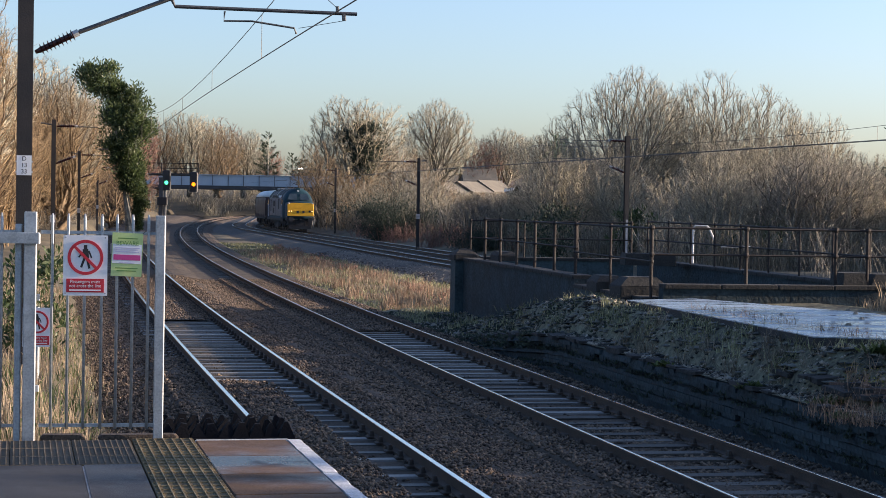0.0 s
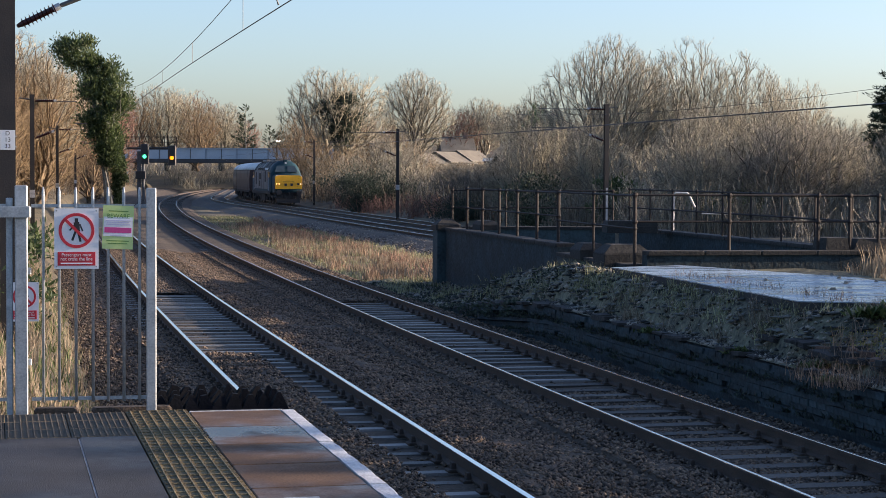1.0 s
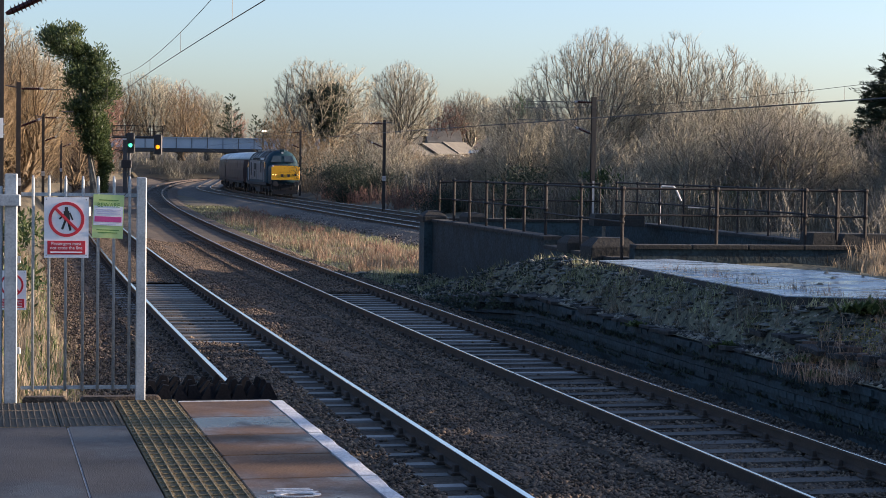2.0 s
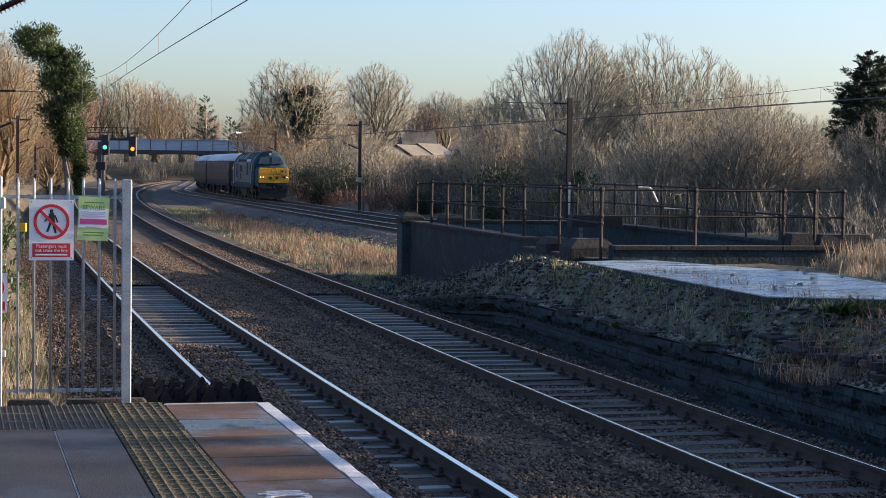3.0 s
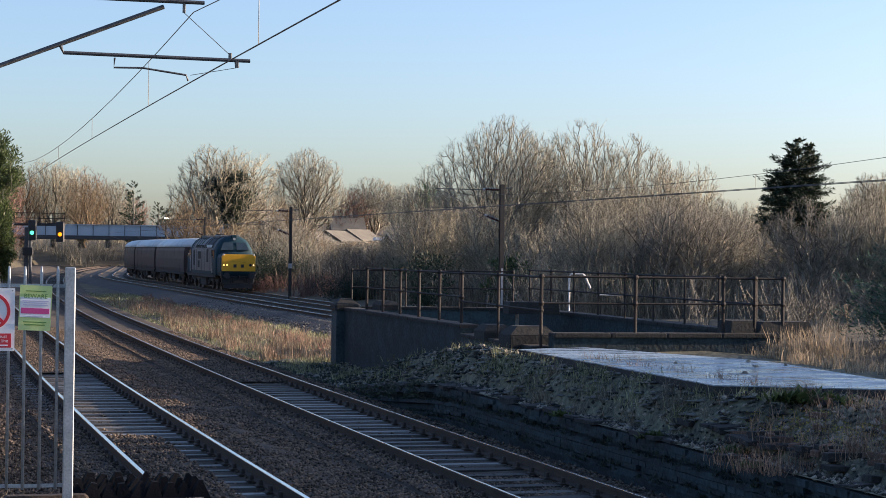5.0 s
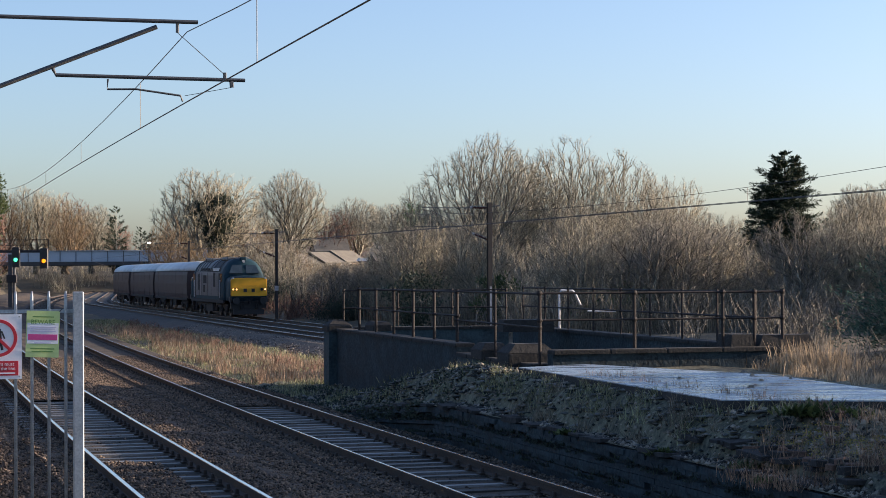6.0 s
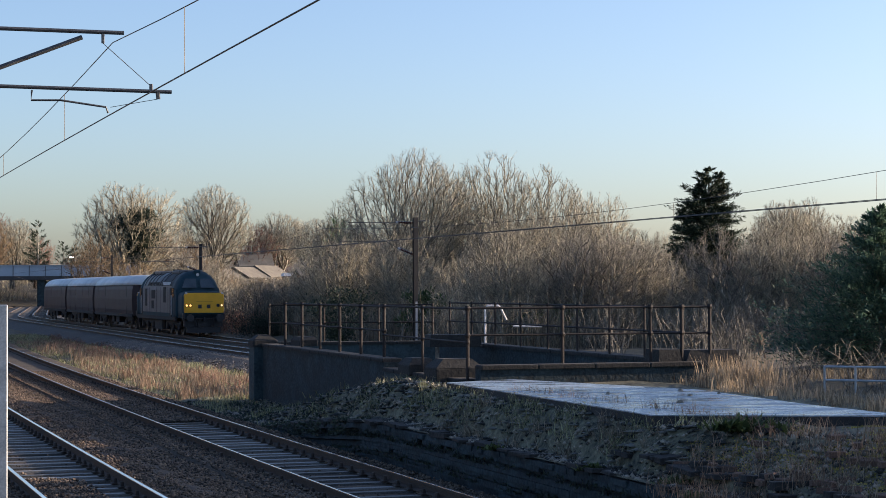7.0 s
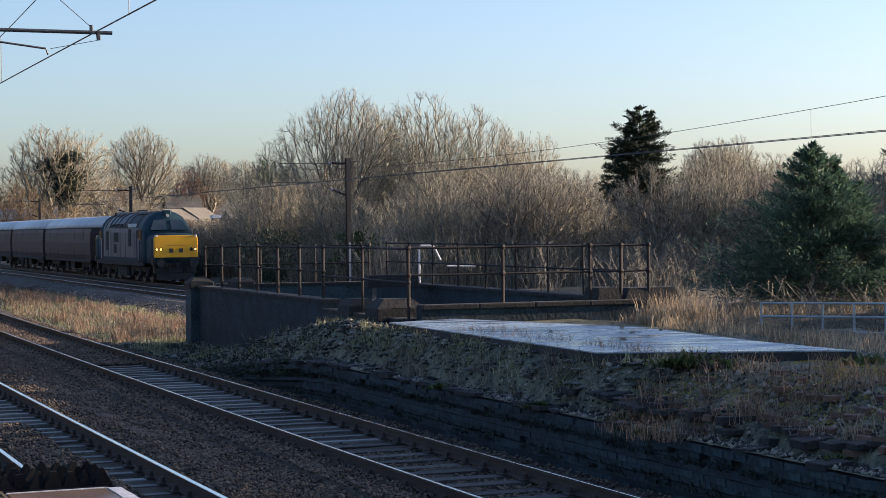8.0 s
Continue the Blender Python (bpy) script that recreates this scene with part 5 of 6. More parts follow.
blades("low_grass_wedge", tufts(2000, 12, wedge_low, 21, 0.2), (0.05, 0.26), M_DULLGRASS, "short dull grass between the lines", 0.016, 0.5)
scrub("scrub_wedge", [(xd(y) - 5.2 - 1.2 * k, y, 0.55, 0.8) for y, k in ((55.5, 0), (56.5, 1), (58, 0.4), (60, 1.1), (62.5, 0.2), (66, 0.8), (71, 0.3), (78, 0.6), (86, 0.2), (92, 0.9), (95, 0.2), (98, -0.6), (101, 0.5), (104, -0.9), (107, -0.2), (110, 0.3), (113, -1.0), (116, -0.4), (119, -1.3), (122, -0.8), (126, -1.2))], M_TWIGRED, "low reddish brambles in the dry grass", 0.6)


def left_verge(r):
    y = 14.6 + 34 * r.random() ** 1.7
    x = xa(y) - 2.1 - 6.0 * r.random()
    return x, y, max(hz(x, y), -0.5) - 0.03


def verge_edge(r):
    y = 16 + 34 * r.random() ** 1.5
    x = xa(y) - 1.75 - 1.3 * r.random()
    if noise.noise((x * 1.1, y * 0.5, 8)) < -0.05:
        return None
    return x, y, max(hz(x, y), -0.5) - 0.03


blades("verge_edge_grass", tufts(380, 12, verge_edge, 71, 0.1), (0.05, 0.24), M_DULLGRASS, "short dull grass creeping into the ballast", 0.008, 0.5)
blades("green_grass_verge", tufts(700, 12, left_verge, 12), (0.1, 0.4), M_GRASS, "green grass among the dry stalks behind the fence", 0.009, 0.4)
blades("dry_grass_verge", tufts(1300, 14, left_verge, 2), (0.12, 0.46), M_STRAWSUN, "dry grass behind the fence, coloured as if in golden sun", 0.009)


def right_grass(r):
    y = 24 + 13 * r.random()
    x0 = 8.3 + 0.12 * max(0, 31 - y)
    x = x0 + 8.5 * r.random() ** 1.5
    if noise.noise((x * 0.7, y * 0.5, 9)) < -0.08 and x > 9.6:
        return None
    return x, y, dz(x - xb(y) - EDGE, y) - 0.03


blades("dry_grass_platform", tufts(560, 13, right_grass, 3), (0.10, 0.36), M_STRAWSUN, "tall straw grass beside the slab, brightened as if sunlit", 0.009)


def bank_grass(r):
    y = 22.5 + 16 * r.random()
    u = 0.5 + (1.2 if y < 23.3 or y > 34 else 0.45) * r.random()
    if noise.noise((u * 1.1, y * 0.9, 5)) < 0.0:
        return None
    return dplace(u, y)


def tall_tuft(r):
    return 8.5 + 1.2 * r.random(), 33.0 + 2.0 * r.random(), 0.88


blades("tall_grass", tufts(60, 14, tall_tuft, 23), (0.3, 0.75), M_STRAWSUN, "tall grass against the stairwell wall, coloured as if in golden sun", 0.009, 0.18)


def pale_tufts(r):
    y = 16.5 + 14 * r.random()
    u = 0.25 + (1.8 if y < 23.3 else 0.5) * r.random()
    if noise.noise((u * 2.0, y * 1.1, 15)) < 0.05:
        return None
    return dplace(u, y)


blades("pale_grass", tufts(110, 16, pale_tufts, 29, 0.07), (0.08, 0.36), M_STRAW, "thin pale grass on the rubble", 0.005, 0.6)


def moss_patch(r):
    y = 16.0 + 7.2 * r.random()
    u = 0.75 + 3.2 * r.random()
    x, yy, z = dplace(u, y)
    if noise.noise((x * 0.9, yy * 0.7, 6)) < 0.05 - 0.05 * (x - 2.0):
        return None
    return x, yy, z - 0.012


def fence_grass(r):
    x, y = 10.5 + 13 * r.random(), 38 + 22 * r.random()
    return x, y, max(hz(x, y), dz(x - xb(y) - EDGE, y) if y < 52 and x - xb(y) - EDGE < 12.4 else -9) - 0.03


blades("rough_grass", tufts(1500, 12, fence_grass, 28, 0.16), (0.12, 0.5), M_STRAW, "rough dead grass behind the tubular fence", 0.012, 0.4)
blades("moss", tufts(4200, 11, moss_patch, 24, 0.06), (0.010, 0.030), M_MOSS, "yellow-green moss over the rubble", 0.009, 0.9)


def wall_foot(r):
    y = 14.5 + 36 * r.random()
    x, yy = side(xb, y, EDGE - 0.12 - 0.22 * r.random())
    return x, yy, -0.52


blades("foot_weeds", tufts(420, 9, wall_foot, 25, 0.07), (0.06, 0.30), M_DULLGRASS, "dull weeds along the foot of the brick face", 0.008, 0.5)


def ledge(r):
    y = 15 + 22 * r.random()
    c = r.choice((2, 3, 6, 7))
    x, yy = side(xb, y, EDGE + 0.02 - 0.03 * r.random())
    return x, yy, dz(0, y) - 0.035 - 0.076 * c


blades("ledge_growth", tufts(520, 10, ledge, 31, 0.035), (0.03, 0.11), M_IVYDARK, "dark moss and weeds on the ledges of the brick face", 0.008, 0.8)


def far_bank(r):
    y = 38 + 14 * r.random()
    u = 0.1 + 2.2 * r.random()
    if noise.noise((u * 1.3, y * 0.8, 3)) < 0.08:
        return None
    return dplace(u, y)


blades("far_bank_grass", tufts(170, 12, far_bank, 26, 0.14), (0.06, 0.3), M_DULLGRASS, "dull grass beside the stairwell wall", 0.009, 0.5)
blades("dull_grass", tufts(190, 13, bank_grass, 4, 0.07), (0.06, 0.26), M_DULLGRASS, "short dull grass on the rubble", 0.005, 0.5)


def slab_front(r):
    y = 20.5 + 3.0 * r.random() ** 2 if r.random() < 0.6 else 23 + 8 * r.random()
    x = 4.6 + 3.2 * r.random() if y < 23 else side(xb, y, EDGE + 1.6)[0] + 0.2 * r.random()
    y -= 0.35
    return x, y, dz(x - xb(y) - EDGE, y) - 0.02


blades("dead_stalks", tufts(430, 7, slab_front, 5, 0.07), (0.08, 0.40), M_STALK, "dead stalks along the slab's edge", 0.004, 0.4)


def weed(x, y, z, k, label="leafy green weed growing in rubble"):
    """A clump of broad leaves."""
    t = thing("weed", label, "weed", pose(x, y, z), "green weeds")
    r = random.Random(int(x * 100))
    V, T = [], []
    for i in range(130):
        a, el, l = r.random() * 6.283, 0.3 + 0.9 * r.random(), k * (0.4 + 0.6 * r.random())
        b = Vector((r.gauss(0, 0.5 * k), r.gauss(0, 0.3 * k), 0))
        d = Vector((math.cos(a) * math.cos(el), math.sin(a) * math.cos(el), math.sin(el)))
        s_ = Vector((-math.sin(a), math.cos(a), 0)) * l * 0.16
        n = len(V)
        V += [tuple(b), tuple(b + d * l * 0.5 + s_), tuple(b + d * l * 0.5 - s_), tuple(b + d * l + Vector((0, 0, -0.15 * l)))]
        T += [(n, n + 2, n + 1), (n + 1, n + 2, n + 3)]
    part("leaves", raw_mesh("leaves", V, T, M_GRASS), None, t)


for x, y, k in ((6.1, 22.9, 0.34), (6.4, 22.75, 0.28), (5.85, 22.8, 0.25), (8.3, 22.9, 0.28), (5.0, 22.2, 0.18), (4.9, 20.9, 0.14), (6.0, 17.9, 0.15), (4.4, 24.2, 0.18), (3.6, 27.5, 0.16)):
    weed(x, y, dz(x - xb(y) - EDGE, y) - 0.02, k)


def rubble_places(n):
    r = random.Random(21)
    out = []
    for _ in range(n):
        y = 12 + 39 * r.random()
        u = 0.05 + 2.3 * r.random() ** 1.4
        x, yy, z = dplace(u, y)
        out.append((x, yy, z + 0.01))
    return out


scatter_stones(14000, rubble_places, (0.008, 0.048), "rubble", M_DEBRIS, "broken brick and stone rubble on the disused platform")


def chunk_places(n):
    r = random.Random(22)
    out = []
    while len(out) < n:
        y = 14 + 36 * r.random()
        u = 0.15 + 1.8 * r.random()
        if noise.noise((u * 0.9, y * 0.5, 11)) < -0.05:
            continue
        x, yy, z = dplace(u, y)
        out.append((x, yy, z + 0.01))
    return out


scatter_stones(800, chunk_places, (0.025, 0.075), "masonry_chunks", M_DEBRIS, "broken lumps of masonry on the bank")


def shard_places(n):
    r = random.Random(27)
    out = []
    for _ in range(n):
        x, yy, z = dplace(0.1 + 1.0 * r.random(), 22 + 25 * r.random())
        out.append((x, yy, z + 0.012))
    return out


scatter_stones(1300, shard_places, (0.04, 0.13), "slate_shards", M_SHARD, "flat dark shards of stone on the bank", 0.22)


def ivy_mat():
    """Dark ivy creeping over the low end of the brick face."""
    r = random.Random(77)
    C, D = [], []
    while len(C) < 6500:
        y = 31.5 + 19.5 * r.random()
        u = -0.22 + 1.7 * r.random() ** 1.4
        if noise.noise((u * 1.6, y * 0.7, 13)) < -0.10 + 0.28 * smooth01((38 - y) / 6):
            continue
        x, yy = side(xb, y, EDGE + u)
        z = dz(max(u, 0), y) + 0.03 * r.random()
        if u < 0:
            z -= 0.25 * r.random()
        C.append((x, yy, z))
        D.append((r.gauss(-0.4, 0.5), r.gauss(0, 0.5), r.gauss(0.5, 0.4)))
    v, t = leaf_cloud(C, D, 0.06, 77)
    stuff("ivy_mat", raw_mesh("ivy_mat", v, t, M_IVYDARK), "dark ivy creeping over the bank and brick face")


def edge_stones(off, y, y1, size, gap, seed):
    """Flat worn stones left along the top of the brick face and along the step behind it."""
    r = random.Random(seed)
    while y < y1:
        l = size * (0.5 + 0.9 * r.random())
        rag = (0.10 * noise.noise((y * 0.9, 0, 4)) + 0.05 * noise.noise((y * 3.1, 0, 6))) if off > 0.3 else 0.0
        x, yy, z = dplace(off + rag + 0.10 * r.random(), y + l / 2)
        a = -math.atan(xb(y + 0.5) - xb(y - 0.5)) + 0.3 * (r.random() - 0.5)
        h = 0.035 + 0.06 * r.random()
        e = part("edge_stone", Geo().box((0, 0, 0), (0.24 + 0.2 * r.random(), l, h), bevel=0.008), M_CAPSTONE, derelict_wall)
        e.matrix_local = Matrix.Translation((x, yy, z + h * 0.1)) @ Matrix.Rotation(a, 4, "Z") @ Matrix.Rotation(0.22 * (r.random() - 0.5), 4, "Y") @ Matrix.Rotation(0.12 * (r.random() - 0.5), 4, "X")
        y += l + (0.05 if r.random() < 0.6 else gap * r.random())


edge_stones(0.06, 14.3, 41, 0.42, 1.6, 44)
edge_stones(0.45, 14.3, 24, 0.32, 0.9, 45)
edge_stones(0.55, 14.5, 23, 0.22, 0.9, 46)


def loose_brick(x, y, z, rz, tilt):
    b = thing("loose_brick", "loose reddish brick lying on the rubble", "brick", pose(x, y, z, tilt, 0, rz), "loose bricks")
    part("brick_body", Geo().box((0, 0, 0.03), (0.215, 0.10, 0.065), bevel=0.008), M_LOOSEBRICK, b)


M_LOOSEBRICK = surface("old_red_brick", (0.07, 0.042, 0.031), (0.21, 0.125, 0.09), 0.9, 6, 0.5, rand=0.4)
_r = random.Random(31)
for i in range(64):
    y = 14.8 + 7.5 * _r.random()
    u = 0.48 + 1.5 * _r.random() ** 2.2
    x, yy, z = dplace(u, y)
    loose_brick(x, yy, z + 0.01, 360 * _r.random(), 25 * (_r.random() - 0.5))


# ---- evergreens ----
def leaf_cloud(centres, normals, size, seed, droop=0.0, slim=0.28, flat=0.0):
    """Small leaf pairs about given places."""
    r = np.random.default_rng(seed)
    n = len(centres)
    d = np.asarray(normals) + r.normal(0, 0.45, (n, 3))
    d[:, 2] -= droop
    d /= np.linalg.norm(d, axis=1, keepdims=True)
    w = np.cross(d, np.array([0, 0, flat]) + r.normal(0, 0.4, (n, 3)))
    w /= np.linalg.norm(w, axis=1, keepdims=True) + 1e-9
    l = size * r.uniform(0.6, 1.4, (n, 1))
    c = np.asarray(centres)
    v = np.stack([c - d * l * 0.2, c + d * l * 0.45 + w * l * slim, c + d * l * 0.45 - w * l * slim, c + d * l], 1)
    t = np.array([(0, 2, 1), (1, 2, 3)])
    return v.reshape(-1, 3), (t[None] + 4 * np.arange(n)[:, None, None]).reshape(-1, 3)


ivy_mat()


def conifer(name, x, y, z0, h, rad, mat, seed, label, layers=16, per=12, leaf=0.22, thick=26, power=0.9, lift=-0.25, bulge=1.0, leaders=()):
    """Trunk and whorls of boughs, each bough carrying sprays; leaders are further tops: (aside, height, spread)."""
    t = thing(name, label, "conifer", pose(x, y, z0))
    part("trunk", Geo().tube([(0, 0, -0.2), (0, 0, h * 0.5), (0, 0, h * 0.98)], [h * 0.022, h * 0.014, 0.01], 7), M_BARK, t)
    r = random.Random(seed)
    C, D, boughs = [], [], Geo()
    for ox, top, reach, base in [(0.0, h, rad, 0.04)] + [(q[0], q[1], q[2], 0.45) for q in leaders]:
        n = max(5, int(layers * top / h * (1 - base)))
        for i in range(n):
            f = (i + 0.6 * r.random()) / n
            z = top * (base + (0.99 - base) * f)
            gap = top * (1 - base) / n
            rr = reach * (1 - f ** bulge) ** power * (0.82 + 0.36 * r.random()) + 0.06
            for k in range(max(4, int(per * (1 - 0.55 * f)))):
                a = r.random() * 6.283
                L = rr * (0.55 + 0.55 * r.random())
                d = Vector((math.cos(a), math.sin(a), lift + 0.45 * f + 0.2 * (r.random() - 0.5)))
                o = Vector((ox, 0, min(top, z + gap * 1.2 * (r.random() - 0.5))))
                boughs.tube([tuple(o), tuple(o + d * L * 0.9)], [0.02, 0.006], 3, False)
                for _ in range(int(thick * (0.30 + L / rad))):
                    q = 0.12 + 0.90 * r.random() ** 0.6
                    s_ = 0.13 * L * (1.1 - 0.75 * q) + 0.02
                    p = o + d * L * q + Vector((r.gauss(0, s_), r.gauss(0, s_), r.gauss(0, s_ * 0.5) + 0.16 * L * q * q))
                    C.append(tuple(p))
                    D.append((d.x, d.y, d.z + 0.35))
    v, tr = leaf_cloud(C, D, leaf, seed, 0.0, 0.15, 1.0)
    tagged(part("bough_frame", boughs, M_BARK, t), kind="stuff")
    part("foliage", raw_mesh("foliage", v, tr, mat), None, t)
    return t


conifer("fir_tree", 26.3, 101, 0.6, 8.75, 3.9, M_FIR, 1, "tall dark fir tree with drooping boughs", 32, 17, 0.16, 150, 0.66, -0.30, 1.0, ((0.6, 8.5, 1.1), (-0.5, 8.1, 1.1), (-1.3, 6.9, 1.3)))
conifer("conifer", 21.6, 61, 0.0, 5.45, 3.95, M_CONIFER, 2, "broad dark green conifer beside the disused platform", 34, 18, 0.15, 140, 1.0, -0.08, 1.12, ((0.8, 4.8, 0.7), (1.6, 4.1, 0.6)) )
conifer("conifer", 25.2, 60, 0.0, 3.2, 2.4, M_CONIFER, 3, "low dark green conifer beside the disused platform", 20, 15, 0.14, 110, 0.6, -0.05, 1.6)
conifer("conifer", 23.6, 66, 0.0, 3.4, 2.4, M_CONIFER, 4, "low dark green conifer beside the disused platform", 14, 13, 0.14, 70, 0.6, 0.1, 1.8)
# row kept out of view, added to throw shade on the lower thicket
for i in range(9):
    conifer("conifer", 43.5 + 1.5 * (i % 2), 84.0 + 2.5 * i, 0.0, 6.4 + 0.3 * (i % 3), 2.3, M_CONIFER, 80 + i, "unseen dense conifer added to shade the foot of the thicket", 12, 12, 0.6, 30, 0.3, 0.1)
_c = random.Random(5)
# hedge outside the view, added only to keep sun off the tracks
for i in range(25):
    if not 33.5 < 52.0 - 2.0 * i < 40.5:
        conifer("conifer", 25.2 + 0.7 * _c.random(), 52.0 - 2.0 * i, 0.0, 5.7 + 0.4 * _c.random(), 1.9, M_LEAF, 10 + i, "unseen dense conifer added as a hedge to shade the tracks", 12, 13, 0.55, 34, 0.25, 0.1)
# unseen bare trees added in the hedge's gap, so sun comes through broken
for i in range(10):
    place_tree((LIB_S, LIB_K)[i % 2], 25.0 + 2.4 * (i % 2) + 0.6 * _c.random(), 33.6 + 0.8 * i, 5.9 + 0.4 * _c.random(), 77 * i, "unseen leafless tree added in the shading hedge to break up sunlight", "hedge trees", 0.85)
conifer("pine_tree", -34.0, 358, 3.0, 12.6, 3.0, M_FIR, 30, "distant dark pine above the bridge", 14, 10, 0.4, 40, 0.5, 0.1)
conifer("pine_tree", -21.3, 358, 2.0, 9.0, 2.6, M_FIR, 31, "distant dark conifer above the bridge", 12, 9, 0.4, 30, 0.6, 0.1)
conifer("pine_tree", -24.0, 360, 2.0, 9.2, 3.6, M_FIR, 32, "distant dark conifer above the bridge", 12, 9, 0.4, 30, 0.4, 0.1)
for i, (px_, top) in enumerate(((-30.5, 9.4), (-28.4, 8.6), (-26.2, 9.2), (-22.6, 8.4), (-19.0, 8.2))):
    conifer("pine_tree", px_, 372 + 3 * (i % 3), 2.5, top, 2.2, M_FIR, 70 + i, "distant dark conifer above the bridge", 12, 9, 0.45, 26, 0.5, 0.1, 1.6)
conifer("holly_tree", 12.6, 205, 4.0, 6.2, 2.2, M_LEAF, 33, "dark evergreen beside the houses", 12, 12, 0.25, 50, 0.4, 0.2)


def ivy_clad(name, x, y, h, rad, z0, seed, n, label, low=0.05, mat=None, leaf=0.3, lean=0.0):
    """Trunk wrapped in a ragged column of ivy."""
    t = thing(name, label, "tree", pose(x, y, z0))
    part("trunk", Geo().tube([(0, 0, -0.2), (0.1 - lean * 0.5, 0, h * 0.5), (-0.1 - lean * 0.95, 0.1, h * 0.95)], [min(0.3, rad * 0.2), min(0.2, rad * 0.14), 0.03], 8), M_BARK, t)
    r = random.Random(seed)
    lumps = []
    for _ in range(230):
        f = r.random()
        wd = 0.42 + 0.58 * smooth01((f - 0.05) / 0.35) * (1 - 0.35 * smooth01((f - 0.85) / 0.15))
        c = Vector((rad * 0.85 * wd * (2 * r.random() - 1), rad * 0.85 * wd * (2 * r.random() - 1), h * (low + (1 - low) * f)))
        c.x += rad * (0.45 * math.sin(9.0 * f + seed) + 0.3 * math.sin(21.0 * f + 2 * seed)) * smooth01((f - 0.15) / 0.3)
        lumps.append((c + Vector((-lean * max(0.0, (c.z / h - 0.35) / 0.65) ** 1.1, 0, 0)), rad * (0.12 + 0.55 * r.random() ** 1.6)))
    C, D = [], []
    for _ in range(n):
        c, s_ = lumps[r.randrange(len(lumps))]
        d = Vector((r.gauss(0, 1), r.gauss(0, 1), r.gauss(0, 1.1))).normalized()
        C.append(tuple(c + d * s_ * (0.3 + 0.75 * r.random())))
        D.append((d.x * 0.7, d.y * 0.7, d.z * 0.6 + 0.7))
    v, tr = leaf_cloud(C, D, leaf, seed, 0.0, 0.2)
    part("foliage", raw_mesh("foliage", v, tr, mat or M_IVY), None, t)


ivy_clad("ivy_tree", -19.3, 116, 10.0, 1.45, 0.8, 40, 44000, "tall ivy-clad tree on the bank", 0.25, M_IVY, 0.17, 1.5)
ivy_clad("ivy_tree", -19.0, 117, 4.0, 0.45, 0.8, 41, 12000, "ivy-clad trunk on the bank", 0.0, M_IVY, 0.13)
ivy_clad("ivy_tree", -9.4, 214, 9.3, 1.9, 2.2, 42, 12000, "ivy-clad tree among bare trees", 0.45, M_IVYDARK, 0.26)
ivy_clad("ivy_bush", -5.9, 27.5, 1.7, 0.55, 0.2, 43, 2600, "leafy ivy bush behind the fence", 0.05, M_IVY, 0.09)
ivy_clad("ivy_bush", -6.4, 24.5, 1.2, 0.6, 0.2, 44, 2000, "leafy bush behind the fence", 0.05, M_IVY, 0.09)
ivy_clad("ivy_bush", 9.4, 92, 2.4, 0.9, 0.0, 45, 1800, "ivy on a trunk in the thicket", 0.05, M_IVY, 0.2)
ivy_clad("evergreen_bush", 2.8, 118, 1.0, 1.9, -0.2, 46, 12000, "dark evergreen bush beside the tracks", 0.05, M_IVYDARK, 0.09)
ivy_clad("ivy_bush", 20.6, 97, 3.6, 1.9, 0.0, 48, 5000, "ivy-covered shrub in the thicket", 0.05, M_IVY, 0.16)
ivy_clad("ivy_bush", 5.6, 93, 2.6, 1.3, 0.0, 49, 2600, "ivy-covered shrub in the thicket", 0.05, M_FIR, 0.15)
ivy_clad("ivy_bush", 15.0, 90, 1.6, 1.5, 0.0, 50, 2600, "low ivy in the thicket", 0.05, M_IVY, 0.15)
ivy_clad("evergreen_bush", -4.4, 150, 2.6, 3.2, -0.2, 47, 26000, "dark evergreen bushes beside the tracks", 0.05, M_IVYDARK, 0.11)


# ---- bridge, signals, houses, lineside things ----
def build_bridge():
    b = thing("road_bridge", "blue-grey steel girder road bridge over the tracks", "bridge", pose(-38, 340, 0))
    part("girder", Geo().box((0, 0, 6.15), (46, 0.35, 1.9)), M_BRIDGE, b)
    part("lower_flange", Geo().box((0, -0.1, 4.86), (46, 0.9, 0.66)), M_DARKSTEEL, b, "dark steel lower flange")
    part("upper_flange", Geo().box((0, -0.1, 7.12), (46, 0.7, 0.12)), M_BRIDGE, b)
    part("deck", Geo().box((0, 5, 4.75), (46, 9.5, 0.5)), M_DARKSTEEL, b)
    part("far_girder", Geo().box((0, 10, 6.15), (46, 0.35, 1.9)), M_BRIDGE, b)
    st = Geo().box((0, 0, 6.14), (0.10, 0.12, 1.84)).mesh("stiffener", M_DARKSTEEL)
    for i in range(16):
        part("stiffener", st, None, b).matrix_local = Matrix.Translation((-21 + 2.8 * i, -0.2, 0))
    for x in (-19.5, 19.5):
        part("abutment", Geo().box((x, 5, 2.0), (5, 11, 5.2)), M_BRICK, b, "dark brick abutment")
    for x in (6.2, 12.4):
        part("bridge_pier", Geo().box((x, 1.5, 2.0), (1.3, 3.0, 5.2), bevel=0.1), M_BRICK, b, "dark brick bridge pier")


build_bridge()


def street_lamp(x, y, h):
    t = thing("street_lamp", "street lamp on the bridge, lit", "street lamp", pose(x, y, 6.8))
    part("pole", Geo().tube([(0, 0, 0), (0, 0, h), (0.5, 0, h + 0.15)], [0.08, 0.06, 0.05], 6), M_MAST, t)
    part("lantern", Geo().box((0.7, 0, h + 0.15), (0.7, 0.3, 0.2)), M_LAMPWHITE, t, "lit lantern")


street_lamp(-27.2, 341, 1.6)


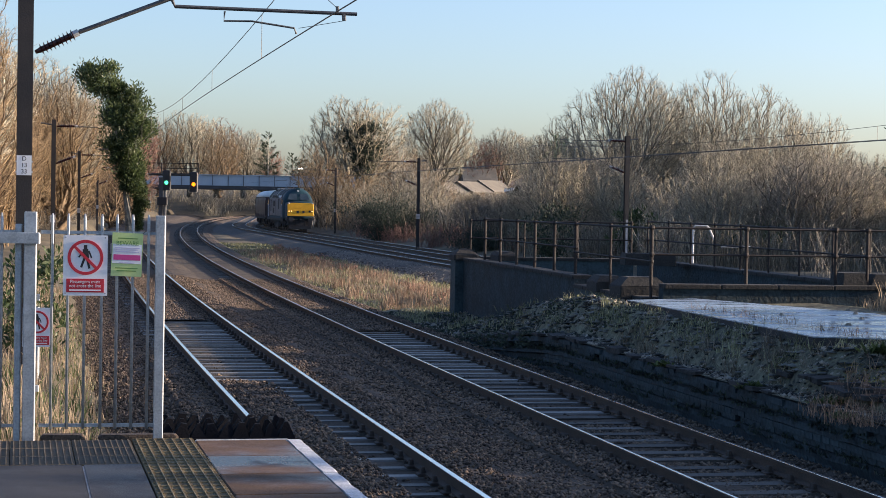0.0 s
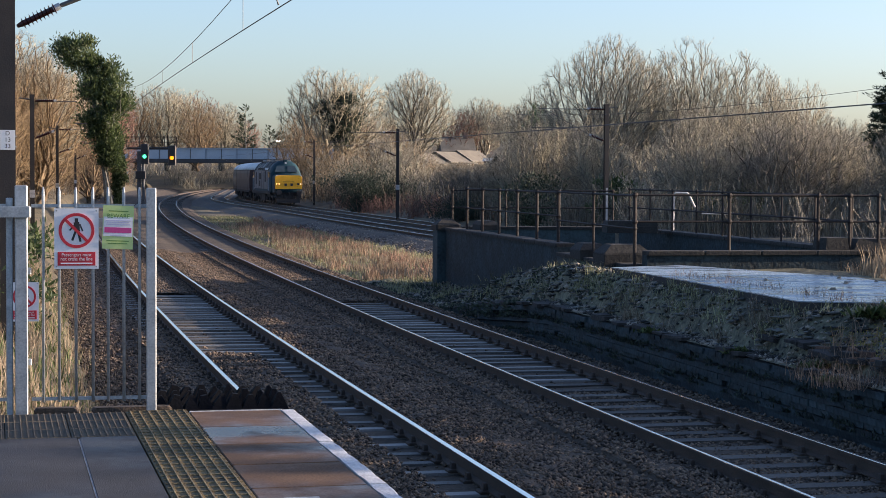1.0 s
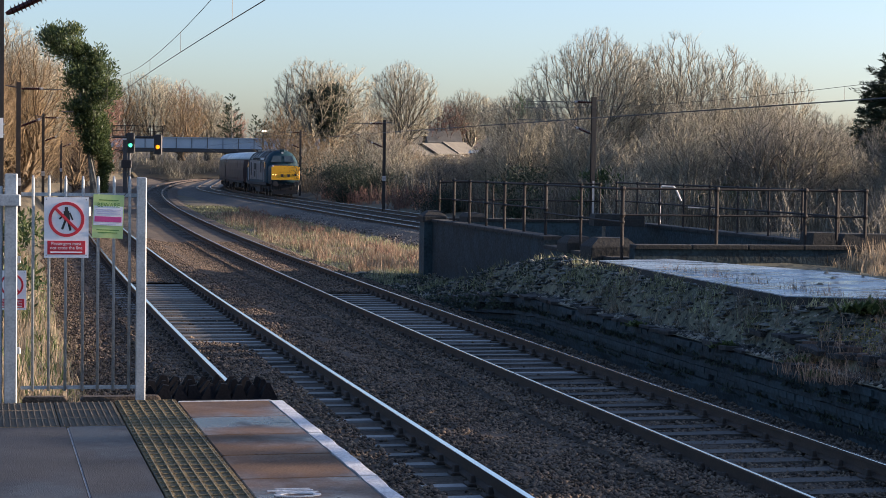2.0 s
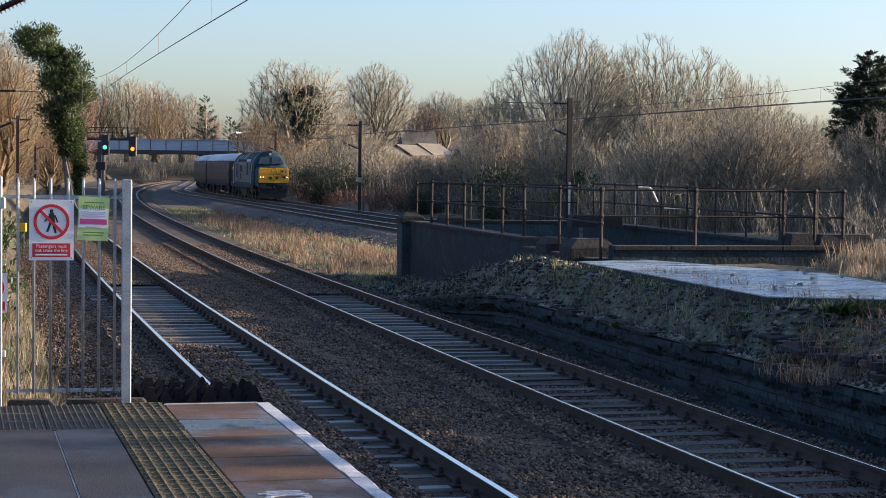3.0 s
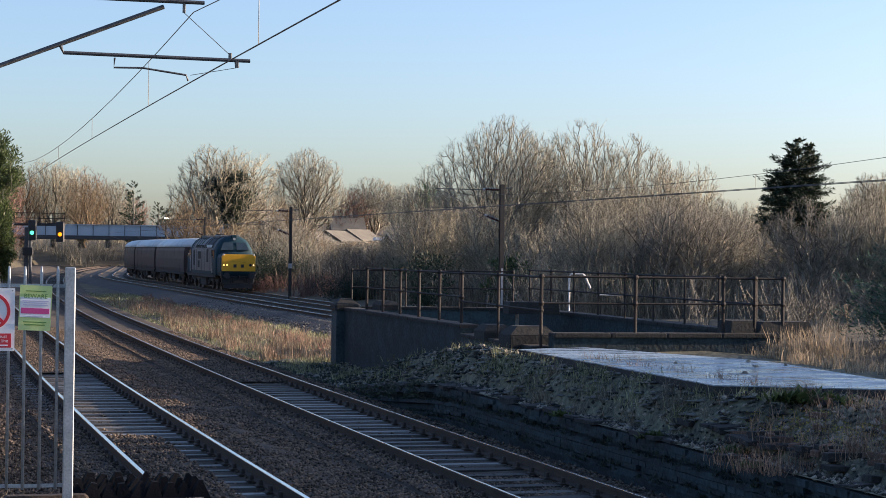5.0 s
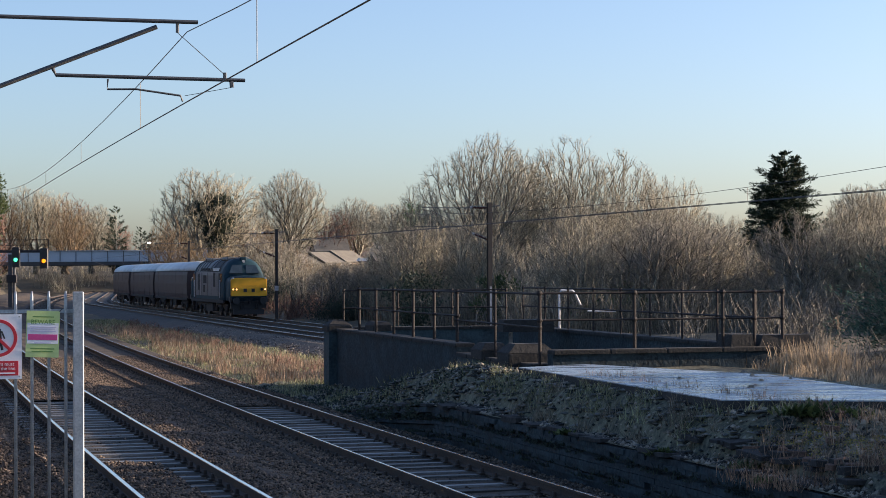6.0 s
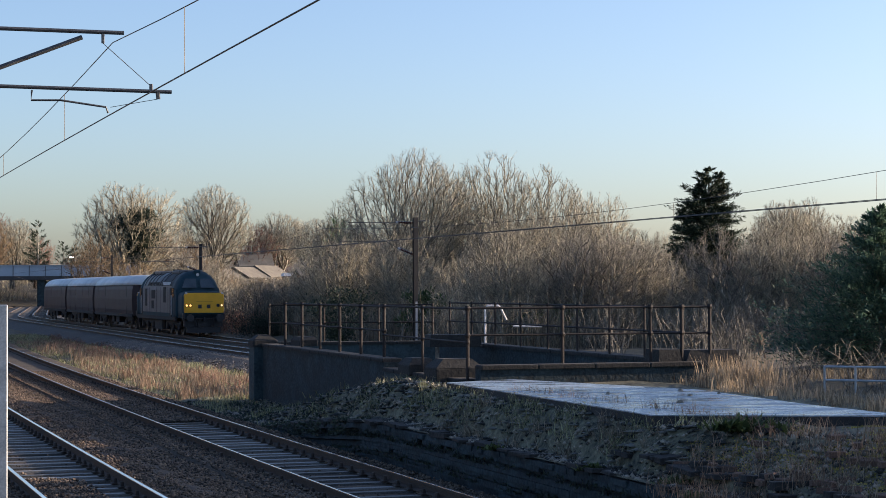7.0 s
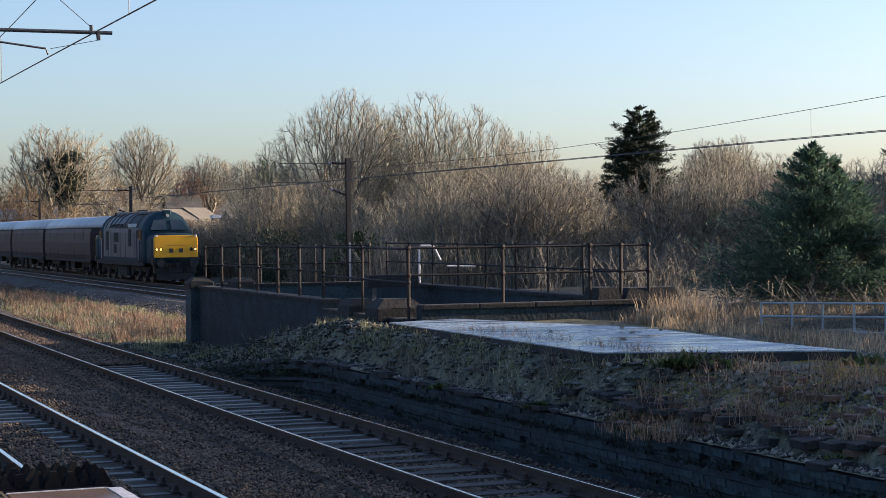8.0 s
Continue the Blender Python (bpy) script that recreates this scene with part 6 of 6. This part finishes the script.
def signal_head(parent, x, z, aspect, mat):
    part("head", Geo().box((x, 0, z + 0.22), (0.72, 0.3, 1.75), bevel=0.08), M_BLACK, parent, "black signal head")
    part("hood", Geo().tube([(x, -0.15, z), (x, -0.45, z)], 0.2, 12, False), M_BLACK, parent)
    part("lit_" + aspect, Geo().tube([(x, -0.16, z), (x, -0.20, z)], [0.17, 0.15], 14), mat, parent, "glowing " + aspect + " lens")


def build_signals():
    g = thing("signal_gantry", "steel signal gantry with a green and an amber light", "signal", pose(-24.0, 165, 0))
    part("post", Geo().tube([(-0.56, 0.2, -0.4), (-0.56, 0.2, 5.0)], 0.13, 8), M_TUBE, g)
    part("beam", Geo().box((0.18, 0.15, 4.82), (4.4, 0.3, 0.16)), M_MAST, g)
    part("walkway", Geo().box((0.18, 0.6, 4.95), (4.4, 0.9, 0.06)), M_MAST, g)
    for z in (5.4, 5.85):
        part("handrail", Geo().box((0.18, 0.15, z), (4.4, 0.06, 0.06)), M_MAST, g)
    for x in (-2.0, -0.9, 0.2, 1.3, 2.35):
        part("stanchion", Geo().box((x, 0.15, 5.4), (0.06, 0.06, 0.95)), M_MAST, g)
    signal_head(g, -0.4, 4.13, "green", M_SIGGREEN)
    signal_head(g, 1.99, 4.02, "amber", M_SIGAMBER)
    part("route_box", Geo().box((-0.75, -0.05, 2.5), (0.9, 0.3, 0.7), bevel=0.05), M_MAST, g)
    part("ladder", Geo().box((-0.95, 0.35, 2.3), (0.35, 0.05, 4.6)), M_TUBE, g)


build_signals()


def house(x, y, z, w, d, h, roof, rz, label, chimney=True):
    t = thing("house", label, "house", pose(x, y, z, 0, 0, rz))
    wl = part("wall", Geo().box((0, 0, h / 2), (w, d, h)), M_RENDERWALL, t)
    g = Geo()
    o = 0.35
    for s_ in (-1, 1):
        g.add([(-w / 2 - o, s_ * (d / 2 + o), h - 0.15), (w / 2 + o, s_ * (d / 2 + o), h - 0.15), (w / 2 + o, 0, h + roof), (-w / 2 - o, 0, h + roof),
               (-w / 2 - o, s_ * (d / 2 + o), h), (w / 2 + o, s_ * (d / 2 + o), h), (w / 2 + o, 0, h + roof + 0.15), (-w / 2 - o, 0, h + roof + 0.15)],
              [(0, 1, 2, 3), (4, 5, 6, 7), (0, 1, 5, 4), (1, 2, 6, 5), (3, 0, 4, 7)])
    part("roof", g, M_TILE, t, "tiled pitched roof")
    part("gable", Geo().add([(-w / 2, -d / 2, h), (-w / 2, d / 2, h), (-w / 2, 0, h + roof), (-w / 2 + 0.2, -d / 2, h), (-w / 2 + 0.2, d / 2, h), (-w / 2 + 0.2, 0, h + roof)], [(0, 1, 2), (3, 5, 4)]), M_RENDERWALL, t)
    part("gable", Geo().add([(w / 2, -d / 2, h), (w / 2, d / 2, h), (w / 2, 0, h + roof), (w / 2 - 0.2, -d / 2, h), (w / 2 - 0.2, d / 2, h), (w / 2 - 0.2, 0, h + roof)], [(0, 2, 1), (3, 4, 5)]), M_RENDERWALL, t)
    for k in (-0.28, 0.28):
        wi = part("window", Geo().box((k * w, -d / 2 - 0.02, h * 0.6), (1.2, 0.08, 1.1)), M_WHITE, t)
        part("pane", Geo().box((k * w, -d / 2 - 0.06, h * 0.6), (1.0, 0.04, 0.9)), M_GLASS, wi)
    if chimney:
        part("chimney", Geo().box((w * 0.3, 0, h + roof + 0.3), (0.8, 0.6, 1.6)), M_RENDERWALL, t, "brick chimney stack")


house(0.3, 300, 2.4, 8.0, 5.6, 1.9, 1.5, 64, "low house with a pale tiled roof behind the trees", False)
house(3.8, 306, 2.5, 8.0, 5.4, 2.1, 1.6, 62, "low house with a pale tiled roof behind the trees", False)
house(7.2, 312, 2.6, 7.0, 5.4, 2.2, 1.7, 60, "low house with a pale tiled roof behind the trees", False)
house(9.8, 200, 2.9, 3.6, 4.0, 1.2, 0.6, 10, "low house in the trees", False)
house(9.6, 131, 1.0, 4.2, 5.0, 3.6, 1.2, 8, "tan house with an orange-tiled roof in the trees", False)
house(5.6, 330, 1.9, 5.5, 6.0, 4.8, 2.2, 8, "reddish brick house with a chimney behind the trees")
house(-5.2, 240, 2.6, 3.4, 5.0, 3.6, 1.6, 20, "reddish brick house with a chimney behind the trees")


def outbuilding():
    t = thing("outbuilding", "low white-roofed outbuilding among the trees", "outbuilding", pose(11.3, 296, 2.6, 0, 0, 6))
    part("wall", Geo().box((0, 0, 1.1), (3.4, 3.0, 2.2)), M_RENDERWALL, t)
    part("roof", Geo().box((0, 0, 2.4), (3.9, 3.4, 0.5), taper=0.9), M_WHITE, t, "flat white roof")
    part("door", Geo().box((-0.6, -1.52, 0.95), (0.9, 0.06, 1.9)), M_TIMBER, t)


outbuilding()


def cabinet(x, y, z, w, h):
    t = thing("lineside_cabinet", "grey steel lineside equipment cabinet on legs", "cabinet", pose(x, y, z))
    part("body", Geo().box((0, 0, 0.3 + h / 2), (w, 0.4, h), bevel=0.02), M_GALV, t)
    part("door", Geo().box((0, -0.21, 0.3 + h / 2), (w * 0.86, 0.02, h * 0.9)), M_GALV, t)
    for s_ in (-1, 1):
        part("leg", Geo().box((s_ * w * 0.4, 0, 0.0), (0.06, 0.3, 0.6)), M_GALV, t)


cabinet(-16.9, 98, hz(-16.9, 98), 0.75, 0.9)
cabinet(-17.9, 98.5, hz(-17.9, 98.5), 0.5, 0.8)
yb = thing("marker_box", "small yellow box on a post beside the track", "marker", pose(-12.6, 66, hz(-12.6, 66)))
part("post", Geo().tube([(0, 0, 0), (0, 0, 1.2)], 0.04, 6), M_MAST, yb)
part("box", Geo().box((0, 0, 1.32), (0.22, 0.2, 0.3), bevel=0.02), M_YELLOW, yb)


# ---- train ----
def ring_xz(half, y):
    """A closed ring across the body from the right half of its outline (bottom to top)."""
    pts = [(x, y, z) for x, z in half]
    return pts + [(-x, y, z) for x, z in reversed(half) if x > 1e-6]


LOCO_SIDE = [(1.32, 1.05), (1.35, 1.2), (1.35, 2.70), (1.30, 2.95)]
LOCO_ROOF = [(1.30, 2.95), (1.16, 3.25), (0.92, 3.55), (0.55, 3.78), (0.0, 3.86)]
ZAXIS = Vector((0, 0, 1))


def wheelset(parent, y, r):
    w = part("wheelset", Geo(), M_WHEEL, parent)
    g = Geo()
    for s_ in (-1, 1):
        g.tube([(s_ * 0.70, 0, 0), (s_ * 0.725, 0, 0), (s_ * 0.735, 0, 0), (s_ * 0.86, 0, 0)], [r + 0.03, r + 0.03, r, r - 0.02], 20)
        for k in range(4):
            a = math.pi * k / 4
            g.box((s_ * 0.88, 0.0, 0.0), (0.03, r * 1.3, 0.07), m=Matrix.Rotation(a, 4, "X"))
    g.tube([(-0.8, 0, 0), (0.8, 0, 0)], 0.09, 8)
    w.data = g.mesh("wheelset", M_WHEEL)
    w.matrix_local = Matrix.Translation((0, y, r))
    return w, y, r


def bogie(parent, y, length, n, r):
    """Side frames, axle boxes, springs and wheelsets."""
    fr = Geo()
    for s_ in (-1, 1):
        fr.box((s_ * 1.02, y, 0.72), (0.14, length, 0.26), bevel=0.03)
        for k in range(n):
            yy = y + (k - (n - 1) / 2) * (length - 0.9) / max(1, n - 1)
            fr.box((s_ * 1.05, yy, 0.52), (0.2, 0.34, 0.36), bevel=0.04)
            fr.tube([(s_ * 1.08, yy + 0.35, 0.42), (s_ * 1.08, yy + 0.35, 0.72)], 0.09, 8)
    fr.box((0, y, 0.75), (2.0, 0.6, 0.25))
    part("bogie_frame", fr, M_UNDER, parent)
    return [wheelset(parent, y + (k - (n - 1) / 2) * (length - 0.9) / max(1, n - 1), r) for k in range(n)]


def buffers(parent, y, s, z=1.06):
    for x in (-0.87, 0.87):
        part("buffer", Geo().tube([(x, y, z), (x, y + s * 0.38, z), (x, y + s * 0.40, z), (x, y + s * 0.44, z)], [0.12, 0.10, 0.23, 0.22], 14), M_BLACK, parent)


def build_loco():
    """Nose at the origin, looking along +y; the rails at z = 0."""
    t = thing("locomotive", "diesel locomotive, yellow nose, dark blue cab and silver-grey sides", "locomotive")
    part("body", Geo().loft([[(x, y, z) for x, z in LOCO_SIDE] + [(-x, y, z) for x, z in reversed(LOCO_SIDE)] for y in (-3.4, -13.8)]), M_LOCOGREY, t)
    part("roof", Geo().loft([ring_xz(LOCO_ROOF, y) for y in (-3.4, -13.8)]), M_LOCOROOF, t, "weathered grey roof", True)
    for s_, yc in ((1, 0.0), (-1, -17.2)):
        def Y(v):
            return yc + s_ * v
        half = LOCO_SIDE + LOCO_ROOF[1:]
        rings = [ring_xz(half, Y(-3.4)), ring_xz(half, Y(-2.5))]
        front = [(x * 0.985, z) for x, z in LOCO_SIDE[:3]] + [(1.22, 2.9), (1.08, 3.14), (0.86, 3.38), (0.5, 3.56), (0.0, 3.62)]
        rings.append(ring_xz(front, Y(-2.05)))
        front2 = [(x * 0.95, z) for x, z in LOCO_SIDE[:3]] + [(1.14, 2.78), (1.0, 2.92), (0.8, 3.04), (0.46, 3.10), (0.0, 3.12)]
        rings.append(ring_xz(front2, Y(-1.80)))
        part("cab", Geo().loft(rings), M_LOCOBLUE, t, "dark blue cab", True)
        nose = [[(1.22, 1.05), (1.24, 1.35), (1.24, 2.30), (1.16, 2.52), (0.9, 2.64), (0.0, 2.68)]]
        n0 = nose[0]
        part("nose", Geo().loft([ring_xz(n0, Y(-1.9)), ring_xz([(x * 0.99, z - 0.01) for x, z in n0], Y(-0.5)), ring_xz([(x * 0.965, z - (0.03 if z > 2 else 0)) for x, z in n0], Y(-0.14)), ring_xz([(x * 0.90, z - (0.1 if z > 2 else 0)) for x, z in n0], Y(-0.02))]), M_LOCOBLUE, t, "dark blue nose", True)
        face = Geo()
        panel = [(-1.16, 1.36), (1.16, 1.36), (1.18, 1.45), (1.18, 2.40), (1.10, 2.54), (-1.10, 2.54), (-1.18, 2.40), (-1.18, 1.45)]
        face.loft([[(x, Y(-0.16), z) for x, z in panel], [(x, Y(-0.02), z) for x, z in panel], [(x * 0.97, Y(0.035), z * 0.97 + 0.058) for x, z in panel]])
        yp = part("warning_panel", face, M_YELLOW, t, "bright yellow nose panel")
        part("nose_panel_line", Geo().box((0, Y(0.037), 2.02), (1.0, 0.006, 0.012)), M_UNDER, yp)
        for x in (-1.06, 1.06):
            part("corner_lamp", Geo().box((x, Y(0.03), 2.52), (0.12, 0.08, 0.10), bevel=0.02), M_WHITE, t, "small white corner lamp")
        part("roof_lamp", Geo().tube([(0, Y(-2.02), 3.62), (0, Y(-1.96), 3.62)], 0.09, 10), M_WHITE, t, "white lamp above the windscreen")
        for x in (-0.26, 0.26):
            part("headcode_light", Geo().box((x, Y(0.045), 1.74), (0.21, 0.03, 0.22)), M_BLACK, t, "dark square headcode window")
        for x in (-0.93, 0.93):
            part("lamp_ring", Geo().tube([(x - 0.11, Y(0.02), 1.80), (x - 0.11, Y(0.055), 1.80)], 0.10, 12).tube([(x + 0.11, Y(0.02), 1.80), (x + 0.11, Y(0.055), 1.80)], 0.10, 12), M_BLACK, t)
            for dx in (-0.11, 0.11):
                lit = s_ > 0 and (x > 0 or dx < 0)
                part("headlamp", Geo().tube([(x + dx, Y(0.05), 1.80), (x + dx, Y(0.075), 1.80)], [0.065, 0.055], 12), (M_LAMP if x > 0 else M_MARK) if lit else M_GLASS, t, "lit round headlamp" if lit else "unlit lamp")
        for x in (-0.56, 0.56):
            ws = Geo()
            c = [(x - 0.44, Y(-1.78), 2.84), (x + 0.44, Y(-1.78), 2.84), (x + (0.22 if x > 0 else 0.44), Y(-1.97), 3.38), (x - (0.44 if x > 0 else 0.22), Y(-1.97), 3.38)]
            ws.loft([c, [(a, b + s_ * 0.09, z_) for a, b, z_ in c]])
            part("windscreen", ws, M_SCREEN, t, "blue-grey windscreen")
        part("horn_box", Geo().box((0, Y(-2.25), 3.80), (0.42, 0.4, 0.22), bevel=0.05), M_LOCOBLUE, t)
        for x in (-1.36, 1.36):
            part("cab_window", Geo().box((x, Y(-2.75), 2.55), (0.03, 0.62, 0.55)), M_GLASS, t)
            part("cab_door", Geo().box((x, Y(-3.45), 1.98), (0.03, 0.56, 1.75)), M_UNDER, t, "dark recessed cab door")
            part("door_handrail", Geo().tube([(x * 1.02, Y(-3.1), 1.2), (x * 1.02, Y(-3.1), 2.4)], 0.03, 6), M_WHITE, t, "white handrail")
        part("buffer_beam", Geo().box((0, Y(-0.22), 1.16), (2.5, 0.4, 0.34), bevel=0.03), M_BLACK, t)
        part("valance", Geo().box((0, Y(-0.35), 0.78), (2.3, 0.3, 0.46), bevel=0.05), M_BLACK, t)
        buffers(t, Y(-0.1), s_)
        part("coupling", Geo().box((0, Y(0.05), 0.98), (0.12, 0.4, 0.2), bevel=0.03), M_UNDER, t)
        for x in (-0.55, -0.4, 0.4, 0.55):
            part("brake_hose", Geo().tube([(x, Y(0.0), 1.05), (x, Y(0.14), 0.85), (x, Y(0.05), 0.55)], 0.03, 6), M_UNDER, t)
        part("snow_plough", Geo().box((0, Y(-0.15), 0.36), (2.0, 0.12, 0.34)), M_BLACK, t)
    for x in (-1.355, 1.355):
        for y, w, z, h in ((-5.6, 0.75, 2.42, 0.95), (-9.6, 1.3, 2.45, 0.55), (-9.9, 0.7, 1.8, 0.5), (-12.3, 0.7, 2.25, 1.1)):
            g = part("side_grille", Geo().box((x, y, z), (0.03, w, h)), M_UNDER, t, "dark ventilation grille")
            for k in range(4):
                part("louvre", Geo().box((x * 1.012, y, z - h / 2 + h * (k + 0.5) / 4), (0.02, w * 0.94, 0.03)), M_UNDER, g)
        part("body_stripe", Geo().box((x * 1.001, -8.6, 1.22), (0.02, 10.2, 0.22)), M_LOCOBLUE, t, "dark lower band")
        part("solebar", Geo().box((x * 0.97, -8.9, 1.0), (0.1, 14.0, 0.22)), M_UNDER, t)
        for y in (-4.4, -6.9, -8.4, -11.2, -12.0):
            part("panel_seam", Geo().box((x * 1.001, y, 2.1), (0.012, 0.03, 1.6)), M_UNDER, t)
        for y, w in ((-11.6, 0.35), (-13.3, 0.45)):
            part("livery_stripe", Geo().box((x * 1.0005, y, 2.0), (0.012, w, 1.7)), M_LIVERY, t, "pale upright livery stripe")
        for y, w in ((-5.3, 2.4), (-8.6, 0.9), (-10.0, 0.9), (-11.4, 0.9)):
            # the long panel's pale colour imitates sky reflected on the cantrail
            part("cantrail_panel", Geo().box((x * 0.915, y, 3.09), (0.07, w, 0.22), m=Matrix.Identity(4)), M_COACHROOF if w > 2 else M_UNDER, t, "pale cantrail panel standing in for reflected sky" if w > 2 else "dark cantrail grille")
    for y in (-4.0, -6.5, -7.6, -9.6, -10.8, -12.0, -13.2):
        part("roof_rib", Geo().loft([ring_xz([(a * 1.012, b + 0.03) for a, b in LOCO_ROOF], y + d) for d in (-0.06, 0.06)]), M_UNDER, t)
    part("fuel_tank", Geo().box((0, -8.9, 0.62), (2.3, 3.0, 0.7), bevel=0.12), M_UNDER, t)
    for y in (-5.2, -11.4):
        part("roof_hatch", Geo().box((0, y, 3.82), (1.5, 2.4, 0.18), bevel=0.06), M_LOCOROOF, t)
    part("fan_grille", Geo().tube([(0, -13.1, 3.6), (0, -13.1, 3.88)], 0.75, 18), M_UNDER, t)
    part("exhaust", Geo().box((0.0, -8.6, 3.9), (0.5, 0.35, 0.2)), M_UNDER, t)
    ws = bogie(t, -4.15, 4.9, 3, 0.57) + bogie(t, -13.05, 4.9, 3, 0.57)
    return t, ws


COACH_LENGTHS = (18.6, 16.4, 16.4)
COACH_SIDE = [(1.28, 1.0), (1.36, 1.35), (1.38, 2.1), (1.34, 2.75), (1.27, 3.05)]
COACH_ROOF = [(1.30, 3.05), (1.18, 3.30), (0.9, 3.54), (0.5, 3.70), (0.0, 3.76)]


def build_coach(length):
    t = thing("railway_coach", "dull maroon parcels coach with a pale curved roof", "coach", group="coaches")
    y0, y1 = -0.25, -length + 0.25
    part("body", Geo().loft([[(x, y, z) for x, z in COACH_SIDE] + [(-x, y, z) for x, z in reversed(COACH_SIDE)] for y in (y0, y1)]), M_MAROON, t)
    part("roof", Geo().loft([ring_xz(COACH_ROOF, y) for y in (y0 + 0.05, y1 - 0.05)]), M_COACHROOF, t, "pale curved roof", True)
    for x in (-1.372, 1.372):
        for y in (-2.6, -6.0, -length + 6.0, -length + 2.6):
            part("door_gap", Geo().box((x * 0.997, y, 2.0), (0.012, 0.03, 1.9)), M_UNDER, t)
        part("eaves_strip", Geo().box((x * 0.95, (y0 + y1) / 2, 3.03), (0.05, length - 0.6, 0.05)), M_UNDER, t)
        part("solebar", Geo().box((x * 0.95, (y0 + y1) / 2, 0.98), (0.1, length - 0.6, 0.2)), M_UNDER, t)
    for y in (y0 + 0.12, y1 - 0.12):
        part("gangway", Geo().box((0, y, 2.1), (1.1, 0.4, 2.2), bevel=0.06), M_UNDER, t)
    for x, y, w in ((0.8, -8.4, 1.6), (-0.8, -9.6, 1.8), (0.8, -10.6, 1.2), (-0.8, -7.2, 1.0)):
        part("underframe_box", Geo().box((x, y, 0.68), (0.6, w, 0.5), bevel=0.03), M_UNDER, t)
    part("truss", Geo().box((0, -length / 2, 0.85), (1.6, 7.5, 0.12)), M_UNDER, t)
    buffers(t, y0 - 0.2, 1)
    buffers(t, y1 + 0.2, -1)
    ws = bogie(t, -3.1, 3.5, 2, 0.46) + bogie(t, -length + 3.1, 3.5, 2, 0.46)
    return t, ws


LOCO, LOCO_WHEELS = build_loco()
COACHES = [build_coach(length) for length in COACH_LENGTHS]


# ---- bricks of the disused platform's face ----
def face_bricks():
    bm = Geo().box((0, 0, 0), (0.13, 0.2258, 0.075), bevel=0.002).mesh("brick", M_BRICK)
    r = random.Random(12)
    far = Geo()
    n = 0
    proud = (-0.06, -0.045, 0.045, 0.05, -0.03, -0.02, 0.045, 0.05, 0.02)
    for c in range(9):
        y = 14.2 + (0.11 if c % 2 else 0)
        while y < 34:
            z = dz(0, y) - 0.07 - 0.076 * c
            x, yy = side(xb, y, EDGE + 0.105 + proud[c] + 0.008 * (r.random() - 0.5) + 0.05 * noise.noise((y * 0.7, c * 0.9, 3)))
            a = -math.atan(xb(y + 0.5) - xb(y - 0.5))
            if r.random() > (0.45, 0.10, 0.0, 0.04, 0.0, 0.05, 0.0, 0.0, 0.0)[c]:
                if n < 300 and y < 22:
                    b = part("brick", bm, None, derelict_wall)
                    b.matrix_local = Matrix.Translation((x, yy, z)) @ Matrix.Rotation(a + 0.015 * (r.random() - 0.5), 4, "Z") @ Matrix.Rotation(0.02 * (r.random() - 0.5), 4, "X")
                    n += 1
                else:
                    far.box((x, yy, z), (0.13, 0.229, 0.073), a)
            y += 0.226
    tagged(part("far_bricks", far, M_BRICK, derelict_wall), kind="stuff")


face_bricks()


# ---- what moves ----
def nose_y(t):
    return 168.0 - 5.65 * t - 0.3375 * t * t


def along(y, s):
    """The y reached s metres behind y on the train's line."""
    while s > 1e-6:
        d = min(s, 0.5)
        k = xc(y + 0.25) - xc(y - 0.25)
        y += d / math.hypot(1, k / 0.5)
        s -= d
    return y


def on_line(y, length, a, b):
    """Pose of a vehicle whose front stands at y: its bogies, a and b metres behind, ride the line."""
    ya, yb_ = along(y, a), along(y, b)
    p, q = Vector((xc(ya), ya, Z_C)), Vector((xc(yb_), yb_, Z_C))
    d = (p - q).normalized()
    f = p + d * a
    return Matrix.Translation(f) @ Matrix.Rotation(math.atan2(-d.x, d.y), 4, "Z")


def motions():
    half = [i * 0.5 for i in range(17)]
    tenth = [i * 0.1 for i in range(81)]
    start = nose_y(0)

    def run(t):
        return (start - nose_y(t)) * math.hypot(1, 0.2193)

    walk(LOCO, [(t, on_line(nose_y(t), 17.2, 4.15, 13.05)) for t in half])
    for k, (coach, _) in enumerate(COACHES):
        walk(coach, [(t, on_line(along(nose_y(t), 17.8 + sum(COACH_LENGTHS[:k]) + 0.55 * k), COACH_LENGTHS[k], 3.1, COACH_LENGTHS[k] - 3.1)) for t in half])
    for ws in [LOCO_WHEELS] + [w for _, w in COACHES]:
        for ob, y, r in ws:
            walk(ob, [(t, Matrix.Translation((0, y, r)) @ Matrix.Rotation(-run(t) / r, 4, "X")) for t in tenth])


motions()
